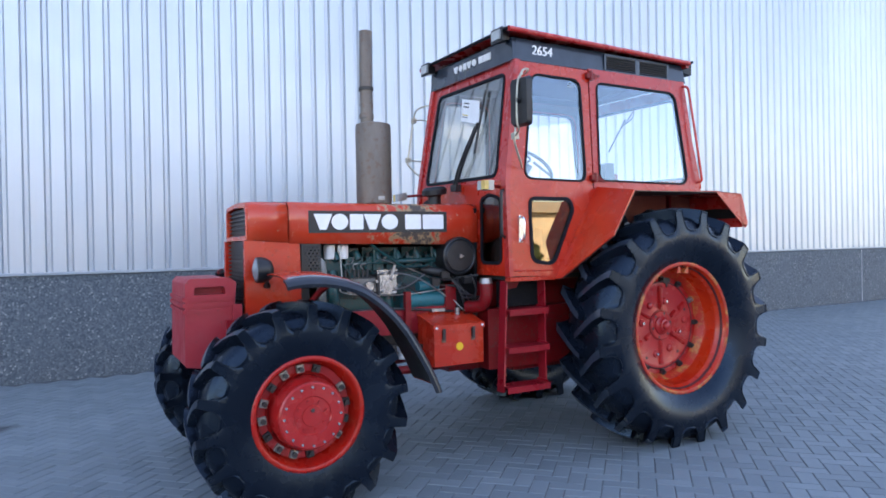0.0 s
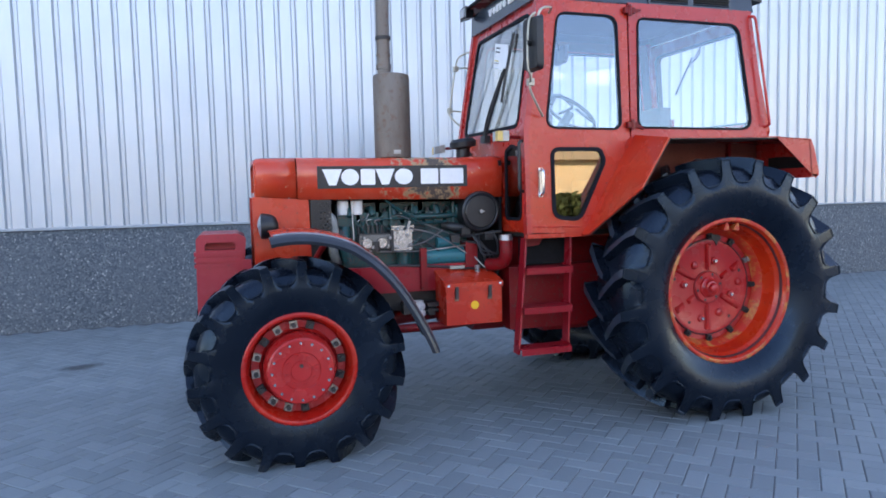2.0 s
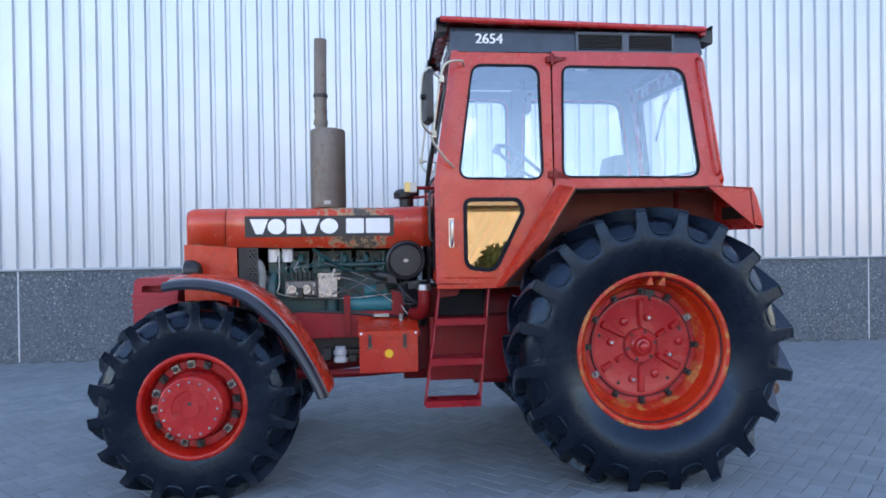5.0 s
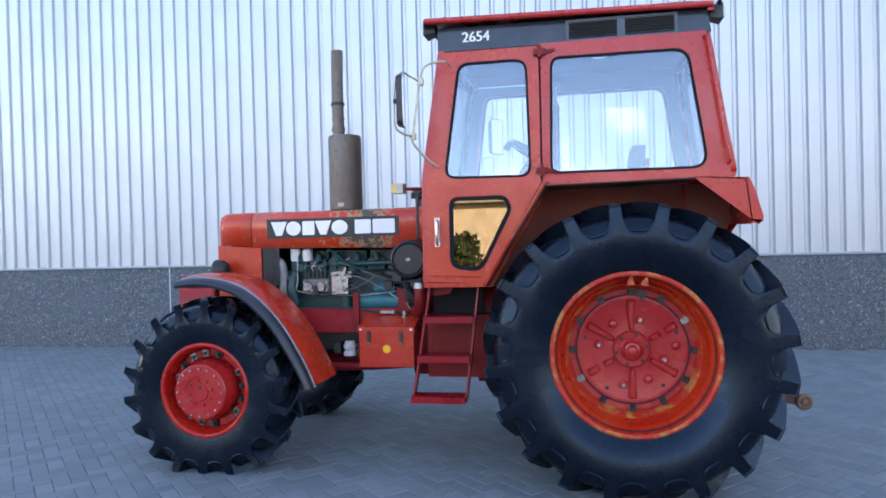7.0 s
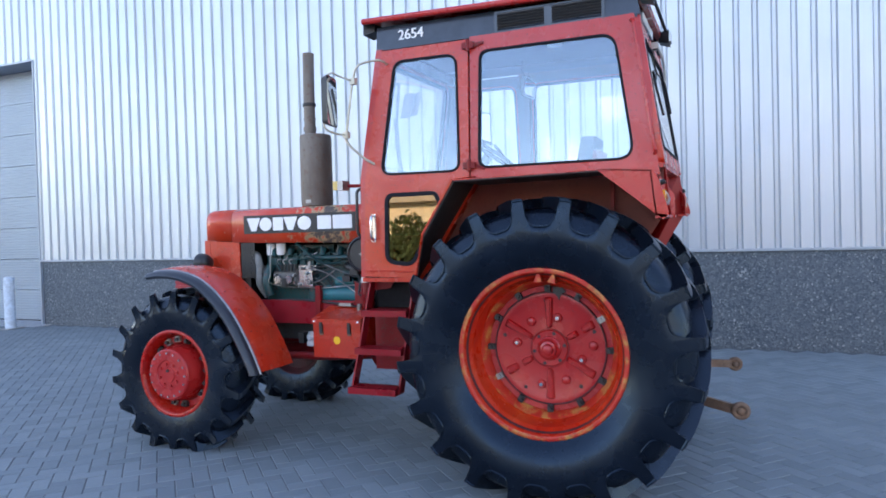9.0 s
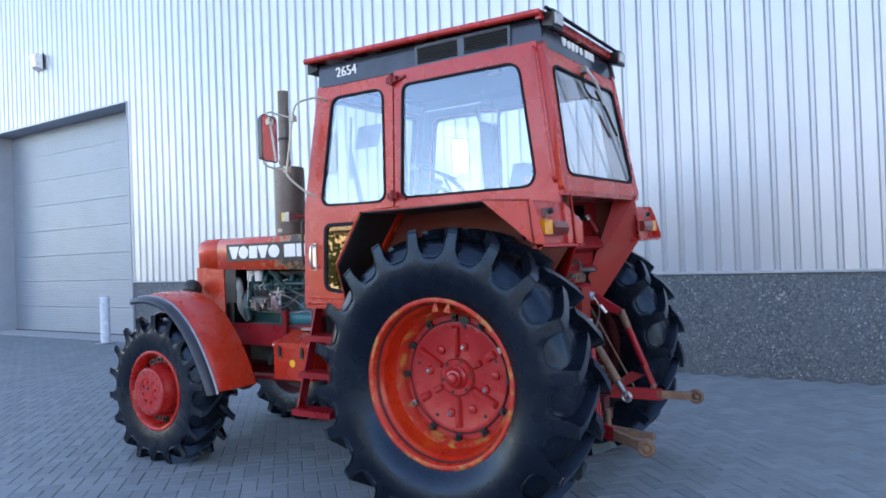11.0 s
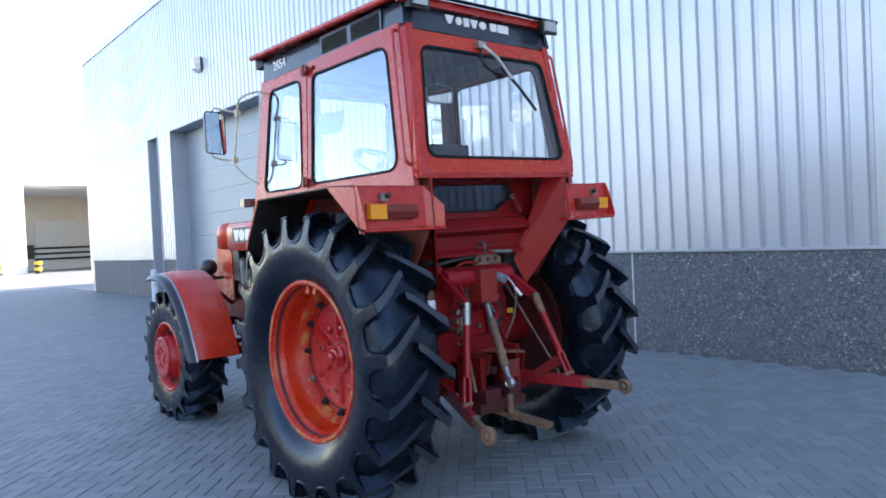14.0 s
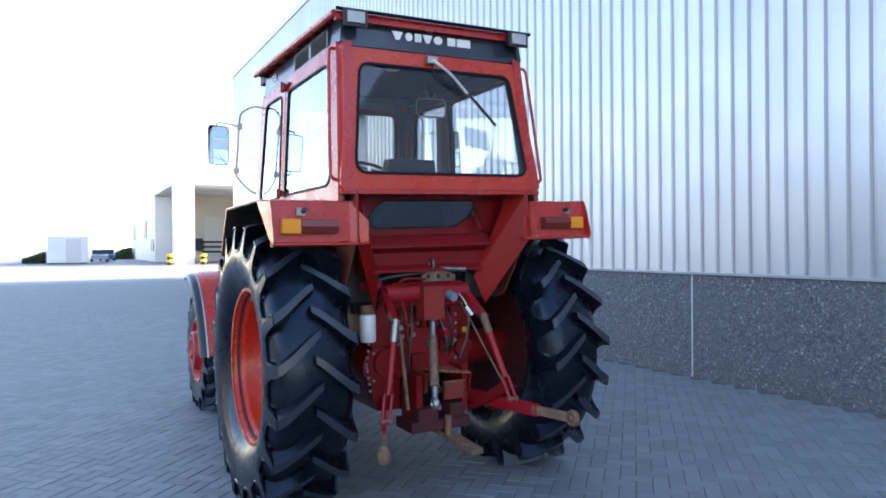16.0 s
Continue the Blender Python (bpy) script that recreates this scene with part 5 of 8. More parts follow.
for _s in (1, -1):
    _g = holder("front_mudguard", tractor, (-2.648, 0, 0.535), "orange-red front mudguard with a black rubber edge")
    prof = [(0.705, -0.925), (0.728, -0.895), (0.745, -0.80), (0.750, -0.70), (0.744, -0.56), (0.738, -0.56), (0.744, -0.70), (0.739, -0.80), (0.722, -0.892), (0.700, -0.92)]
    _bm = flip(lathe(bm_new(), prof, 40, arc=(4, 100)), _s)
    part("guard_sheet", flare(_bm), RED, _g, "", 40)
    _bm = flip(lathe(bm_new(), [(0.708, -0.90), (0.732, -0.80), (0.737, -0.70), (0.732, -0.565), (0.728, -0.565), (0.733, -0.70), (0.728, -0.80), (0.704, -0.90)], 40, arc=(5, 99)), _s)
    part("dirty_lining", flare(_bm), DARKMETAL, _g, "dark underside lining", 40)
    _bm = flip(lathe(bm_new(), [(0.722, -0.915), (0.730, -0.909), (0.733, -0.899), (0.724, -0.897)], 44, arc=(3, 99)), _s)
    part("bead", flare(_bm), STEEL, _g, "pale metal bead", 40)
    prof = [(0.672, -0.958), (0.690, -0.970), (0.708, -0.962), (0.722, -0.942), (0.726, -0.912), (0.714, -0.906), (0.706, -0.932), (0.690, -0.950)]
    _bm = flip(lathe(bm_new(), prof, 44, arc=(3, 101)), _s)
    for _k in range(7):
        for _y, _r in ((-0.84, 0.7385), (-0.62, 0.7475)):
            _a = radians(12 + _k * 13.5)
            _r += guard_swell(12 + _k * 13.5)
            _c = Vector((_r * math.cos(_a), _y * _s, _r * math.sin(_a)))
            part("rivet", cyl(bm_new(), _c, _c * 1.0 + Vector((math.cos(_a), 0, math.sin(_a))) * 0.007, 0.006, 0.004, 8), DEEP, _g)
    part("edge_strip", flare(_bm), EDGE, _g, "black rubber edge strip", 50)
    _bm = tube(bm_new(), [(0.10, -0.30 * _s, 0.42), (0.18, -0.55 * _s, 0.62), (0.22, -0.75 * _s, 0.69)], 0.018, 8)
    part("guard_stay", _bm, DEEP, _g)


# ---- engine bay ----
def rust_material():
    k = Mat("sooty_muffler", (0.16, 0.13, 0.11), 0.55, 0.5)
    c = k.mix(k.ramp(k.noise(5, 6, 0.65, (1, 1, 0.35)), [(0.3, g3(0)), (0.7, g3(1))]), (0.20, 0.17, 0.145), (0.11, 0.085, 0.070))
    c = k.mix(k.ramp(k.noise(28, 5), [(0.55, g3(0)), (0.7, g3(0.7))]), c, (0.14, 0.07, 0.04))
    k.color(c)
    k.bump(k.noise(50, 4), 0.15, 0.003)
    return k.m


SOOT = rust_material()
RUSTY = plain("rusty_steel", (0.17, 0.10, 0.065), 0.75, 0.2, 0.45, 22)
ALU = plain("cast_aluminium", (0.36, 0.37, 0.38), 0.24, 0.95, 0.6, 60)
LINE = plain("dull_steel_line", (0.14, 0.14, 0.135), 0.4, 0.7)

_e = holder("exhaust", tractor, (0, 0, 0), "sooty brown upright exhaust with a round silencer")
_bm = bm_new()
lathe(_bm, [(0.0, 0.0), (0.098, 0.0), (0.118, 0.012), (0.120, 0.05), (0.120, 0.52), (0.116, 0.545), (0.095, 0.552), (0.0, 0.556)], 36, closed=False)
move(_bm, Matrix.Translation((-1.922, -0.10, 1.690)) @ Matrix.Rotation(radians(90), 4, "X"))
part("silencer", _bm, SOOT, _e, "", 40)
_bm = bm_new()
tube(_bm, [(-1.966, -0.10, 2.24), (-1.968, -0.10, 2.40), (-1.968, -0.10, 2.60), (-1.964, -0.10, 2.862)], 0.043, 20)
part("tail_pipe", _bm, SOOT, _e, "", 40)
for _z, _h, _r in ((2.462, 0.022, 0.050), (2.36, 0.012, 0.047), (2.275, 0.03, 0.049)):
    part("pipe_clamp", cyl(bm_new(), (-1.968, -0.10, _z), (-1.968, -0.10, _z + _h), _r, n=24), DARKMETAL if _z == 2.462 else SOOT, _e, "", 40)
_bm = cyl(bm_new(), (-1.964, -0.10, 2.8605), (-1.964, -0.10, 2.8635), 0.038, n=20)
part("pipe_mouth", _bm, BLACK, _e)
_bm = box(bm_new(), -1.945, -1.90, -0.222, -0.212, 1.72, 1.745)
part("type_plate", _bm, STEEL, _e, "small steel plate")
for _z in (1.86, 2.05):
    part("seam", cyl(bm_new(), (-1.922, -0.10, _z), (-1.922, -0.10, _z + 0.006), 0.1215, n=36), SOOT, _e, "", 40)

_a = holder("air_intake", tractor, (0, 0, 0), "black mushroom air intake behind the bonnet")
_bm = lathe(bm_new(), [(0.0, 0.0), (0.045, 0.0), (0.045, 0.07), (0.055, 0.08), (0.085, 0.085), (0.088, 0.12), (0.07, 0.142), (0.0, 0.148)], 24, closed=False)
part("intake_cap", move(_bm, Matrix.Translation((-1.385, 0.05, 1.69)) @ Matrix.Rotation(radians(90), 4, "X")), BLACK, _a, "", 40)
_a = holder("air_cleaner", tractor, (0, 0, 0), "round black air cleaner beside the engine")
_bm = lathe(bm_new(), [(0.0, -0.355), (0.100, -0.355), (0.108, -0.348), (0.116, -0.355), (0.128, -0.348), (0.131, -0.33), (0.125, -0.30), (0.122, 0.0)], 40, (-1.405, 0, 1.335), False)
part("canister", _bm, BLACK, _a, "", 40)
_bm = cyl(bm_new(), (-1.405, -0.354, 1.335), (-1.405, -0.368, 1.335), 0.013, n=8)
box(_bm, -1.423, -1.387, -0.375, -0.366, 1.331, 1.339)
part("wing_nut", _bm, STEEL, _a, "steel wing nut")

_en = holder("engine", tractor, (0, 0, 0), "teal green six cylinder diesel engine")
_bm = bm_new()
prism(_bm, [(-2.36, 0.86), (-1.44, 0.86), (-1.44, 1.26), (-1.50, 1.27), (-2.36, 1.27)], "y", -0.165, 0.165)
part("block", _bm, TEAL, _en, "", 40, 0.012)
for _i in range(6):
    part("cylinder_head", box(bm_new(), -2.32 + _i * 0.145, -2.20 + _i * 0.145, -0.20, 0.15, 1.26, 1.345), TEAL, _en, "", 40, 0.01)
for _i in range(3):
    part("valve_cover", box(bm_new(), -2.32 + _i * 0.29, -2.06 + _i * 0.29, -0.13, 0.13, 1.345, 1.405), TEAL, _en, "", 40, 0.02)
_bm = box(bm_new(), -2.30, -1.48, -0.185, -0.165, 0.95, 1.08)
box(_bm, -1.95, -1.52, -0.21, -0.165, 1.10, 1.22)
part("side_cover", _bm, TEAL, _en, "", 40, 0.01)
for _x in (-1.98, -1.83, -1.68, -1.55):
    part("stud", cyl(bm_new(), (_x, -0.21, 1.255), (_x, -0.21, 1.40), 0.011, n=8), TEAL, _en)
_bm = bm_new()
tube(_bm, [(-1.98, -0.205, 1.315), (-1.75, -0.215, 1.31), (-1.52, -0.205, 1.315)], 0.020, 8)
part("intake_rail", _bm, TEAL, _en, "", 60)
# injection pump
_p = holder("injection_pump", tractor, (0, 0, 0), "bright cast aluminium injection pump with steel lines")
_bm = box(bm_new(), -2.20, -1.98, -0.285, -0.20, 1.115, 1.205)
part("pump_body", _bm, LINE, _p, "", 40, 0.015)
part("governor", box(bm_new(), -1.985, -1.86, -0.295, -0.19, 1.10, 1.225), ALU, _p, "", 40, 0.025)
part("governor_lid", box(bm_new(), -1.99, -1.84, -0.275, -0.20, 1.215, 1.258), ALU, _p, "", 40, 0.018)
for _x in (-2.155, -2.06, -1.92):
    part("round_cover", cyl(bm_new(), (_x, -0.285, 1.155), (_x, -0.312, 1.155), 0.034, 0.030, 18), ALU, _p, "", 40, 0.005)
for _i in range(5):
    part("pump_rib", box(bm_new(), -2.192 + _i * 0.042, -2.180 + _i * 0.042, -0.297, -0.284, 1.122, 1.142), ALU, _p, "", 30, 0.003)
part("flange", box(bm_new(), -2.000, -1.982, -0.302, -0.19, 1.095, 1.232), DARKMETAL, _p, "oily dark joint", 30, 0.004)
part("side_plate", prism(bm_new(), [(-1.955, 1.112), (-1.885, 1.112), (-1.868, 1.15), (-1.885, 1.205), (-1.955, 1.21), (-1.972, 1.15)], "y", -0.304, -0.294), ALU, _p, "", 30, 0.004)
part("control_lever", prism(bm_new(), [(-1.905, 1.222), (-1.885, 1.222), (-1.868, 1.285), (-1.880, 1.290)], "y", -0.306, -0.298), STEEL, _p, "steel control lever", 30)
part("top_joint", box(bm_new(), -2.20, -1.985, -0.282, -0.205, 1.203, 1.213), DARKMETAL, _p, "oily dark joint", 30)
part("feed_pump", cyl(bm_new(), (-2.10, -0.30, 1.10), (-2.10, -0.30, 1.165), 0.026, n=12), DARKMETAL, _p, "", 40)
for _x, _z in ((-2.175, 1.185), (-2.12, 1.13), (-2.01, 1.185), (-1.965, 1.12), (-1.90, 1.20), (-1.875, 1.14), (-1.95, 1.235)):
    part("fitting", cyl(bm_new(), (_x, -0.285, _z), (_x, -0.322, _z), 0.012, 0.010, 6), STEEL, _p, "bright steel union nut", 40, 0.002)
for _i in range(6):
    _x = -2.195 + _i * 0.030
    part("delivery_valve", cyl(bm_new(), (_x, -0.245, 1.20), (_x, -0.245, 1.265), 0.010, n=8), DARKMETAL, _p)
    part("injector_line", tube(bm_new(), [(_x, -0.245, 1.26), (_x, -0.25, 1.30), (_x + 0.05 + _i * 0.05, -0.22, 1.305), (_x + 0.08 + _i * 0.09, -0.20, 1.35)], 0.0045, 6), TEAL if _i % 2 else STEEL, _p)
for _x in (-2.285, -2.195):
    _f = holder("fuel_filter", tractor, (_x, -0.20, 0), "white spin-on fuel filter")
    _bm = lathe(bm_new(), [(0.0, 0.0), (0.030, 0.0), (0.036, 0.008), (0.037, 0.085), (0.030, 0.092), (0.0, 0.094)], 20, closed=False)
    part("cartridge", move(_bm, Matrix.Translation((0, 0, 1.335)) @ Matrix.Rotation(radians(90), 4, "X")), WHITE, _f, "", 40)
    part("filter_head", box(bm_new(), -0.035, 0.035, -0.035, 0.035, 1.425, 1.445), TEAL, _f)
_s = holder("starter_motor", tractor, (0, 0, 0), "bright teal starter motor")
SEAGREEN = paint("starter_paint", (0.008, 0.115, 0.135), (0.015, 0.16, 0.18), 0.45, 0.62, (0.05, 0.12, 0.12))
part("motor_body", cyl(bm_new(), (-1.79, -0.235, 1.045), (-1.50, -0.235, 1.045), 0.060, n=24), SEAGREEN, _s, "", 40, 0.01)
part("solenoid", cyl(bm_new(), (-1.68, -0.245, 1.135), (-1.53, -0.245, 1.135), 0.034, n=18), SEAGREEN, _s, "", 40, 0.006)
part("drive_housing", box(bm_new(), -1.50, -1.40, -0.31, -0.12, 0.98, 1.14), DEEP, tractor, "red bell housing", 40, 0.02)
# hoses, cables and rods
HOSE = plain("black_hose", (0.015, 0.015, 0.016), 0.5)
for _nm, _m, _r, _pts in (
        ("radiator_hose", plain("grey_hose", (0.20, 0.20, 0.19), 0.6), 0.030, [(-2.46, -0.20, 1.345), (-2.38, -0.255, 1.33), (-2.355, -0.26, 1.25), (-2.36, -0.25, 1.12), (-2.33, -0.2, 1.02)]),
        ("water_hose", TEAL, 0.034, [(-2.28, -0.22, 1.25), (-2.29, -0.26, 1.15), (-2.27, -0.25, 1.03)]),
        ("dip_stick", TEAL, 0.010, [(-2.02, -0.26, 1.425), (-1.86, -0.27, 1.31), (-1.78, -0.27, 1.272), (-1.60, -0.26, 1.275)]),
        ("throttle_rod", STEEL, 0.005, [(-1.90, -0.300, 1.245), (-1.72, -0.315, 1.20), (-1.55, -0.31, 1.10), (-1.44, -0.30, 1.02)]),
        ("stop_rod", STEEL, 0.005, [(-1.90, -0.30, 1.12), (-1.78, -0.31, 1.15), (-1.66, -0.315, 1.22)]),
        ("fuel_pipe", STEEL, 0.005, [(-2.24, -0.27, 1.42), (-2.235, -0.29, 1.20), (-2.22, -0.29, 1.12), (-1.85, -0.30, 1.09), (-1.45, -0.30, 1.12)]),
        ("intake_hose", HOSE, 0.030, [(-1.40, -0.26, 1.215), (-1.48, -0.27, 1.225), (-1.56, -0.25, 1.235), (-1.62, -0.2, 1.25)]),
        ("cable", HOSE, 0.008, [(-1.60, -0.27, 1.19), (-1.48, -0.31, 1.175), (-1.38, -0.32, 1.19), (-1.27, -0.36, 1.20)]),
        ("cable", HOSE, 0.008, [(-1.52, -0.29, 1.14), (-1.42, -0.33, 1.12), (-1.37, -0.34, 1.0), (-1.35, -0.35, 0.90)]),
        ("cable", HOSE, 0.007, [(-1.33, -0.36, 1.21), (-1.30, -0.38, 1.10), (-1.34, -0.37, 0.98), (-1.40, -0.36, 0.92)]),
        ("cable", HOSE, 0.009, [(-2.30, -0.24, 0.99), (-2.0, -0.30, 1.005), (-1.75, -0.31, 0.99), (-1.45, -0.33, 0.96)]),
        ("brake_pipe", STEEL, 0.004, [(-1.45, -0.30, 1.05), (-1.36, -0.36, 0.96), (-1.27, -0.42, 1.08), (-1.24, -0.46, 1.18)])):
    part(_nm, tube(bm_new(), _pts, _r, 10 if _r > 0.02 else 6), _m, tractor, "", 60)
_f = holder("oil_filler", tractor, (0, 0, 0), "red filler pipe with a bright cap")
part("filler_pipe", tube(bm_new(), [(-1.295, -0.50, 1.15), (-1.295, -0.50, 1.06), (-1.31, -0.46, 1.0), (-1.36, -0.36, 0.985)], 0.042, 14), DEEP, _f, "", 60)
part("filler_cap", cyl(bm_new(), (-1.295, -0.50, 1.15), (-1.295, -0.50, 1.185), 0.046, 0.040, 20), STEEL, _f, "bright metal cap", 40, 0.005)
part("frame_bracket", box(bm_new(), -1.815, -1.775, -0.335, -0.30, 0.84, 1.11), DEEP, tractor, "", 40, 0.006)
part("frame_bracket", box(bm_new(), -1.62, -1.52, -0.335, -0.30, 0.965, 0.985), STEEL, tractor, "", 40, 0.004)
_rv = holder("fluid_reservoir", tractor, (-1.842, -0.34, 0.675), "small ribbed white reservoir in a dark bracket under the frame")
_bm = lathe(bm_new(), [(0.0, 0.0), (0.040, 0.0), (0.045, 0.006), (0.045, 0.030), (0.036, 0.036), (0.036, 0.046), (0.045, 0.052), (0.045, 0.076), (0.036, 0.082), (0.034, 0.100), (0.0, 0.104)], 24, closed=False)
part("cup", move(_bm, Matrix.Rotation(radians(90), 4, "X")), plain("white_plastic_cup", (0.52, 0.52, 0.51), 0.35), _rv, "ribbed white plastic cup", 30)
for _x0, _x1, _z0, _z1 in ((-0.105, -0.06, 0.02, 0.095), (0.06, 0.10, 0.005, 0.05), (0.055, 0.15, 0.06, 0.085)):
    part("bracket", box(bm_new(), _x0, _x1, -0.03, 0.05, _z0, _z1), DARKMETAL, _rv, "", 40, 0.006)
part("hose_stub", tube(bm_new(), [(0.05, -0.01, 0.03), (0.11, -0.02, 0.035), (0.16, 0.0, 0.02)], 0.012, 8), HOSE, _rv, "", 60)
for _z in (0.93, 0.90):
    part("relay", cyl(bm_new(), (-1.44, -0.36, _z + 0.03), (-1.44, -0.36, _z + 0.055), 0.018, n=12), STEEL, tractor)
part("belly_pan", box(bm_new(), -2.3, -1.45, -0.22, 0.22, 0.70, 0.86), DARKMETAL, tractor, "dark oil pan", 40, 0.03)

# black backing added so that the engine bay reads as deep shade
part("far_side_panel", box(bm_new(), -2.50, -1.30, 0.255, 0.27, 0.98, 1.44), SHADEBLACK, tractor, "black backing plate for the shade behind the engine", 0)
part("fire_wall", box(bm_new(), -1.262, -1.240, -0.30, 0.30, 1.10, 1.66), SHADEBLACK, tractor, "bulkhead behind the engine, blackened as shade", 0, 0.004)
part("exhaust_manifold", tube(bm_new(), [(-2.28, 0.18, 1.33), (-2.0, 0.20, 1.36), (-1.7, 0.20, 1.36), (-1.50, 0.18, 1.33)], 0.045, 10), SOOT, _en, "sooty manifold", 60)
part("exhaust_elbow", tube(bm_new(), [(-1.95, 0.18, 1.36), (-1.94, 0.05, 1.44), (-1.93, -0.08, 1.52), (-1.93, -0.10, 1.70)], 0.040, 12), SOOT, _en, "", 60)
_rn = random.Random(12)
for _i in range(6):
    _x = -2.26 + _i * 0.145
    part("intake_runner", tube(bm_new(), [(_x, -0.15, 1.36), (_x + 0.01, -0.20, 1.37), (_x + 0.02, -0.225, 1.325)], 0.022, 8), TEAL, _en, "", 60)
    part("head_bolt", cyl(bm_new(), (_x - 0.04, -0.17, 1.345), (_x - 0.04, -0.17, 1.372), 0.012, n=6), DARKMETAL, _en)
    part("core_plug", cyl(bm_new(), (_x, -0.164, 1.165), (_x, -0.176, 1.165), 0.026, n=14), TEAL, _en, "", 40)
    part("cover_bolt", cyl(bm_new(), (_x, -0.185, 1.075), (_x, -0.196, 1.075), 0.008, n=6), DARKMETAL, _en)
    part("cover_bolt", cyl(bm_new(), (_x + 0.03, -0.185, 0.962), (_x + 0.03, -0.196, 0.962), 0.008, n=6), STEEL, _en)
for _i in range(9):
    _x0 = _rn.uniform(-2.25, -1.75)
    _x1 = _x0 + _rn.uniform(0.15, 0.45)
    _z0, _z1 = _rn.uniform(1.0, 1.38), _rn.uniform(1.0, 1.30)
    part("thin_line", tube(bm_new(), [(_x0, -0.225, _z0), ((_x0 + _x1) / 2, -0.275, (_z0 + _z1) / 2 + _rn.uniform(-0.04, 0.05)), (min(_x1, -1.42), -0.24, _z1)], _rn.choice((0.004, 0.005, 0.007)), 6), (TEAL, HOSE, LINE, HOSE)[_i % 4], _en, "", 60)
part("oil_filter", cyl(bm_new(), (-1.90, -0.215, 0.98), (-1.90, -0.215, 1.09), 0.046, n=20), TEAL, _en, "", 40, 0.01)
part("alternator", cyl(bm_new(), (-2.42, -0.21, 1.20), (-2.30, -0.21, 1.20), 0.060, n=20), DARKMETAL, _en, "dark alternator", 40, 0.01)
part("fan_shroud", box(bm_new(), -2.50, -2.44, -0.26, 0.26, 0.98, 1.43), BLACK, tractor, "black fan shroud", 0, 0.01)
for _x, _y, _z in ((-1.50, -0.30, 1.21), (-1.57, -0.29, 1.16), (-1.36, -0.36, 1.17)):
    part("junction_block", box(bm_new(), _x - 0.03, _x + 0.03, _y - 0.02, _y + 0.02, _z - 0.022, _z + 0.022), BLACK, tractor, "", 40, 0.006)
for _k in range(4):
    _y = -0.34 - 0.02 * _k
    part("cable", tube(bm_new(), [(-1.50 + 0.03 * _k, -0.30, 1.20), (-1.42, _y, 1.15 - 0.03 * _k), (-1.36 + 0.02 * _k, _y - 0.03, 1.05), (-1.33, _y, 0.95 - 0.02 * _k)], 0.006, 6), HOSE, tractor, "", 60)

# head lamps
for _sg in (1, -1):
    _h = holder("head_lamp", tractor, (0, 0, 0), "round black head lamp with a clear lens")
    _bm = bm_new()
    lathe(_bm, [(0.066, -0.005), (0.074, 0.0), (0.076, 0.018), (0.070, 0.055), (0.052, 0.085), (0.02, 0.098), (0.0, 0.10)], 28, closed=False)
    _mm = Matrix.Translation((-2.80, -0.405 * _sg, 1.288)) @ Matrix.Rotation(radians(-90), 4, "Z")
    part("shell", move(_bm, _mm), BLACK, _h, "", 40)
    _bm = lathe(bm_new(), [(0.0, -0.022), (0.03, -0.019), (0.055, -0.010), (0.066, -0.004), (0.066, 0.0), (0.0, 0.002)], 28, closed=False)
    part("lens", move(_bm, _mm), plain("lamp_lens", (0.26, 0.28, 0.30), 0.08, 0.3, 0.2), _h, "clear ribbed lens", 40)
    part("bracket", tube(bm_new(), [(-2.74, -0.40 * _sg, 1.22), (-2.72, -0.36 * _sg, 1.19), (-2.72, -0.29 * _sg, 1.19)], 0.014, 8), DARKMETAL, _h)

# tool box
_t = holder("tool_box", tractor, (0, 0, 0), "orange-red steel tool box with two latches")
part("box_body", prism(bm_new(), [(-0.530, 0.632), (-0.530, 0.880), (-0.30, 0.945), (-0.30, 0.632)], "x", -1.712, -1.342), RED, _t, "", 30, 0.005)
part("box_lid", prism(bm_new(), [(-0.539, 0.862), (-0.539, 0.896), (-0.30, 0.962), (-0.30, 0.945), (-0.530, 0.880), (-0.530, 0.862)], "x", -1.720, -1.334), RED, _t, "", 30, 0.003)
for _x in (-1.645, -1.425):
    part("latch", box(bm_new(), _x - 0.010, _x + 0.010, -0.547, -0.530, 0.80, 0.875), DARKMETAL, _t, "rusty dark latch", 40, 0.003)
    part("latch_plate", box(bm_new(), _x - 0.014, _x + 0.014, -0.536, -0.530, 0.785, 0.81), RUSTY, _t)
for _x in (-1.70, -1.355):
    part("screw", cyl(bm_new(), (_x, -0.539, 0.882), (_x, -0.545, 0.882), 0.008, n=8), WHITE, _t, "white screw head")
part("round_sticker", cyl(bm_new(), (-1.525, -0.5295, 0.752), (-1.525, -0.5325, 0.752), 0.027, n=24), plain("yellow_sticker", (0.80, 0.45, 0.01), 0.5, 0, 0.05), _t, "round yellow sticker", 0)

# steps
_l = holder("cab_steps", tractor, (0, 0, 0), "red steel ladder of three steps under the door")
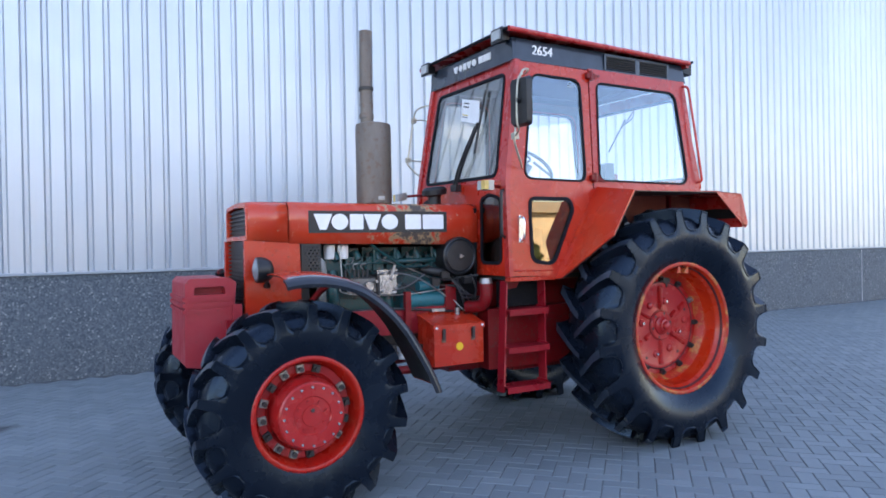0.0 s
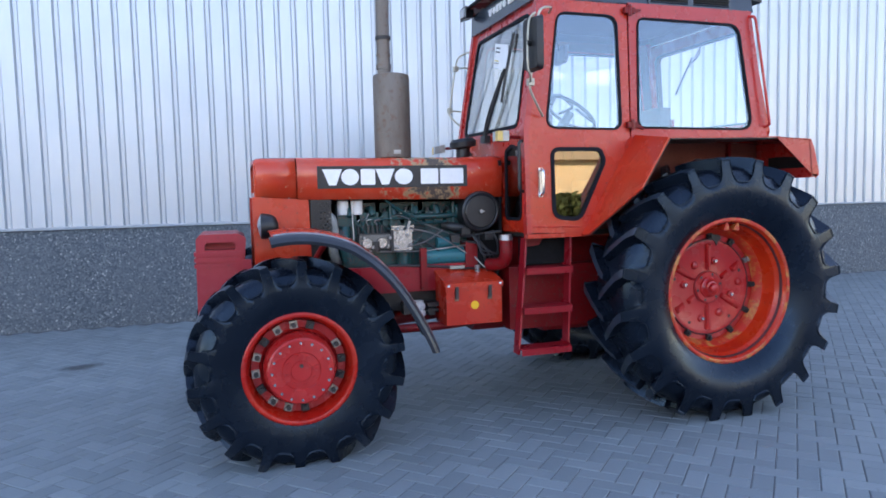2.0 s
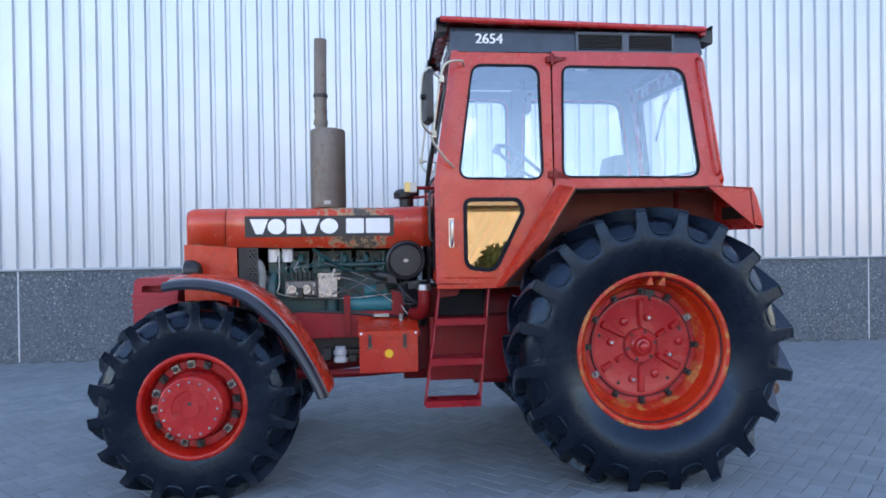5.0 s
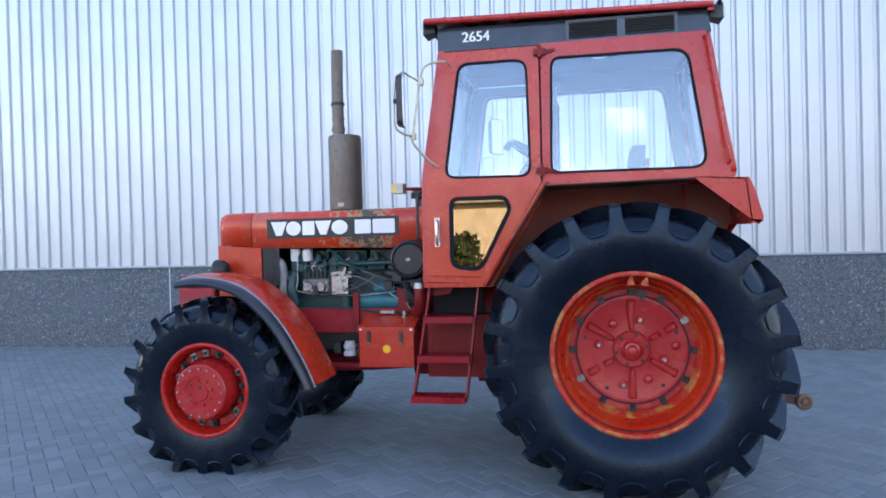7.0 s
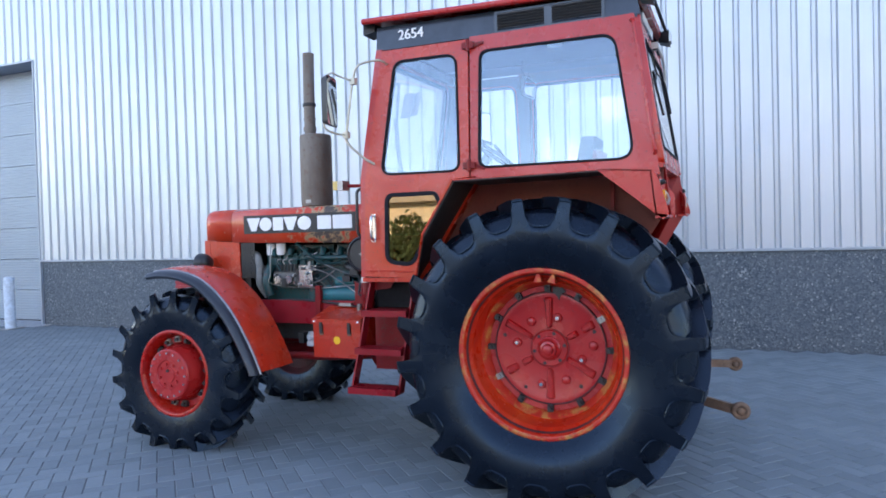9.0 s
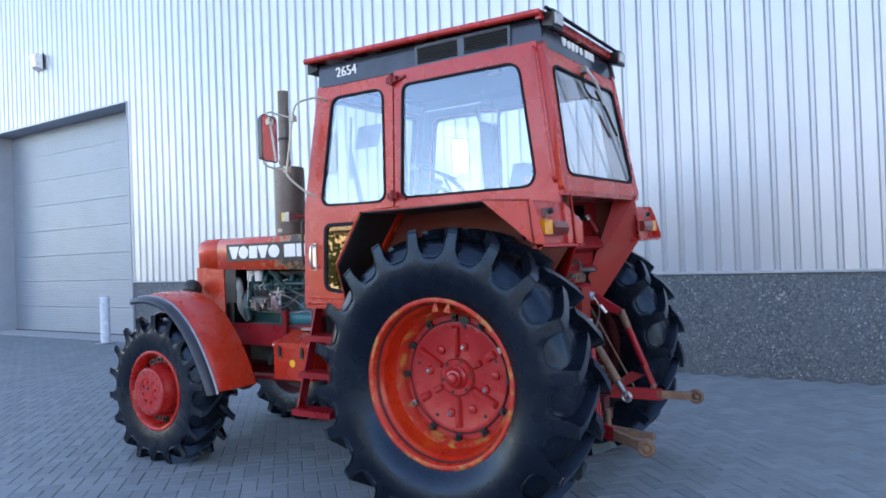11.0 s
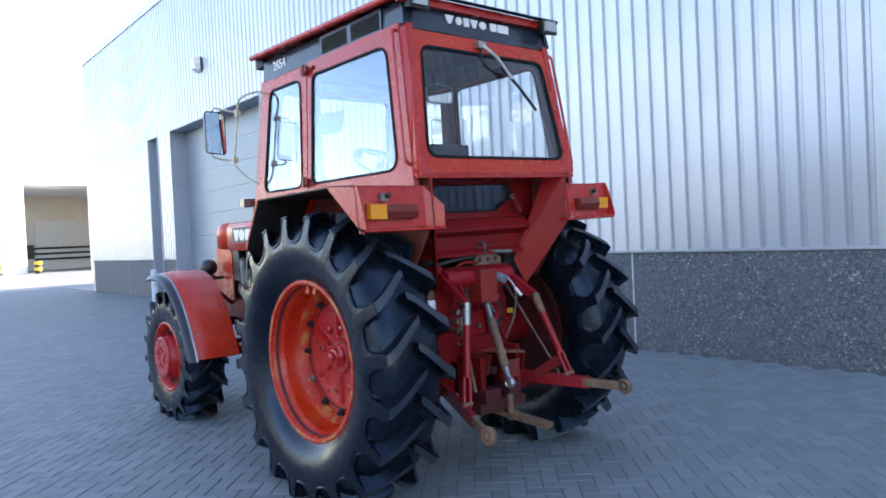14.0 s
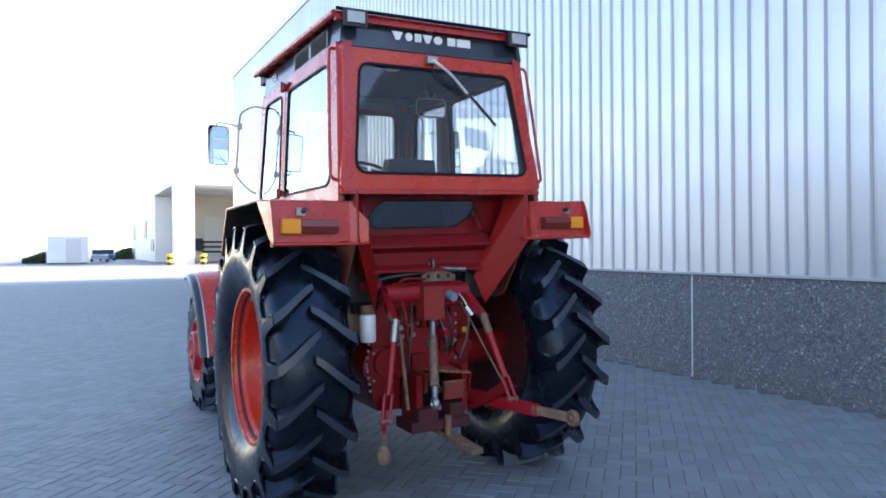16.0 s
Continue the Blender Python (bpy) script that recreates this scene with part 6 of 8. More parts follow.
for _nm, _top, _bot, _d in (("stile", (-1.205, -0.545, 1.165), (-1.312, -0.650, 0.455), 0.075), ("stile", (-0.895, -0.545, 1.165), (-0.975, -0.650, 0.455), 0.075)):
    _w = 0.006
    _bm = hexa(bm_new(), [(_bot[0] - _w, _bot[1], _bot[2]), (_bot[0] + _w, _bot[1], _bot[2]), (_bot[0] + _w, _bot[1] - _d, _bot[2]), (_bot[0] - _w, _bot[1] - _d, _bot[2])],
               [(_top[0] - _w, _top[1], _top[2]), (_top[0] + _w, _top[1], _top[2]), (_top[0] + _w, _top[1] - _d, _top[2]), (_top[0] - _w, _top[1] - _d, _top[2])])
    part("stile", _bm, MIDRED, _l, "", 30, 0.002)
for _z in (0.458, 0.705, 0.945):
    _k = (_z - 0.455) / 0.71
    _x0, _x1, _y = -1.312 + 0.107 * _k, -0.975 + 0.080 * _k, -0.650 + 0.105 * _k
    _bm = box(bm_new(), _x0, _x1, _y - 0.115, _y + 0.02, _z + 0.030, _z + 0.036)
    box(_bm, _x0, _x1, _y - 0.119, _y - 0.113, _z - 0.004, _z + 0.036)
    part("step", _bm, MIDRED, _l, "", 30)
    part("step_cheek", prism(bm_new(), [(_y - 0.115, _z - 0.004), (_y + 0.02, _z + 0.0), (_y + 0.02, _z + 0.05), (_y - 0.08, _z + 0.05), (_y - 0.115, _z + 0.034)], "x", _x1 - 0.006, _x1), MIDRED, _l, "", 30)
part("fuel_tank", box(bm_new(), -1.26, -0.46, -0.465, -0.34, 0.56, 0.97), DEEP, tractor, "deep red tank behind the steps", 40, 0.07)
# unseen far-side tank and box, added to block light from under the tractor
part("fuel_tank", box(bm_new(), -1.26, -0.46, 0.34, 0.465, 0.46, 0.97), DEEP, tractor, "unseen deep red tank added to darken the ground", 40, 0.07)
part("battery_box", box(bm_new(), -1.74, -1.34, 0.30, 0.52, 0.60, 0.95), DEEP, tractor, "unseen deep red box added to darken the ground", 40, 0.012)
# two added black plates: painted shade under the cab and behind the cables
part("floor_beam", box(bm_new(), -1.20, -0.88, -0.52, -0.48, 0.985, 1.160), SHADEBLACK, tractor, "black board for the shade under the cab floor", 40, 0.006)
part("bell_plate", box(bm_new(), -1.42, -1.27, -0.318, -0.300, 0.90, 1.20), SHADEBLACK, tractor, "black plate for the shade behind the cables", 40, 0.006)
part("step_hanger", prism(bm_new(), [(-1.21, 1.165), (-1.06, 1.165), (-1.09, 1.115), (-1.21, 1.10)], "y", -0.56, -0.55), DEEP, tractor, "", 30)

# mirrors on their tube arms
for _sg in (1, -1):
    _m = holder("side_mirror", tractor, (0, 0, 0), "black framed side mirror on a thin pale tube arm")
    PALE = plain("pale_tube", (0.46, 0.43, 0.34), 0.45, 0.5) if _sg == 1 else PALE
    y = lambda v: v * _sg
    part("arm_bar", tube(bm_new(), [(-1.034, y(-0.625), 2.552), (-1.06, y(-0.70), 2.565), (-1.16, y(-0.775), 2.53), (-1.196, y(-0.785), 2.45), (-1.225, y(-0.792), 2.27), (-1.247, y(-0.800), 2.10), (-1.245, y(-0.795), 2.05), (-1.17, y(-0.74), 1.96), (-1.115, y(-0.685), 1.915)], 0.0075, 8), PALE, _m, "", 60)
    for _x, _yy, _z in ((-1.196, -0.785, 2.43), (-1.247, -0.80, 2.097)):
        part("arm_clamp", box(bm_new(), _x - 0.018, _x + 0.018, *sorted((y(_yy - 0.018), y(_yy + 0.018))), _z - 0.02, _z + 0.02), PALE, _m, "", 40, 0.004)
    if _sg < 0:
        part("mirror_bow", tube(bm_new(), [(-1.196, 0.785, 2.43), (-1.10, 0.86, 2.455), (-1.0, 0.925, 2.462), (-0.955, 0.945, 2.42), (-0.95, 0.95, 2.29), (-0.955, 0.945, 2.16), (-1.0, 0.93, 2.12), (-1.12, 0.87, 2.10), (-1.247, 0.80, 2.097)], 0.0065, 8), PALE, _m, "", 60)
    else:
        part("mirror_bow", tube(bm_new(), [(-1.196, y(-0.785), 2.43), (-1.255, y(-0.87), 2.455), (-1.272, y(-0.925), 2.462), (-1.312, y(-0.935), 2.42), (-1.325, y(-0.935), 2.29), (-1.325, y(-0.935), 2.16), (-1.31, y(-0.93), 2.12), (-1.28, y(-0.87), 2.10), (-1.247, y(-0.80), 2.097)], 0.0065, 8), PALE, _m, "", 60)
    for _k, (_nm, _mat) in enumerate((("mirror_shell", BLACK), ("mirror_glass", MIRROR))):
        _o = rounded([(-0.082, -0.152), (0.082, -0.152), (0.082, 0.152), (-0.082, 0.152)], 0.03, 4)
        if _k:
            _bm = plate(bm_new(), inset(_o, 0.008), [], lambda a, b: (0.0135, a, b), (-0.002, 0, 0))
        else:
            _bm = hexa(bm_new(), [(-0.025, a * 0.86, b * 0.92) for a, b in _o], [(0.012, a, b) for a, b in _o])
        move(_bm, Matrix.Translation((-1.283 if _sg > 0 else -0.95, y(-0.926), 2.288)) @ Matrix.Rotation(radians(9 if _sg > 0 else -30), 4, "Z"))
        part(_nm, _bm, _mat, _m, "mirror glass" if _k else "", 30)
    if _sg > 0:
        part("ball_joint", cyl(bm_new(), (-1.305, y(-0.93), 2.29), (-1.33, y(-0.935), 2.29), 0.016, n=12), BLACK, _m)

# side lamps on arms, roof lamps, tail lamps
AMBER = Mat("amber_plastic", (0.75, 0.27, 0.01), 0.18).m
PALEAMBER = plain("faded_amber_plastic", (0.62, 0.42, 0.13), 0.2, 0, 0.1)
TAILRED = Mat("tail_red_plastic", (0.16, 0.018, 0.012), 0.18).m
LENS = plain("work_lamp_glass", (0.42, 0.43, 0.42), 0.12, 0.3, 0.08)
for _sg in (1, -1):
    _k = holder("side_lamp", tractor, (0, 0, 0), "small white and amber side lamp on a red arm")
    part("arm", tube(bm_new(), [(-1.22, -0.57 * _sg, 1.792), (-1.345, -0.635 * _sg, 1.792)], 0.011, 8, False), DEEP, _k)
    part("lamp_body", box(bm_new(), -1.385, -1.345, *sorted((-0.70 * _sg, -0.61 * _sg)), 1.762, 1.824), STEEL, _k, "", 40, 0.006)
    part("lens_white", box(bm_new(), -1.418, -1.385, *sorted((-0.655 * _sg, -0.612 * _sg)), 1.764, 1.822), LENS, _k, "clear lens", 40, 0.005)
    part("lens_amber", box(bm_new(), -1.418, -1.385, *sorted((-0.698 * _sg, -0.657 * _sg)), 1.764, 1.822), PALEAMBER, _k, "pale amber lens", 40, 0.005)
    for _x, _dir, _z in ((-1.205, -1, 2.815), (0.592, 1, 2.772)):
        _k = holder("roof_lamp", tractor, (_x, -0.545 * _sg, _z - 0.005), "black work lamp with a clear glass under the roof edge")
        _bm = hexa(bm_new(), [(0.0, -0.072, -0.050), (0.0, 0.072, -0.050), (0.0, 0.072, 0.046), (0.0, -0.072, 0.046)], [(0.070 * -_dir, -0.05, -0.03), (0.070 * -_dir, 0.05, -0.03), (0.070 * -_dir, 0.05, 0.034), (0.070 * -_dir, -0.05, 0.034)])
        part("lamp_shell", _bm, BLACK, _k, "", 30, 0.006)
        part("lamp_glass", box(bm_new(), *sorted((0.0, 0.012 * _dir)), -0.050, 0.050, -0.033, 0.029), LENS, _k, "clear ribbed glass", 30, 0.004)
    _k = holder("tail_lamp", tractor, (0.611, 0, 0), "long tail lamp, amber and dark red")
    part("lamp_base", box(bm_new(), -0.004, 0.014, *sorted((-0.985 * _sg, -0.68 * _sg)), 1.572, 1.650), BLACK, _k, "", 30, 0.004)
    part("amber_lens", box(bm_new(), 0.014, 0.052, *sorted((-0.985 * _sg, -0.885 * _sg)), 1.574, 1.648), AMBER, _k, "amber lens", 30, 0.006)
    part("red_lens", prism(bm_new(), [(0.014, 1.574), (0.050, 1.578), (0.060, 1.611), (0.050, 1.644), (0.014, 1.648)], "y", *sorted((-0.883 * _sg, -0.682 * _sg))), TAILRED, _k, "dark red lens", 30, 0.003)
    part("socket", box(bm_new(), -0.002, 0.022, *sorted((-0.90 * _sg, -0.85 * _sg)), 1.668, 1.708), STEEL, _k, "grey bracket", 30, 0.006)
    part("socket_plug", cyl(bm_new(), (0.02, -0.862 * _sg, 1.69), (0.045, -0.862 * _sg, 1.70), 0.014, n=10), BLACK, _k)

# model number on the band
def number(text, size, m, parent, side):
    cu = bpy.data.curves.new("number", "FONT")
    cu.body, cu.size, cu.extrude, cu.offset = text, size, 0.0012, 0.0
    cu.align_x, cu.align_y = "CENTER", "CENTER"
    tmp = bpy.data.objects.new("tmp", cu)
    scene.collection.objects.link(tmp)
    bpy.context.view_layer.update()
    me = bpy.data.meshes.new_from_object(tmp.evaluated_get(bpy.context.evaluated_depsgraph_get()))
    bpy.data.objects.remove(tmp)
    bm = bm_new()
    for dx, dz in ((-0.0024, 0.0), (-0.0012, 0.0004), (0.0, 0.0008), (0.0012, 0.0004), (0.0024, 0.0)):
        k = len(bm.verts)
        bm.from_mesh(me)
        bm.verts.ensure_lookup_table()
        for v in bm.verts[k:]:
            v.co += Vector((dx, 0, dz))
    bm.to_mesh(me)
    bm.free()
    me.materials.clear()
    me.materials.append(WHITE)
    ob = new("number", me)
    ob.parent = parent
    ob.matrix_basis = m
    return ob


for _sg in (1, -1):
    number("2654", 0.088, pose(-0.872, -0.6078 * _sg, 2.728, 95, 0, 0 if _sg > 0 else 180), tractor, _sg)

# windscreen wiper and paper
_wp = holder("windscreen_wiper", tractor, (0, 0, 0), "black windscreen wiper")
part("wiper_arm", tube(bm_new(), [(front_x(1.83) - 0.03, -0.02, 1.82), (front_x(2.0) - 0.035, -0.11, 2.0), (front_x(2.27) - 0.03, -0.245, 2.27)], 0.012, 6), BLACK, _wp, "", 60)
part("wiper_arm", tube(bm_new(), [(front_x(1.83) - 0.03, 0.015, 1.82), (front_x(2.0) - 0.04, -0.075, 2.0), (front_x(2.25) - 0.03, -0.215, 2.25)], 0.010, 6), BLACK, _wp, "", 60)
part("wiper_blade", tube(bm_new(), [(front_x(2.05) - 0.012, -0.215, 2.05), (front_x(2.27) - 0.016, -0.245, 2.27), (front_x(2.5) - 0.012, -0.275, 2.50)], 0.010, 6), BLACK, _wp, "", 60)
part("wiper_motor", box(bm_new(), -1.265, -1.225, -0.06, 0.03, 1.79, 1.84), BLACK, _wp, "", 30, 0.008)
_pp = holder("price_sheet", tractor, (0, 0, 0), "white printed sheet on the windscreen")
part("sheet", plate(bm_new(), [(-0.215, 2.265), (0.055, 2.325), (0.085, 2.50), (-0.185, 2.44)], [], lambda a, b: (front_x(b) - 0.006, a, b), (0.002, 0, 0)), WHITE, _pp, "", 0)
for _i, (_a, _c, _mt) in enumerate(((2.432, 2.442, BLACK), (2.405, 2.415, BLACK), (2.345, 2.352, plain("print_yellow", (0.7, 0.5, 0.05), 0.6)), (2.33, 2.336, BLACK))):
    part("print_bar", plate(bm_new(), [(-0.04, _a + 0.006), (0.045, _a + 0.025), (0.045, _c + 0.025), (-0.04, _c + 0.006)], [], lambda a, b: (front_x(b) - 0.0075, a, b), (0.001, 0, 0)), _mt, _pp, "", 0)
part("sun_blind", box(bm_new(), -1.05, -1.03, -0.5, 0.5, 2.60, 2.66), plain("grey_blind", (0.3, 0.31, 0.33), 0.7), tractor, "grey blind above the windscreen", 30, 0.006)
part("cab_handrail", tube(bm_new(), [(-1.225, -0.635, 1.77), (-1.26, -0.655, 1.755), (-1.265, -0.66, 1.70), (-1.265, -0.66, 1.52), (-1.26, -0.655, 1.47), (-1.225, -0.64, 1.455)], 0.010, 8), BLACK, tractor, "black handrail beside the door", 60)

# rear wiper
_wp = holder("rear_wiper", tractor, (0, 0, 0), "rear wiper with a pale motor arm")
part("wiper_pivot", box(bm_new(), rear_x(2.59) + 0.012, rear_x(2.59) + 0.055, -0.085, -0.02, 2.565, 2.605), STEEL, _wp, "", 30, 0.01)
part("wiper_arm", tube(bm_new(), [(rear_x(2.585) + 0.05, -0.05, 2.585), (rear_x(2.50) + 0.06, 0.05, 2.51), (rear_x(2.40) + 0.045, 0.17, 2.40)], 0.009, 8), plain("pale_arm", (0.5, 0.5, 0.48), 0.5), _wp, "pale grey arm", 60)
part("wiper_blade", tube(bm_new(), [(rear_x(2.47) + 0.03, 0.10, 2.47), (rear_x(2.37) + 0.035, 0.21, 2.37), (rear_x(2.21) + 0.03, 0.36, 2.215)], 0.009, 6), BLACK, _wp, "black blade", 60)
part("wiper_cable", tube(bm_new(), [(rear_x(2.585) + 0.02, -0.04, 2.575), (rear_x(2.5) + 0.012, -0.02, 2.48), (rear_x(2.45) + 0.012, 0.05, 2.44), (rear_x(2.4) + 0.02, 0.14, 2.42)], 0.005, 6), BLACK, _wp, "", 60)

# inside the cab
_st = holder("driver_seat", tractor, (0.02, 0, 0), "dark cloth driver seat with a red trim")
SEATM = plain("dark_seat_cloth", (0.014, 0.017, 0.025), 0.9, 0, 0.3, 40)
part("seat_cushion", box(bm_new(), -0.45, 0.05, -0.24, 0.24, 1.52, 1.64), SEATM, _st, "", 40, 0.04)
part("seat_back", hexa(bm_new(), [(0.0, -0.22, 1.62), (0.12, -0.22, 1.62), (0.12, 0.22, 1.62), (0.0, 0.22, 1.62)], [(0.075, -0.16, 2.045), (0.16, -0.16, 2.045), (0.16, 0.16, 2.045), (0.075, 0.16, 2.045)]), SEATM, _st, "", 40, 0.04)
part("seat_shell", hexa(bm_new(), [(0.125, -0.23, 1.60), (0.15, -0.23, 1.60), (0.15, 0.23, 1.60), (0.125, 0.23, 1.60)], [(0.155, -0.18, 1.955), (0.18, -0.18, 1.955), (0.18, 0.18, 1.955), (0.155, 0.18, 1.955)]), DEEP, _st, "red seat shell", 40, 0.008)
part("seat_base", box(bm_new(), -0.35, 0.0, -0.16, 0.16, 1.20, 1.52), DARKMETAL, _st, "", 40, 0.02)
_sw = holder("steering_wheel", tractor, (0, 0, 0), "black steering wheel on its column")
_bm = lathe(bm_new(), [(0.205 + 0.014 * math.cos(a * math.pi / 4), 0.014 * math.sin(a * math.pi / 4)) for a in range(8)], 36)
_mm = Matrix.Translation((-0.56, 0.0, 2.025)) @ Matrix.Rotation(radians(36), 4, "Y") @ Matrix.Rotation(radians(90), 4, "X")
part("wheel_rim", move(_bm, _mm), BLACK, _sw, "", 60)
for _a in (30, 150, 270):
    part("spoke", move(tube(bm_new(), [(0.02 * math.cos(radians(_a)), 0.03, 0.02 * math.sin(radians(_a))), (0.2 * math.cos(radians(_a)), 0, 0.2 * math.sin(radians(_a)))], 0.011, 6, False), _mm), BLACK, _sw)
part("knob", move(cyl(bm_new(), (-0.19, -0.02, 0.06), (-0.19, -0.085, 0.06), 0.022, 0.026, 12), _mm), BLACK, _sw, "round steering knob", 40, 0.006)
part("column", tube(bm_new(), [(-0.57, 0, 2.01), (-0.76, 0, 1.72), (-0.98, 0, 1.35), (-1.0, 0, 1.20)], 0.035, 10), BLACK, _sw, "", 60)
part("dashboard", hexa(bm_new(), [(-1.19, -0.45, 1.45), (-0.92, -0.30, 1.45), (-0.92, 0.30, 1.45), (-1.19, 0.45, 1.45)], [(-1.19, -0.45, 1.86), (-1.0, -0.30, 1.84), (-1.0, 0.30, 1.84), (-1.19, 0.45, 1.86)]), BLACK, tractor, "black dashboard", 30, 0.02)
for _sg in (1, -1):
    part("inner_fender", box(bm_new(), -0.40, 0.34, *sorted((-0.545 * _sg, -0.30 * _sg)), 1.20, 1.62 if _sg > 0 else 1.66), DARKMETAL, tractor, "dark trim inside the cab", 40, 0.03)
for _x, _y, _z in ((-0.45, 0.30, 1.86), (-0.35, 0.34, 1.82)):
    part("gear_lever", tube(bm_new(), [(_x, _y, 1.64), (_x - 0.02, _y, 1.75), (_x, _y - 0.01, _z)], 0.009, 6), BLACK, tractor)
_im = holder("inner_mirror", tractor, (0, 0, 0), "pale framed inner mirror under the roof")
_o = rounded([(-0.125, -0.072), (0.125, -0.072), (0.125, 0.072), (-0.125, 0.072)], 0.045, 5)
_mm = Matrix.Translation((-0.41, 0.455, 2.512)) @ Matrix.Rotation(radians(-4), 4, "Z") @ Matrix.Rotation(radians(3), 4, "Y")
part("mirror_back", move(hexa(bm_new(), [(-0.02, a * 0.9, b * 0.9) for a, b in _o], [(0.008, a, b) for a, b in _o]), _mm), plain("grey_plastic", (0.30, 0.31, 0.32), 0.5), _im, "", 30)
part("mirror_glass", move(plate(bm_new(), inset(_o, 0.012), [], lambda a, b: (0.0095, a, b), (-0.002, 0, 0)), _mm), MIRROR, _im, "mirror glass", 0)
part("mirror_stem", tube(bm_new(), [(-0.43, 0.455, 2.55), (-0.45, 0.44, 2.64), (-0.45, 0.44, 2.71)], 0.008, 6), BLACK, _im)
part("dome_lamp", cyl(bm_new(), (-0.1, 0.0, 2.71), (-0.1, 0.0, 2.685), 0.05, n=16), plain("dome_glass", (0.5, 0.42, 0.25), 0.3), tractor, "small round dome lamp", 40)

# ---- rear linkage ----
_lk = holder("rear_casing", tractor, (0, 0, 0), "deep red hydraulic lift casing")
part("lift_housing", box(bm_new(), 0.18, 0.40, -0.24, 0.24, 1.14, 1.28), MIDRED, _lk, "", 40, 0.03)
part("lift_shaft", cyl(bm_new(), (0.40, -0.30, 1.215), (0.40, 0.26, 1.215), 0.058, n=20), MIDRED, _lk, "", 40, 0.006)
part("valve_block", box(bm_new(), 0.40, 0.50, -0.085, 0.055, 1.06, 1.26), paint("chipped_red", (0.23, 0.006, 0.008), (0.28, 0.022, 0.012), 0.4, 0.52, (0.3, 0.12, 0.05)), _lk, "chipped red valve block", 40, 0.015)
part("rear_plate", prism(bm_new(), [(-0.19, 0.70), (0.19, 0.70), (0.20, 1.0), (0.15, 1.09), (-0.15, 1.09), (-0.20, 1.0)], "x", 0.28, 0.335), MIDRED, _lk, "", 40, 0.008)
for _x, _z, _d in ring_of(14, 0.165):
    part("bolt", cyl(bm_new(), (0.333, _x * 1.0, 0.88 + _z * 1.05), (0.350, _x * 1.0, 0.88 + _z * 1.05), 0.009, n=6), STEEL, _lk)
part("pump_cover", cyl(bm_new(), (0.28, -0.26, 0.80), (0.36, -0.26, 0.80), 0.10, 0.085, 24), DEEP, _lk, "", 40, 0.01)
for _k in range(7):
    part("bolt", cyl(bm_new(), (0.335, 0.215, 0.74 + 0.055 * _k), (0.356, 0.215, 0.74 + 0.055 * _k), 0.010, n=6), CHROME if _k % 3 else STEEL, _lk, "bright steel bolt")
part("side_flange", box(bm_new(), 0.30, 0.335, 0.19, 0.24, 0.70, 1.12), MIDRED, _lk, "", 40, 0.008)
part("valve_body", cyl(bm_new(), (0.36, 0.10, 0.97), (0.44, 0.11, 0.96), 0.030, 0.026, 14), MIDRED, _lk, "", 40, 0.006)
part("valve_body", cyl(bm_new(), (0.36, 0.155, 0.91), (0.41, 0.16, 0.90), 0.022, 0.020, 12), RUSTY, _lk, "rusty plug", 40, 0.004)
part("stepped_cover", box(bm_new(), 0.335, 0.39, -0.11, 0.15, 0.74, 0.84), DEEP, _lk, "", 40, 0.015)
part("hitch_frame", box(bm_new(), 0.335, 0.54, -0.16, -0.12, 0.46, 0.74), DEEP, _lk, "", 40, 0.008)
part("hitch_frame", box(bm_new(), 0.335, 0.54, 0.15, 0.19, 0.50, 0.78), DEEP, _lk, "", 40, 0.008)
part("pto_hood", hexa(bm_new(), [(0.335, -0.10, 0.76), (0.335, 0.20, 0.76), (0.335, 0.20, 0.745), (0.335, -0.10, 0.745)], [(0.58, -0.09, 0.78), (0.58, 0.19, 0.74), (0.58, 0.19, 0.728), (0.58, -0.09, 0.768)]), paint("flaking_red", (0.40, 0.03, 0.02), (0.45, 0.1, 0.05), 0.5, 0.5, (0.4, 0.25, 0.12)), _lk, "flaking red shaft guard", 30, 0.003)
part("pto_guard_side", prism(bm_new(), [(0.335, 0.58), (0.56, 0.62), (0.58, 0.735), (0.335, 0.745)], "y", 0.185, 0.195), DEEP, _lk, "", 30)
part("pto_shaft", cyl(bm_new(), (0.335, 0.03, 0.63), (0.47, 0.03, 0.63), 0.024, n=16), STEEL, _lk)
part("cross_beam", box(bm_new(), 0.36, 0.58, -0.21, 0.18, 0.415, 0.475), GRIME_SHADE, _lk, "rusty grimy cross beam", 40, 0.012)
part("beam_plate", box(bm_new(), 0.50, 0.585, -0.17, -0.04, 0.475, 0.55), GRIME_SHADE, _lk, "", 40, 0.01)
part("beam_plate", box(bm_new(), 0.46, 0.57, 0.05, 0.15, 0.475, 0.56), GRIME_SHADE, _lk, "", 40, 0.012)
part("side_casing", cyl(bm_new(), (0.05, -0.30, 0.78), (0.34, -0.30, 0.78), 0.13, 0.115, 28), DEEP, _lk, "", 40, 0.012)
for _i in range(6):
    part("bolt", cyl(bm_new(), (0.335, -0.300 + 0.095 * math.cos(_i * 1.047), 0.78 + 0.095 * math.sin(_i * 1.047)), (0.352, -0.300 + 0.095 * math.cos(_i * 1.047), 0.78 + 0.095 * math.sin(_i * 1.047)), 0.008, n=6), STEEL, _lk)
for _z in (0.90, 0.955, 1.01):
    part("valve_nipple", cyl(bm_new(), (0.34, -0.185, _z), (0.40, -0.19, _z), 0.016, n=10), RUSTY if _z < 0.95 else STEEL, _lk, "rusty hydraulic nipple", 40)
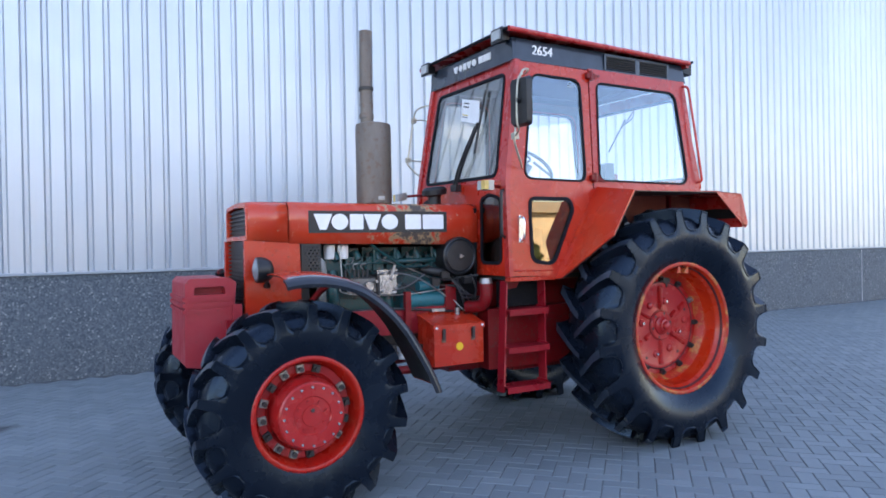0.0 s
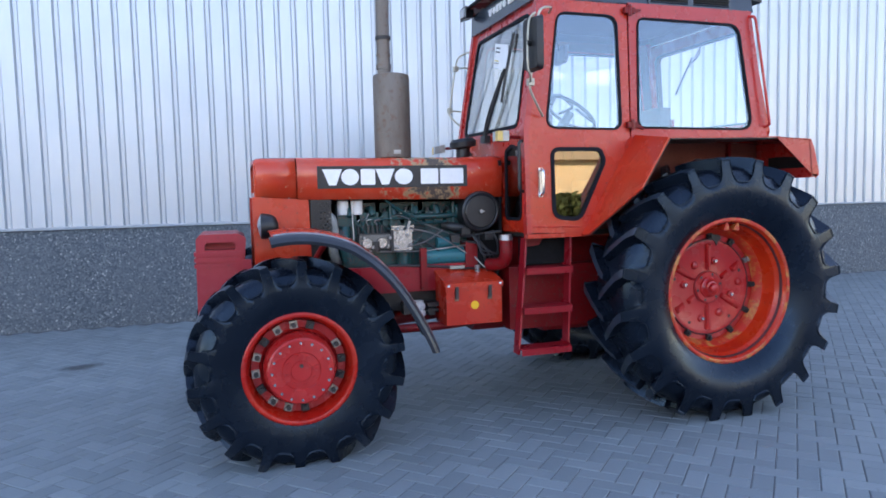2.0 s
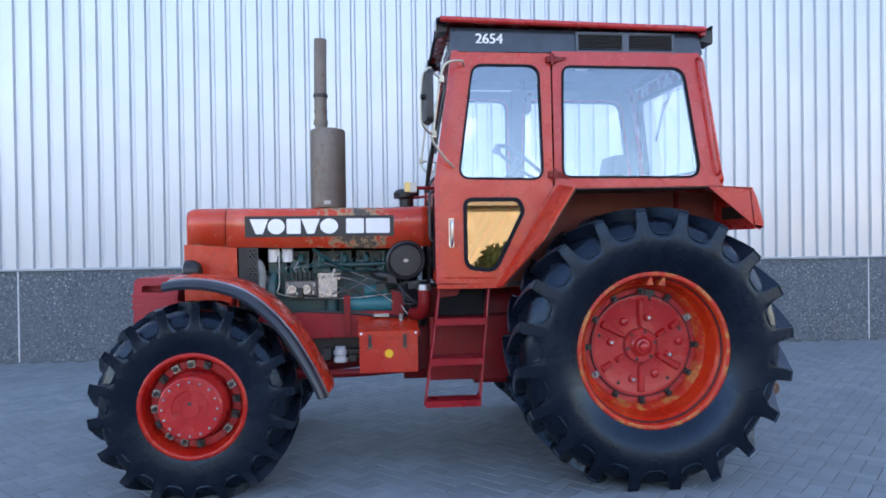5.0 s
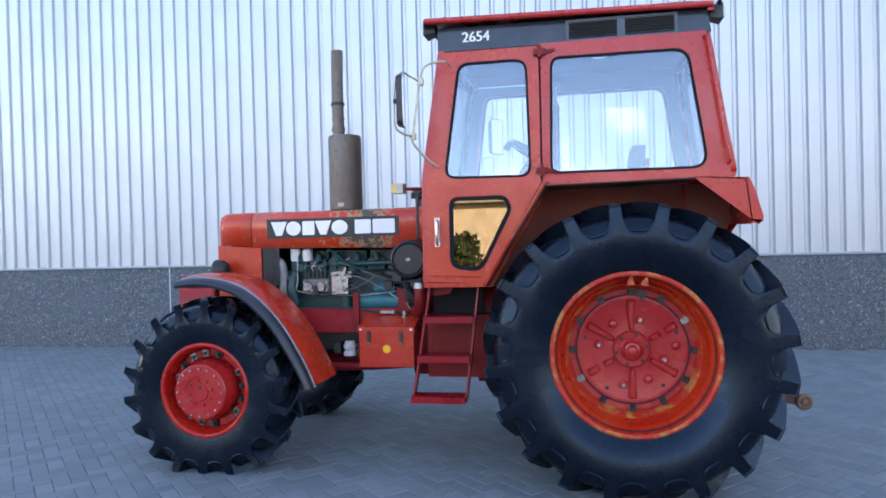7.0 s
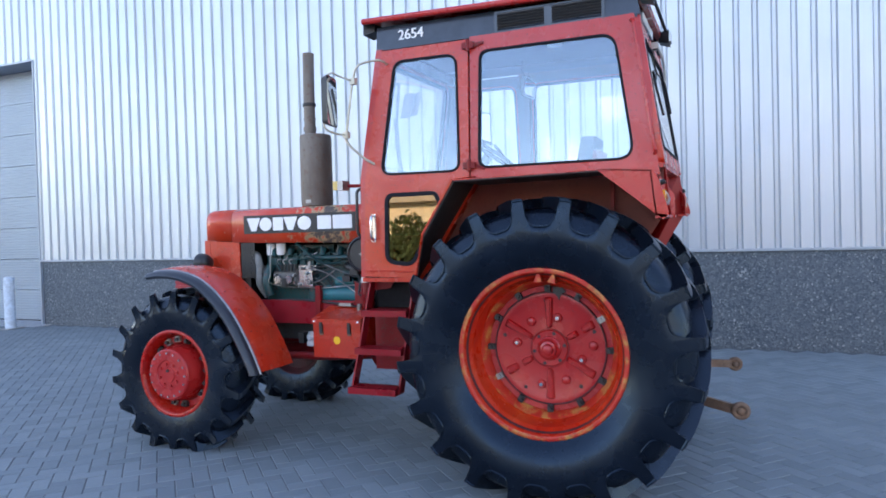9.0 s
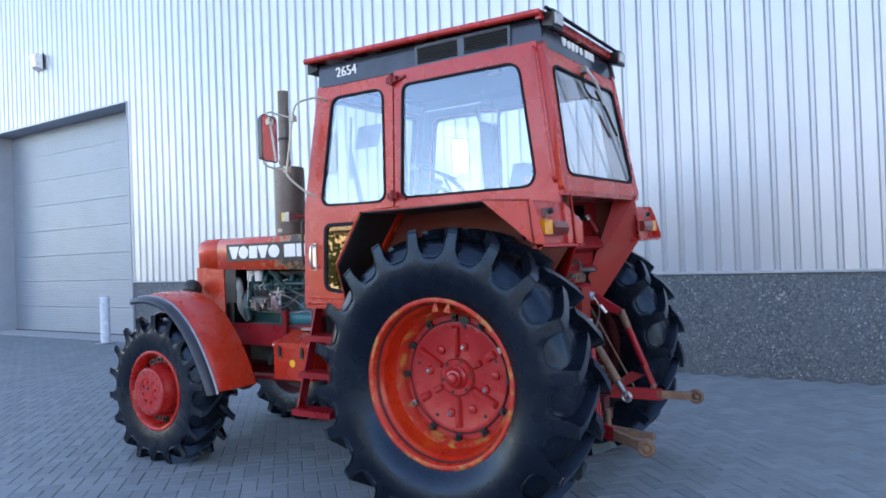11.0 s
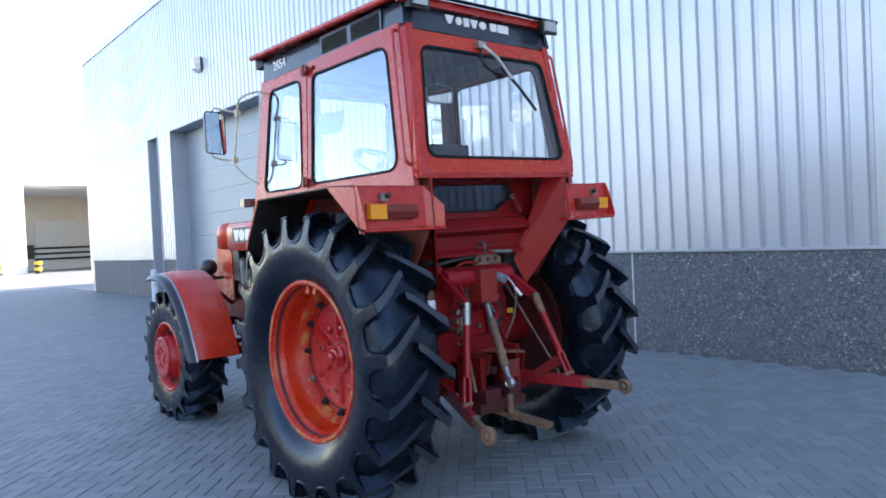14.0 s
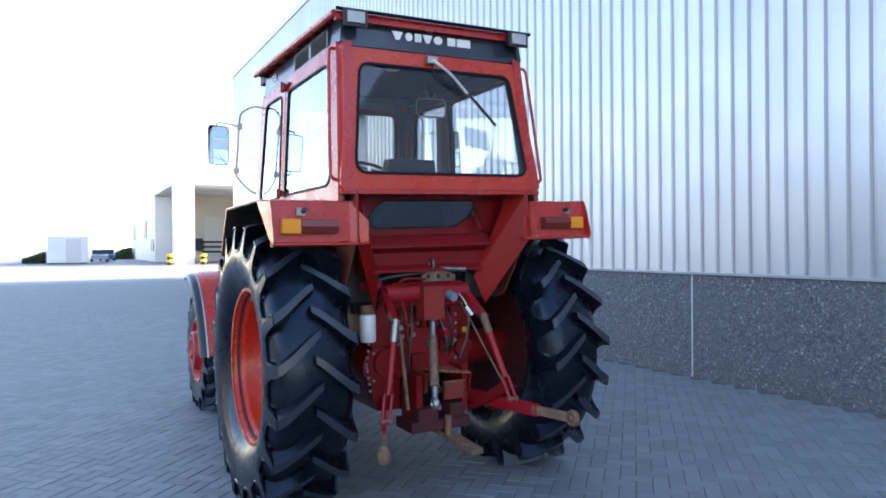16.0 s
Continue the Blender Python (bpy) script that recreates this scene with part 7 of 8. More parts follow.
for _y, _z in ((-0.06, 1.03), (0.05, 1.03), (-0.09, 0.96), (0.02, 0.90)):
    part("cap_nut", cyl(bm_new(), (0.335, _y, _z), (0.372, _y, _z), 0.017, 0.014, 6), STEEL, _lk)
part("cast_lug", box(bm_new(), 0.335, 0.43, -0.055, -0.035, 1.00, 1.10), DEEP, _lk, "", 40, 0.006)
part("cast_lug", box(bm_new(), 0.335, 0.43, 0.020, 0.040, 1.00, 1.10), DEEP, _lk, "", 40, 0.006)
part("cast_rib", box(bm_new(), 0.335, 0.36, 0.10, 0.125, 0.80, 1.05), DEEP, _lk, "", 40, 0.006)
part("shaft_cover", cyl(bm_new(), (0.30, 0.27, 0.86), (0.37, 0.27, 0.86), 0.075, 0.06, 20), DEEP, _lk, "", 40, 0.008)
part("thin_pipe", tube(bm_new(), [(0.43, 0.17, 1.24), (0.50, 0.22, 1.12), (0.46, 0.24, 0.95), (0.40, 0.22, 0.80)], 0.007, 6), STEEL, _lk, "", 60)
part("thin_pipe", tube(bm_new(), [(0.40, -0.13, 1.10), (0.45, -0.14, 1.0), (0.42, -0.15, 0.85), (0.38, -0.14, 0.72)], 0.006, 6), RUSTY, _lk, "", 60)
part("top_bracket", prism(bm_new(), [(-0.06, 1.285), (0.17, 1.285), (0.17, 1.32), (0.10, 1.345), (-0.02, 1.345), (-0.06, 1.32)], "x", 0.40, 0.43), RUSTY, _lk, "rusty bracket with holes", 30, 0.003)
for _y in (-0.02, 0.05, 0.12):
    part("bracket_hole", cyl(bm_new(), (0.4305, _y, 1.315), (0.433, _y, 1.315), 0.014, n=12), BLACK, _lk)
part("ring_eye", lathe(bm_new(), [(0.030 + 0.008 * math.cos(a * math.pi / 3), 0.008 * math.sin(a * math.pi / 3)) for a in range(6)], 18, (0.43, 0.0, 1.385)), LINE, _lk, "steel ring", 60)
part("hydraulic_coupler", cyl(bm_new(), (0.40, 0.02, 1.36), (0.47, 0.22, 1.35), 0.014, n=12), LINE, _lk, "grey quick coupler", 40, 0.003)
part("hydraulic_hose", tube(bm_new(), [(0.36, -0.42, 1.28), (0.42, -0.25, 1.32), (0.42, -0.05, 1.335), (0.41, 0.05, 1.355)], 0.012, 8), HOSE, _lk, "", 60)
part("hydraulic_hose", tube(bm_new(), [(0.34, 0.34, 1.33), (0.40, 0.2, 1.36), (0.40, 0.05, 1.34)], 0.010, 8), HOSE, _lk, "", 60)
part("hydraulic_pipe", tube(bm_new(), [(0.40, -0.23, 1.24), (0.45, -0.20, 1.30), (0.46, -0.10, 1.305), (0.42, -0.03, 1.30)], 0.009, 8), DEEP, _lk, "", 60)
part("feed_pipe", tube(bm_new(), [(0.42, -0.20, 1.20), (0.50, -0.205, 1.08), (0.48, -0.19, 0.95), (0.40, -0.18, 0.80)], 0.008, 8), DEEP, _lk, "", 60)
part("blue_coupler", cyl(bm_new(), (0.44, 0.115, 1.205), (0.50, 0.125, 1.19), 0.034, 0.028, 14), plain("blue_grey_steel", (0.25, 0.33, 0.38), 0.4, 0.5), _lk, "blue-grey coupler", 40, 0.005)
part("white_nipple", cyl(bm_new(), (0.515, 0.20, 1.13), (0.545, 0.225, 1.08), 0.011, n=10), WHITE, _lk, "white nipple", 40)
part("yellow_cap", cyl(bm_new(), (0.40, 0.25, 0.975), (0.43, 0.26, 0.975), 0.018, n=10), plain("yellow_plastic", (0.6, 0.42, 0.03), 0.5), _lk, "yellow cap")
# shaft guard: second plate, ragged edge, casing bolts, pipes and gaps blackened as shade
FLAKED = paint("flaked_guard_paint", (0.26, 0.012, 0.012), (0.33, 0.05, 0.03), 0.5, 0.47, (0.4, 0.25, 0.12))
part("guard_plate", box(bm_new(), 0.53, 0.56, 0.02, 0.155, 0.585, 0.69), FLAKED, _lk, "flaked red guard plate", 30, 0.006)
part("guard_lip", box(bm_new(), 0.555, 0.566, 0.01, 0.165, 0.685, 0.694), RUSTY, _lk, "", 30, 0.002)
part("guard_side", prism(bm_new(), [(0.335, 0.60), (0.54, 0.63), (0.575, 0.755), (0.335, 0.76)], "y", -0.105, -0.095), FLAKED, _lk, "flaked red guard side", 30)
for _k in range(8):
    part("hood_flake", box(bm_new(), 0.545, 0.583, -0.085 + 0.034 * _k, -0.060 + 0.034 * _k, 0.766 - 0.005 * _k, 0.776 - 0.005 * _k + 0.004 * (_k % 3)), RUSTY, _lk, "rusty flake", 20, 0.002)
# black block painted as the shade inside the guard
part("cavity", box(bm_new(), 0.30, 0.338, -0.155, 0.145, 0.50, 0.735), SHADEBLACK, _lk, "black block for the shade behind the shaft guard", 0)
for _k in range(9):
    part("bolt", cyl(bm_new(), (0.335, -0.395 + 0.006 * abs(_k - 4), 0.64 + 0.040 * _k), (0.352, -0.395 + 0.006 * abs(_k - 4), 0.64 + 0.040 * _k), 0.0085, n=6), STEEL, _lk)
for _k, _r in enumerate((0.045, 0.030)):
    part("shaft_collar", cyl(bm_new(), (0.335 + 0.05 * _k, 0.03, 0.63), (0.385 + 0.05 * _k, 0.03, 0.63), _r, n=20), DARKMETAL, _lk, "oily shaft collar", 40, 0.004)
for _y0, _z0, _y1, _z1, _m in ((-0.12, 1.20, -0.15, 0.86, HOSE), (0.12, 1.14, 0.17, 0.82, HOSE), (-0.17, 1.12, -0.13, 0.62, DARKMETAL), (0.08, 1.06, 0.13, 0.80, LINE)):
    part("hydraulic_pipe", tube(bm_new(), [(0.38, _y0, _z0), (0.43, (_y0 * 2 + _y1) / 3, (_z0 * 2 + _z1) / 3), (0.42, (_y0 + _y1 * 2) / 3, (_z0 + _z1 * 2) / 3), (0.36, _y1, _z1)], 0.008, 8), _m, _lk, "", 60)
for _y, _z in ((-0.11, 1.08), (-0.12, 1.04), (-0.125, 0.99), (0.085, 1.12), (0.105, 1.075)):
    part("union_nut", cyl(bm_new(), (0.335, _y, _z), (0.385, _y + 0.01, _z), 0.014, 0.012, 6), CHROME if _z > 1.05 else STEEL, _lk, "bright union nut", 40, 0.002)
_f = holder("hydraulic_filter", tractor, (0.35, -0.385, 0), "white cylindrical hydraulic filter")
_bm = lathe(bm_new(), [(0.0, 0.0), (0.042, 0.0), (0.048, 0.008), (0.048, 0.155), (0.040, 0.165), (0.0, 0.168)], 22, closed=False)
part("cartridge", move(_bm, Matrix.Translation((0, 0, 0.935)) @ Matrix.Rotation(radians(90), 4, "X")), WHITE, _f, "", 40)
part("filter_head", cyl(bm_new(), (0, 0, 1.10), (-0.01, 0, 1.15), 0.045, n=16), RUSTY, _f, "", 40)

_tl = holder("top_link", tractor, (0, 0, 0), "rusty adjustable top link with bright end eyes")
_u, _v = Vector((0.455, -0.006, 1.066)), Vector((0.780, -0.166, 0.628))
_q = lambda t: _u + (_v - _u) * t
part("link_tube", cyl(bm_new(), _q(0.24), _q(0.82), 0.026, n=14), RUSTY, _tl, "", 40, 0.004)
part("link_rod", cyl(bm_new(), _q(0.0), _q(0.25), 0.019, n=10), STEEL, _tl)
part("link_rod", cyl(bm_new(), _q(0.80), _q(1.0), 0.017, n=10), STEEL, _tl, "pale worn rod end")
for _t in (0.0, 1.0):
    _c = _q(_t)
    part("link_eye", lathe(bm_new(), [(0.024 + 0.011 * math.cos(a * math.pi / 4), 0.017 * math.sin(a * math.pi / 4)) for a in range(8)], 18, tuple(_c)), STEEL, _tl, "steel ball eye", 60)

for _sg in (1, -1):
    ya = -0.29 if _sg > 0 else 0.25
    _al = holder("lift_arm", tractor, (0, 0, 0), "red lift arm with its lifting rod")
    _tip = Vector((0.63, -0.335, 1.075)) if _sg > 0 else Vector((0.64, 0.245, 1.08))
    _bm = hexa(bm_new(), [(0.36, ya - 0.022, 1.18), (0.36, ya + 0.022, 1.18), (0.36, ya + 0.022, 1.27), (0.36, ya - 0.022, 1.27)], [(_tip.x, _tip.y - 0.016, _tip.z - 0.025), (_tip.x, _tip.y + 0.016, _tip.z - 0.025), (_tip.x, _tip.y + 0.016, _tip.z + 0.025), (_tip.x, _tip.y - 0.016, _tip.z + 0.025)])
    part("arm_bar", _bm, MIDRED, _al, "", 40, 0.008)
    _end = Vector((0.700, -0.430, 0.545)) if _sg > 0 else Vector((0.800, 0.345, 0.600))
    _q = lambda t: _tip + (_end - _tip) * t
    part("rod_yoke", cyl(bm_new(), _q(-0.03), _q(0.20), 0.024, n=10), STEEL if _sg > 0 else RUSTY, _al, "bare steel yoke", 40, 0.003)
    part("rod_tube", cyl(bm_new(), _q(0.18), _q(0.74), 0.021, n=14), MIDRED, _al, "", 40)
    for _o in (-0.022, 0.022):
        part("fork_plate", cyl(bm_new(), _q(0.72) + Vector((0, _o, 0)), _q(1.04) + Vector((0, _o, 0)), 0.011, n=8), MIDRED, _al)
    part("pin", cyl(bm_new(), _tip + Vector((0, -0.034, 0)), _tip + Vector((0, 0.034, 0)), 0.012, n=10), DARKMETAL, _al)
    part("pin", cyl(bm_new(), _end + Vector((0, -0.036, 0)), _end + Vector((0, 0.036, 0)), 0.012, n=10), RUSTY, _al)
    # lower link
    _ll = holder("lower_link", tractor, (0, 0, 0), "red lower link bar with a rusty ball end")
    _root = Vector((0.25, -0.24 * _sg, 0.56))
    _ball = Vector((1.0, -0.575, 0.462)) if _sg > 0 else Vector((1.0, 0.63, 0.492))
    _q = lambda t: _root + (_ball - _root) * t
    for _nm, _t0, _t1, _m, _h in (("link_bar", 0.0, 0.74, MIDRED, 0.038), ("link_end", 0.70, 0.97, RUSTY, 0.026)):
        _a, _c = _q(_t0), _q(_t1)
        _bm = hexa(bm_new(), [_a + Vector((0, dy, dz)) for dy, dz in ((-0.014, -_h), (0.014, -_h), (0.014, _h), (-0.014, _h))], [_c + Vector((0, dy, dz)) for dy, dz in ((-0.014, -_h), (0.014, -_h), (0.014, _h), (-0.014, _h))])
        part(_nm, _bm, _m, _ll, "", 40, 0.005)
    part("ball_eye", lathe(bm_new(), [(0.034 + 0.016 * math.cos(a * math.pi / 4), 0.022 * math.sin(a * math.pi / 4)) for a in range(8)], 20, tuple(_ball)), RUSTY, _ll, "rusty ball eye", 60)
    part("ball", lathe(bm_new(), [(0.0, -0.026), (0.014, -0.026), (0.026, -0.012), (0.028, 0.0), (0.026, 0.012), (0.014, 0.026), (0.0, 0.026)], 16, tuple(_ball), False), RUSTY, _ll, "", 60)
    if _sg < 0:
        _c = _q(0.42)
        part("stabiliser", hexa(bm_new(), [_q(0.18) + Vector((0, -0.05, -0.07)), _q(0.26) + Vector((0, -0.05, -0.07)), _q(0.26) + Vector((0, -0.03, -0.07)), _q(0.18) + Vector((0, -0.03, -0.07))], [_q(0.52) + Vector((0, -0.05, 0.15)), _q(0.62) + Vector((0, -0.05, 0.13)), _q(0.62) + Vector((0, -0.03, 0.13)), _q(0.52) + Vector((0, -0.03, 0.15))]), DEEP, _ll, "", 40, 0.006)
        part("chain_rod", cyl(bm_new(), (0.42, 0.22, 1.15), _q(0.55), 0.007, n=8), RUSTY, _ll)
    else:
        part("chain_rod", cyl(bm_new(), (0.45, -0.22, 0.98), (0.55, -0.22, 0.55), 0.012, n=8), RUSTY, _ll)
_db = holder("drawbar", tractor, (0, 0, 0), "rusty flat drawbar under the linkage")
part("bar", hexa(bm_new(), [(0.20, -0.03, 0.40), (0.20, 0.04, 0.40), (0.20, 0.04, 0.435), (0.20, -0.03, 0.435)], [(0.87, 0.02, 0.335), (0.87, 0.09, 0.335), (0.87, 0.09, 0.365), (0.87, 0.02, 0.365)]), RUSTY, _db, "", 30, 0.006)
part("hitch_pin", cyl(bm_new(), (0.60, 0.02, 0.35), (0.60, 0.02, 0.50), 0.02, n=12), RUSTY, _db, "", 40)
part("pull_knob", tube(bm_new(), [(0.37, 0.34, 1.70), (0.40, 0.345, 1.66), (0.44, 0.35, 1.58)], 0.016, 10), DEEP, tractor, "red lever with steel collar", 60)
part("lever_collar", cyl(bm_new(), (0.375, 0.34, 1.695), (0.392, 0.344, 1.668), 0.026, n=14), CHROME, tractor, "bright steel collar", 40)

# the cab stands a little askew on its mounts: the far side sits higher and further back
def settle(ob, base):
    at = base + ob.location if ob is not tractor else base
    if ob.type == "MESH" and not ob.name.startswith(("tyre", "tread_lug")):
        for v in ob.data.vertices:
            x, y, z = v.co + at
            k = min(1.0, max(0.0, (z - 1.25) / 0.25)) * min(1.0, max(0.0, (x + 1.45) / 0.15)) * max(0.0, y + 0.64)
            v.co += Vector((0.018, -0.010 * max(0.0, z - 1.9), 0.026)) * k
    for child in ob.children:
        if "wheel" not in child.name or "steering" in child.name:
            settle(child, at)


settle(tractor, Vector((0, 0, 0)))

# ---- far surroundings ----
WHITEWALL = plain("white_render", (0.72, 0.72, 0.70), 0.7, 0, 0.05, 0.6)
TAN = plain("dock_wall", (0.50, 0.46, 0.38), 0.7, 0, 0.08, 0.8)
_fb = thing("loading_hall", "white loading hall with an open corner canopy", "building", (0, 0, 0))
part("corner_column", box(bm_new(), -64.0, -62.0, 6.8, 8.5, 0, 7.5), WHITEWALL, _fb, "", 0)
part("canopy", box(bm_new(), -80, -62.0, 6.8, 40, 7.5, 10.2), WHITEWALL, _fb, "", 0)
part("back_wall", box(bm_new(), -80, -75, 8.5, 40, 0, 7.5), TAN, _fb, "shaded tan back wall", 0)
part("west_block", box(bm_new(), -112, -78, 6.8, 40, 0, 7.4), WHITEWALL, _fb, "", 0)
part("east_wall", box(bm_new(), -63.0, -62.0, 13.6, 40, 0, 7.5), WHITEWALL, _fb, "", 0)
part("dock_door", box(bm_new(), -75.0, -74.9, 11.6, 16.5, 0, 5.0), plain("dock_door_grey", (0.5, 0.5, 0.48), 0.5), _fb, "pale dock door", 0)
for _i in range(3):
    part("rail", box(bm_new(), -74.88, -74.8, 11.4, 17.0, 1.0 + _i * 0.55, 1.22 + _i * 0.55), BLACK, _fb, "dark guard rail", 0)
for _y, _x in ((10.4, -74.9),):
    part("window", box(bm_new(), _x - 0.05, _x + 0.05, _y, _y + 1.0, 1.2, 2.6), BLACK, _fb, "dark window", 0)
for _x in (-106, -90):
    part("window", box(bm_new(), _x, _x + 3.0, 6.74, 6.82, 2.8, 5.0), BLACK, _fb, "dark window strip", 0)
part("window", box(bm_new(), -82, -79.5, 6.74, 6.82, 1.2, 2.6), BLACK, _fb, "dark window", 0)
for _y in (6.3, 9.2):
    _bl = thing("guard_post", "yellow and black striped guard post by the canopy", "bollard", (-61.6, _y, 0), "guard posts")
    for _k in range(4):
        part("stripe", cyl(bm_new(), (0, 0, _k * 0.25), (0, 0, _k * 0.25 + 0.25), 0.30, n=14), plain("post_yellow", (0.75, 0.5, 0.02), 0.5) if _k % 2 else BLACK, _bl, "", 40)
_ct = thing("storage_container", "white box container standing on the far yard", "container", (-78, -1.8, 0))
part("container_body", box(bm_new(), -2, 2, -1.9, 1.9, 0.1, 2.9), WHITEWALL, _ct, "", 0, 0.03)
part("container_door", box(bm_new(), 2.0, 2.05, -0.2, 1.2, 0.2, 2.6), plain("container_grey", (0.55, 0.56, 0.57), 0.5), _ct, "grey door", 0)
part("container_foot", box(bm_new(), -1.9, 1.9, -1.8, 1.8, 0, 0.1), BLACK, _ct, "", 0)


def far_car(x, y, col, label):
    ob = thing("parked_car", label, "car", (x, y, 0), "far parked cars")
    m = plain("car_paint", col, 0.25, 0.2, 0.05)
    part("car_body", prism(bm_new(), [(-2.1, 0.35), (2.1, 0.35), (2.15, 0.75), (1.3, 0.92), (-2.0, 0.95), (-2.15, 0.7)], "y", -0.85, 0.85), m, ob, "", 30, 0.06)
    part("car_cabin", prism(bm_new(), [(-1.6, 0.92), (1.1, 0.90), (0.5, 1.42), (-1.1, 1.44)], "y", -0.74, 0.74), BLACK, ob, "dark glazed cabin", 30, 0.06)
    for wx in (-1.35, 1.3):
        for wy in (-0.78, 0.78):
            part("wheel", cyl(bm_new(), (wx, wy - 0.1, 0.32), (wx, wy + 0.1, 0.32), 0.32, n=18), TYRE, ob)
    return ob


far_car(-84, 1.4, (0.45, 0.50, 0.56), "pale silver car parked far off")
far_car(-92, 2.6, (0.06, 0.12, 0.25), "dark blue car parked far off")


def leaf_clumps(n, size, seed, lo, hi, green):
    """Many small leaves in a loose hedge; joined, nobody could count them."""
    rng = random.Random(seed)
    vs, fs = [], []
    for _i in range(n):
        c = Vector([rng.uniform(a, b) for a, b in zip(lo, hi)])
        c.z = lo[2] + (hi[2] - lo[2]) * rng.random() ** 1.4 * (0.7 + 0.3 * math.sin(c.y * 1.3))
        u = Vector((rng.gauss(0, 1), rng.gauss(0, 1), rng.gauss(0, 1))).normalized() * size
        w = u.orthogonal().normalized() * size * 0.7
        k = len(vs)
        vs += [c - u, c + w, c + u, c - w]
        fs.append((k, k + 1, k + 2, k + 3))
    me = bpy.data.meshes.new("hedge_leaves")
    me.from_pydata(vs, [], fs)
    me.materials.append(green)
    return me


LEAF = plain("hedge_green", (0.05, 0.08, 0.035), 0.7, 0, 0.4, 2)
tagged(new("hedge", leaf_clumps(5000, 0.16, 3, (-108, 3.0, 0.0), (-104, 6.5, 1.6), LEAF)), "low dark green hedge on the far yard", "hedge", "", "stuff")
tagged(new("hedge", leaf_clumps(5000, 0.18, 4, (-84, -6.0, 0.0), (-80, -4.0, 1.2), LEAF)), "low brown-green bush beside the container", "hedge", "", "stuff")

# sunlit hall on the other side of the yard, seen in the cab's panes
_op = thing("opposite_hall", "low tan brick hall across the yard, seen mirrored in the panes", "building", (0, 0, 0))
part("hall_wall", box(bm_new(), -60, 90, -76, -62, 0, 10.6), plain("tan_brick", (0.42, 0.37, 0.29), 0.8, 0, 0.2, 1.2), _op, "", 0)
part("hall_roof", prism(bm_new(), [(-77, 10.6), (-61, 10.6), (-69, 13.2)], "x", -61, 91), plain("tan_roof", (0.34, 0.30, 0.24), 0.8, 0, 0.2, 1.5), _op, "", 0)


def yard_tree(x, y, high, seed):
    """Broad tree: tapered trunk, limbs, and a crown of many leaves in uneven lobes."""
    rng = random.Random(seed)
    ob = thing("tree", "leafy dark green tree on the far side of the yard", "tree", (x, y, 0), "trees across the yard")
    part("trunk", tube(bm_new(), [(0, 0, -0.1), (0.1, 0.05, high * 0.25), (rng.uniform(-0.3, 0.3), 0.2, high * 0.6)], 0.22, 10), BARK, ob)
    lobes = [Vector((rng.uniform(-0.32, 0.32) * high, rng.uniform(-0.2, 0.2) * high, rng.uniform(0.34, 0.82) * high)) for _ in range(9)]
    for c in lobes[:5]:
        part("limb", tube(bm_new(), [(0.05, 0.05, high * 0.28), (c.x * 0.5, c.y * 0.5, c.z * 0.75), tuple(c)], 0.07, 6), BARK, ob)
    vs, fs = [], []
    for c in lobes:
        size = rng.uniform(0.15, 0.23) * high
        for _ in range(230):
            p = c + Vector((rng.gauss(0, 1), rng.gauss(0, 1), rng.gauss(0, 0.8))).normalized() * size * rng.uniform(0.55, 1.05)
            u = Vector((rng.gauss(0, 1), rng.gauss(0, 1), rng.gauss(0, 1))).normalized() * 0.26
            w = u.orthogonal().normalized() * 0.20
            k = len(vs)
            vs += [p - u, p + w, p + u, p - w]
            fs.append((k, k + 1, k + 2, k + 3))
    me = bpy.data.meshes.new("crown")
    me.from_pydata(vs, [], fs)
    me.materials.append(LEAF)
    cr = new("crown", me)
    cr.parent = ob


BARK = plain("tree_bark", (0.09, 0.07, 0.055), 0.9, 0, 0.3, 6)
for _i in range(13):
    _rn = random.Random(40 + _i)
    yard_tree(-12 - _i * 5.6 + _rn.uniform(-1.5, 1.5), -46 + _i * 1.1 + _rn.uniform(-2, 2), _rn.uniform(5.8, 7.8) + (1.0 if _i < 4 else 0), 70 + _i)
for _i in range(11):
    _rn = random.Random(90 + _i)
    yard_tree(-7 + _i * 3.9 + _rn.uniform(-1, 1), -47 + _rn.uniform(-2, 2), _rn.uniform(5.4, 7.4), 120 + _i)


# ---- paving bricks, laid in herringbone across the yard ----
def herringbone():
    """Corners, turn and centre of each brick: unit cells turned by 45 degrees against the hall."""
    u = 0.1005
    c45 = math.sqrt(0.5)
    n = 420
    out = []
    for a in range(-n, n):
        for b in range(-n, n):
            d = (a - b) % 4
            if d == 0:
                p, q, w, h = a * u, b * u, 2 * u, u
            elif d == 3:
                p, q, w, h = a * u, b * u, u, 2 * u
            else:
                continue
            cx, cy = p + w / 2, q + h / 2
            x, y = (cx - cy) * c45, (cx + cy) * c45
            if -29.9 < x < 14.9 and -6.1 < y < 4.18:
                out.append((x, y, d == 0))
    return out


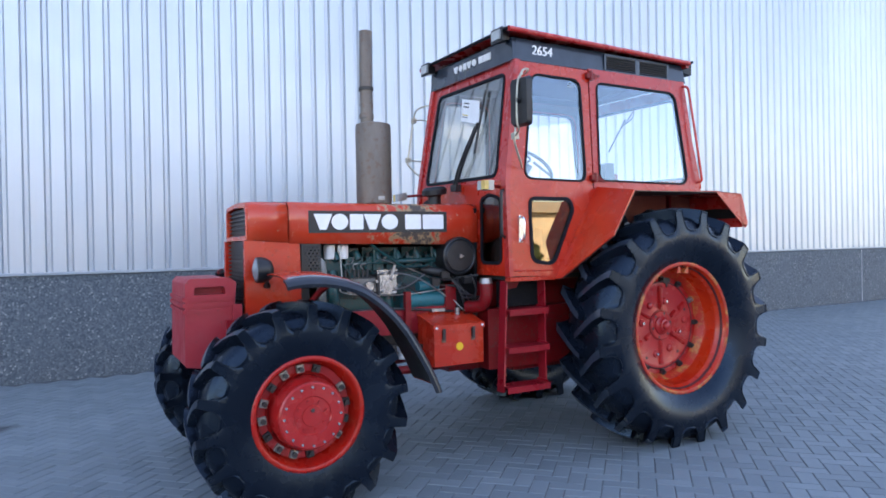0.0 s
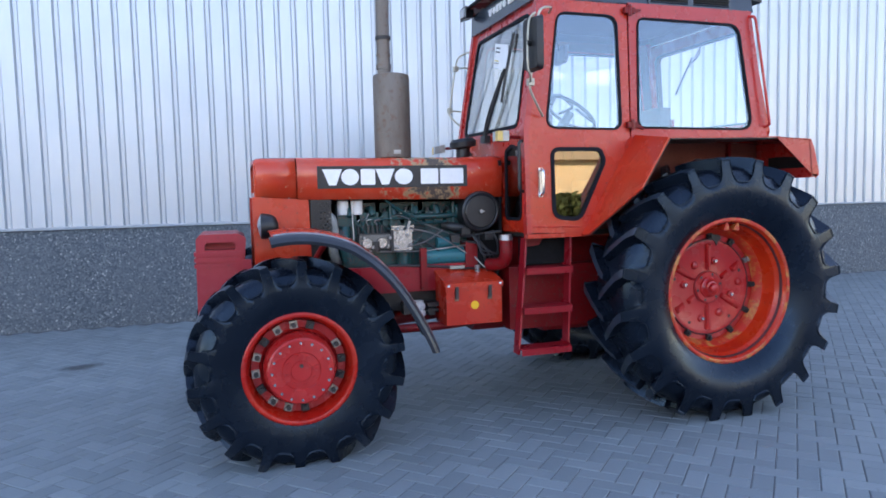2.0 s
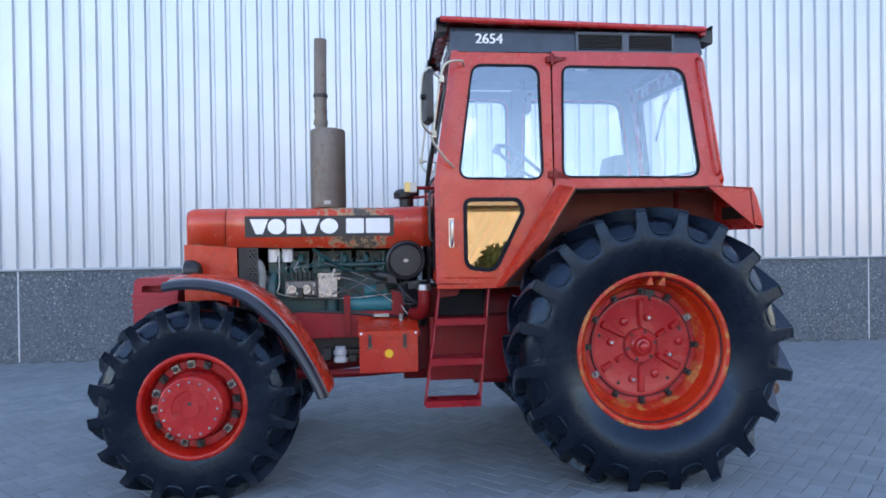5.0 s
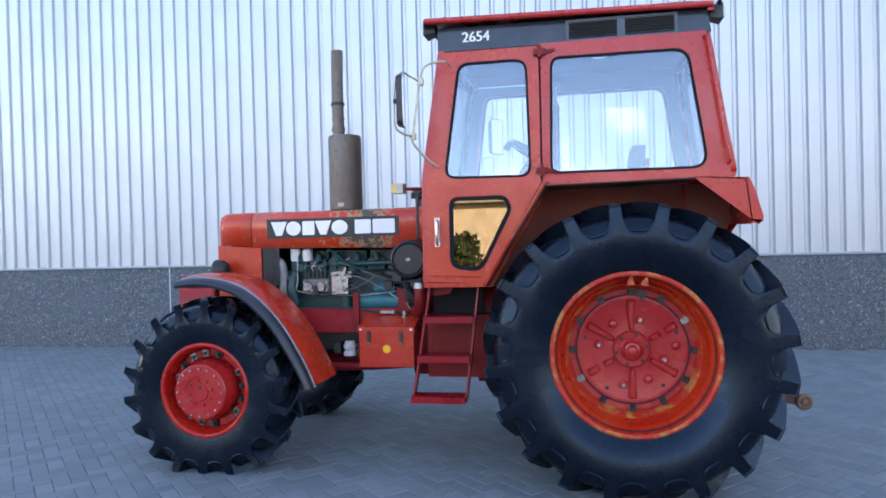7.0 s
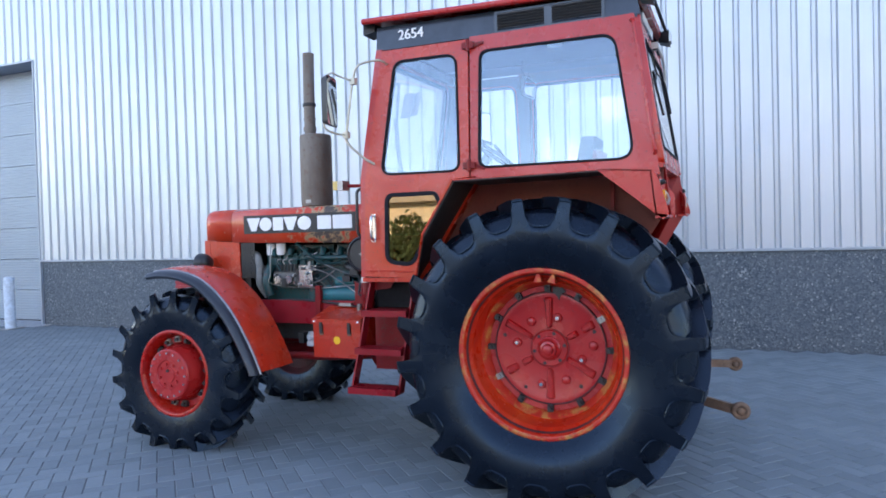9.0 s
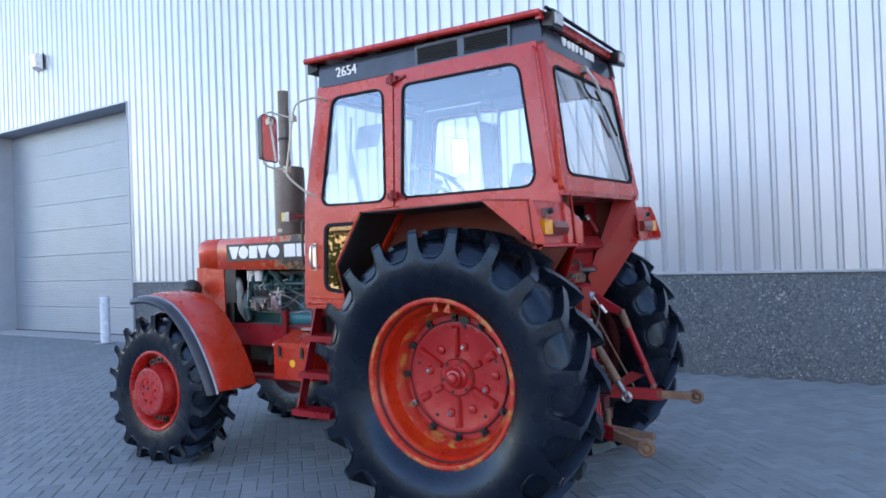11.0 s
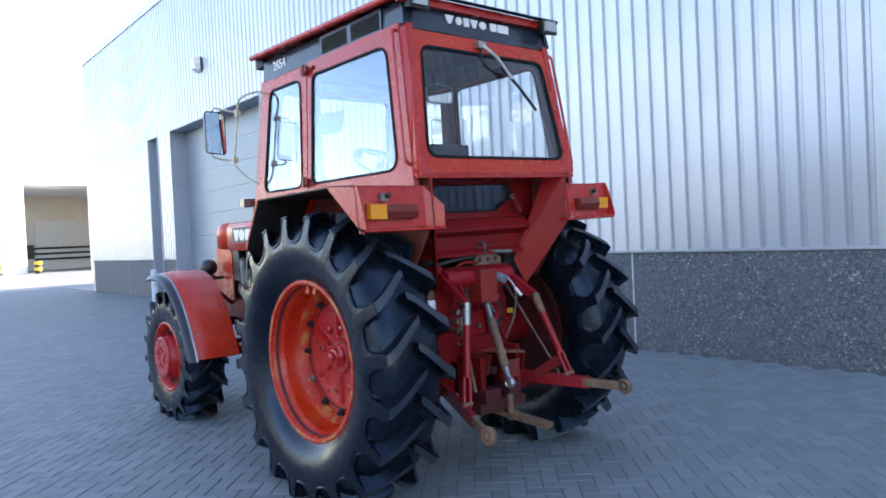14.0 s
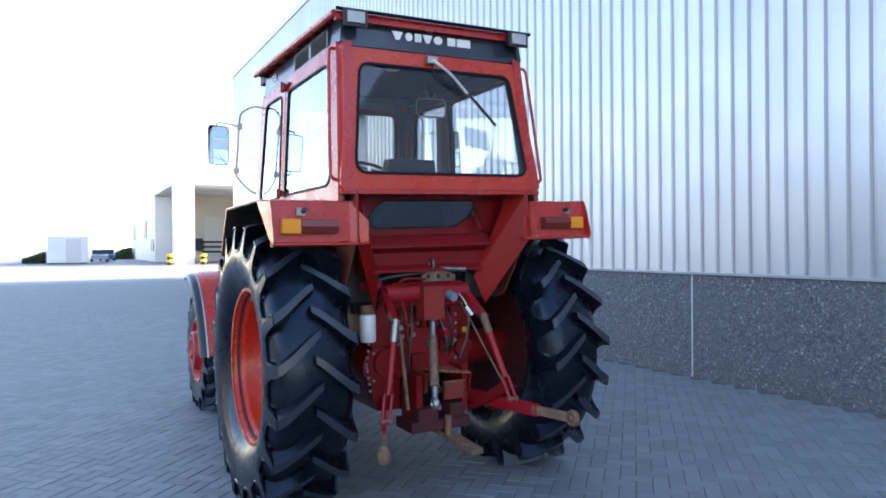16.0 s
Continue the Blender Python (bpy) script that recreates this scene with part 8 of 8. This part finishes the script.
_bricks = herringbone()
_rng = random.Random(7)
_near = [b for b in _bricks if -0.9 < b[0] < 1.5 and -3.1 < b[1] < -1.15][:300]
_keep = set(_near)
_l, _w, _g = 0.201 / 2 - 0.0025, 0.1005 / 2 - 0.0025, 0.004
_verts, _faces = [], []
_tops = [(-_l, -_w), (_l, -_w), (_l, _w), (-_l, _w)]


def brick_points(x, y, flat, rng):
    ang = radians(45 if flat else 135) + rng.uniform(-0.006, 0.006)
    ca, sa = math.cos(ang), math.sin(ang)
    dz, tx, ty = rng.uniform(-0.0012, 0.0010), rng.uniform(-0.008, 0.008), rng.uniform(-0.008, 0.008)
    pts = []
    for k, (zz, ins) in enumerate(((-0.03, 0.0), (-0.0035, 0.0), (0.0, _g))):
        for px, py in _tops:
            qx, qy = px - math.copysign(ins, px), py - math.copysign(ins, py)
            pts.append((x + qx * ca - qy * sa, y + qx * sa + qy * ca, zz + dz + qx * tx + qy * ty))
    return pts


_quads = [(0, 1, 5, 4), (1, 2, 6, 5), (2, 3, 7, 6), (3, 0, 4, 7), (4, 5, 9, 8), (5, 6, 10, 9), (6, 7, 11, 10), (7, 4, 8, 11), (8, 9, 10, 11)]
for _b in _bricks:
    if _b in _keep:
        continue
    _k = len(_verts)
    _verts += brick_points(*_b, _rng)
    _faces += [tuple(_k + i for i in q) for q in _quads]
pavement = tagged(new("pavement"), "blue-grey concrete paving bricks laid in herringbone", "paving", "", "structure")
_me = bpy.data.meshes.new("paving_bricks")
_me.from_pydata(_verts, [], _faces)
_me.materials.append(PAVER_JOINED)
_ob = new("paving_bricks", _me)
_ob.parent = pavement
_ob["kind"] = "stuff"
_me = bpy.data.meshes.new("paving_brick")
_me.from_pydata(brick_points(0, 0, True, random.Random(1)), [], _quads)
_me.materials.append(PAVER)
for _x, _y, _flat in _near:
    _ob = new("paving_brick", _me)
    _ob.parent = pavement
    _ob.location = (_x, _y, _rng.uniform(-0.001, 0.001))
    _ob.rotation_euler = (0, 0, radians(0 if _flat else 90))
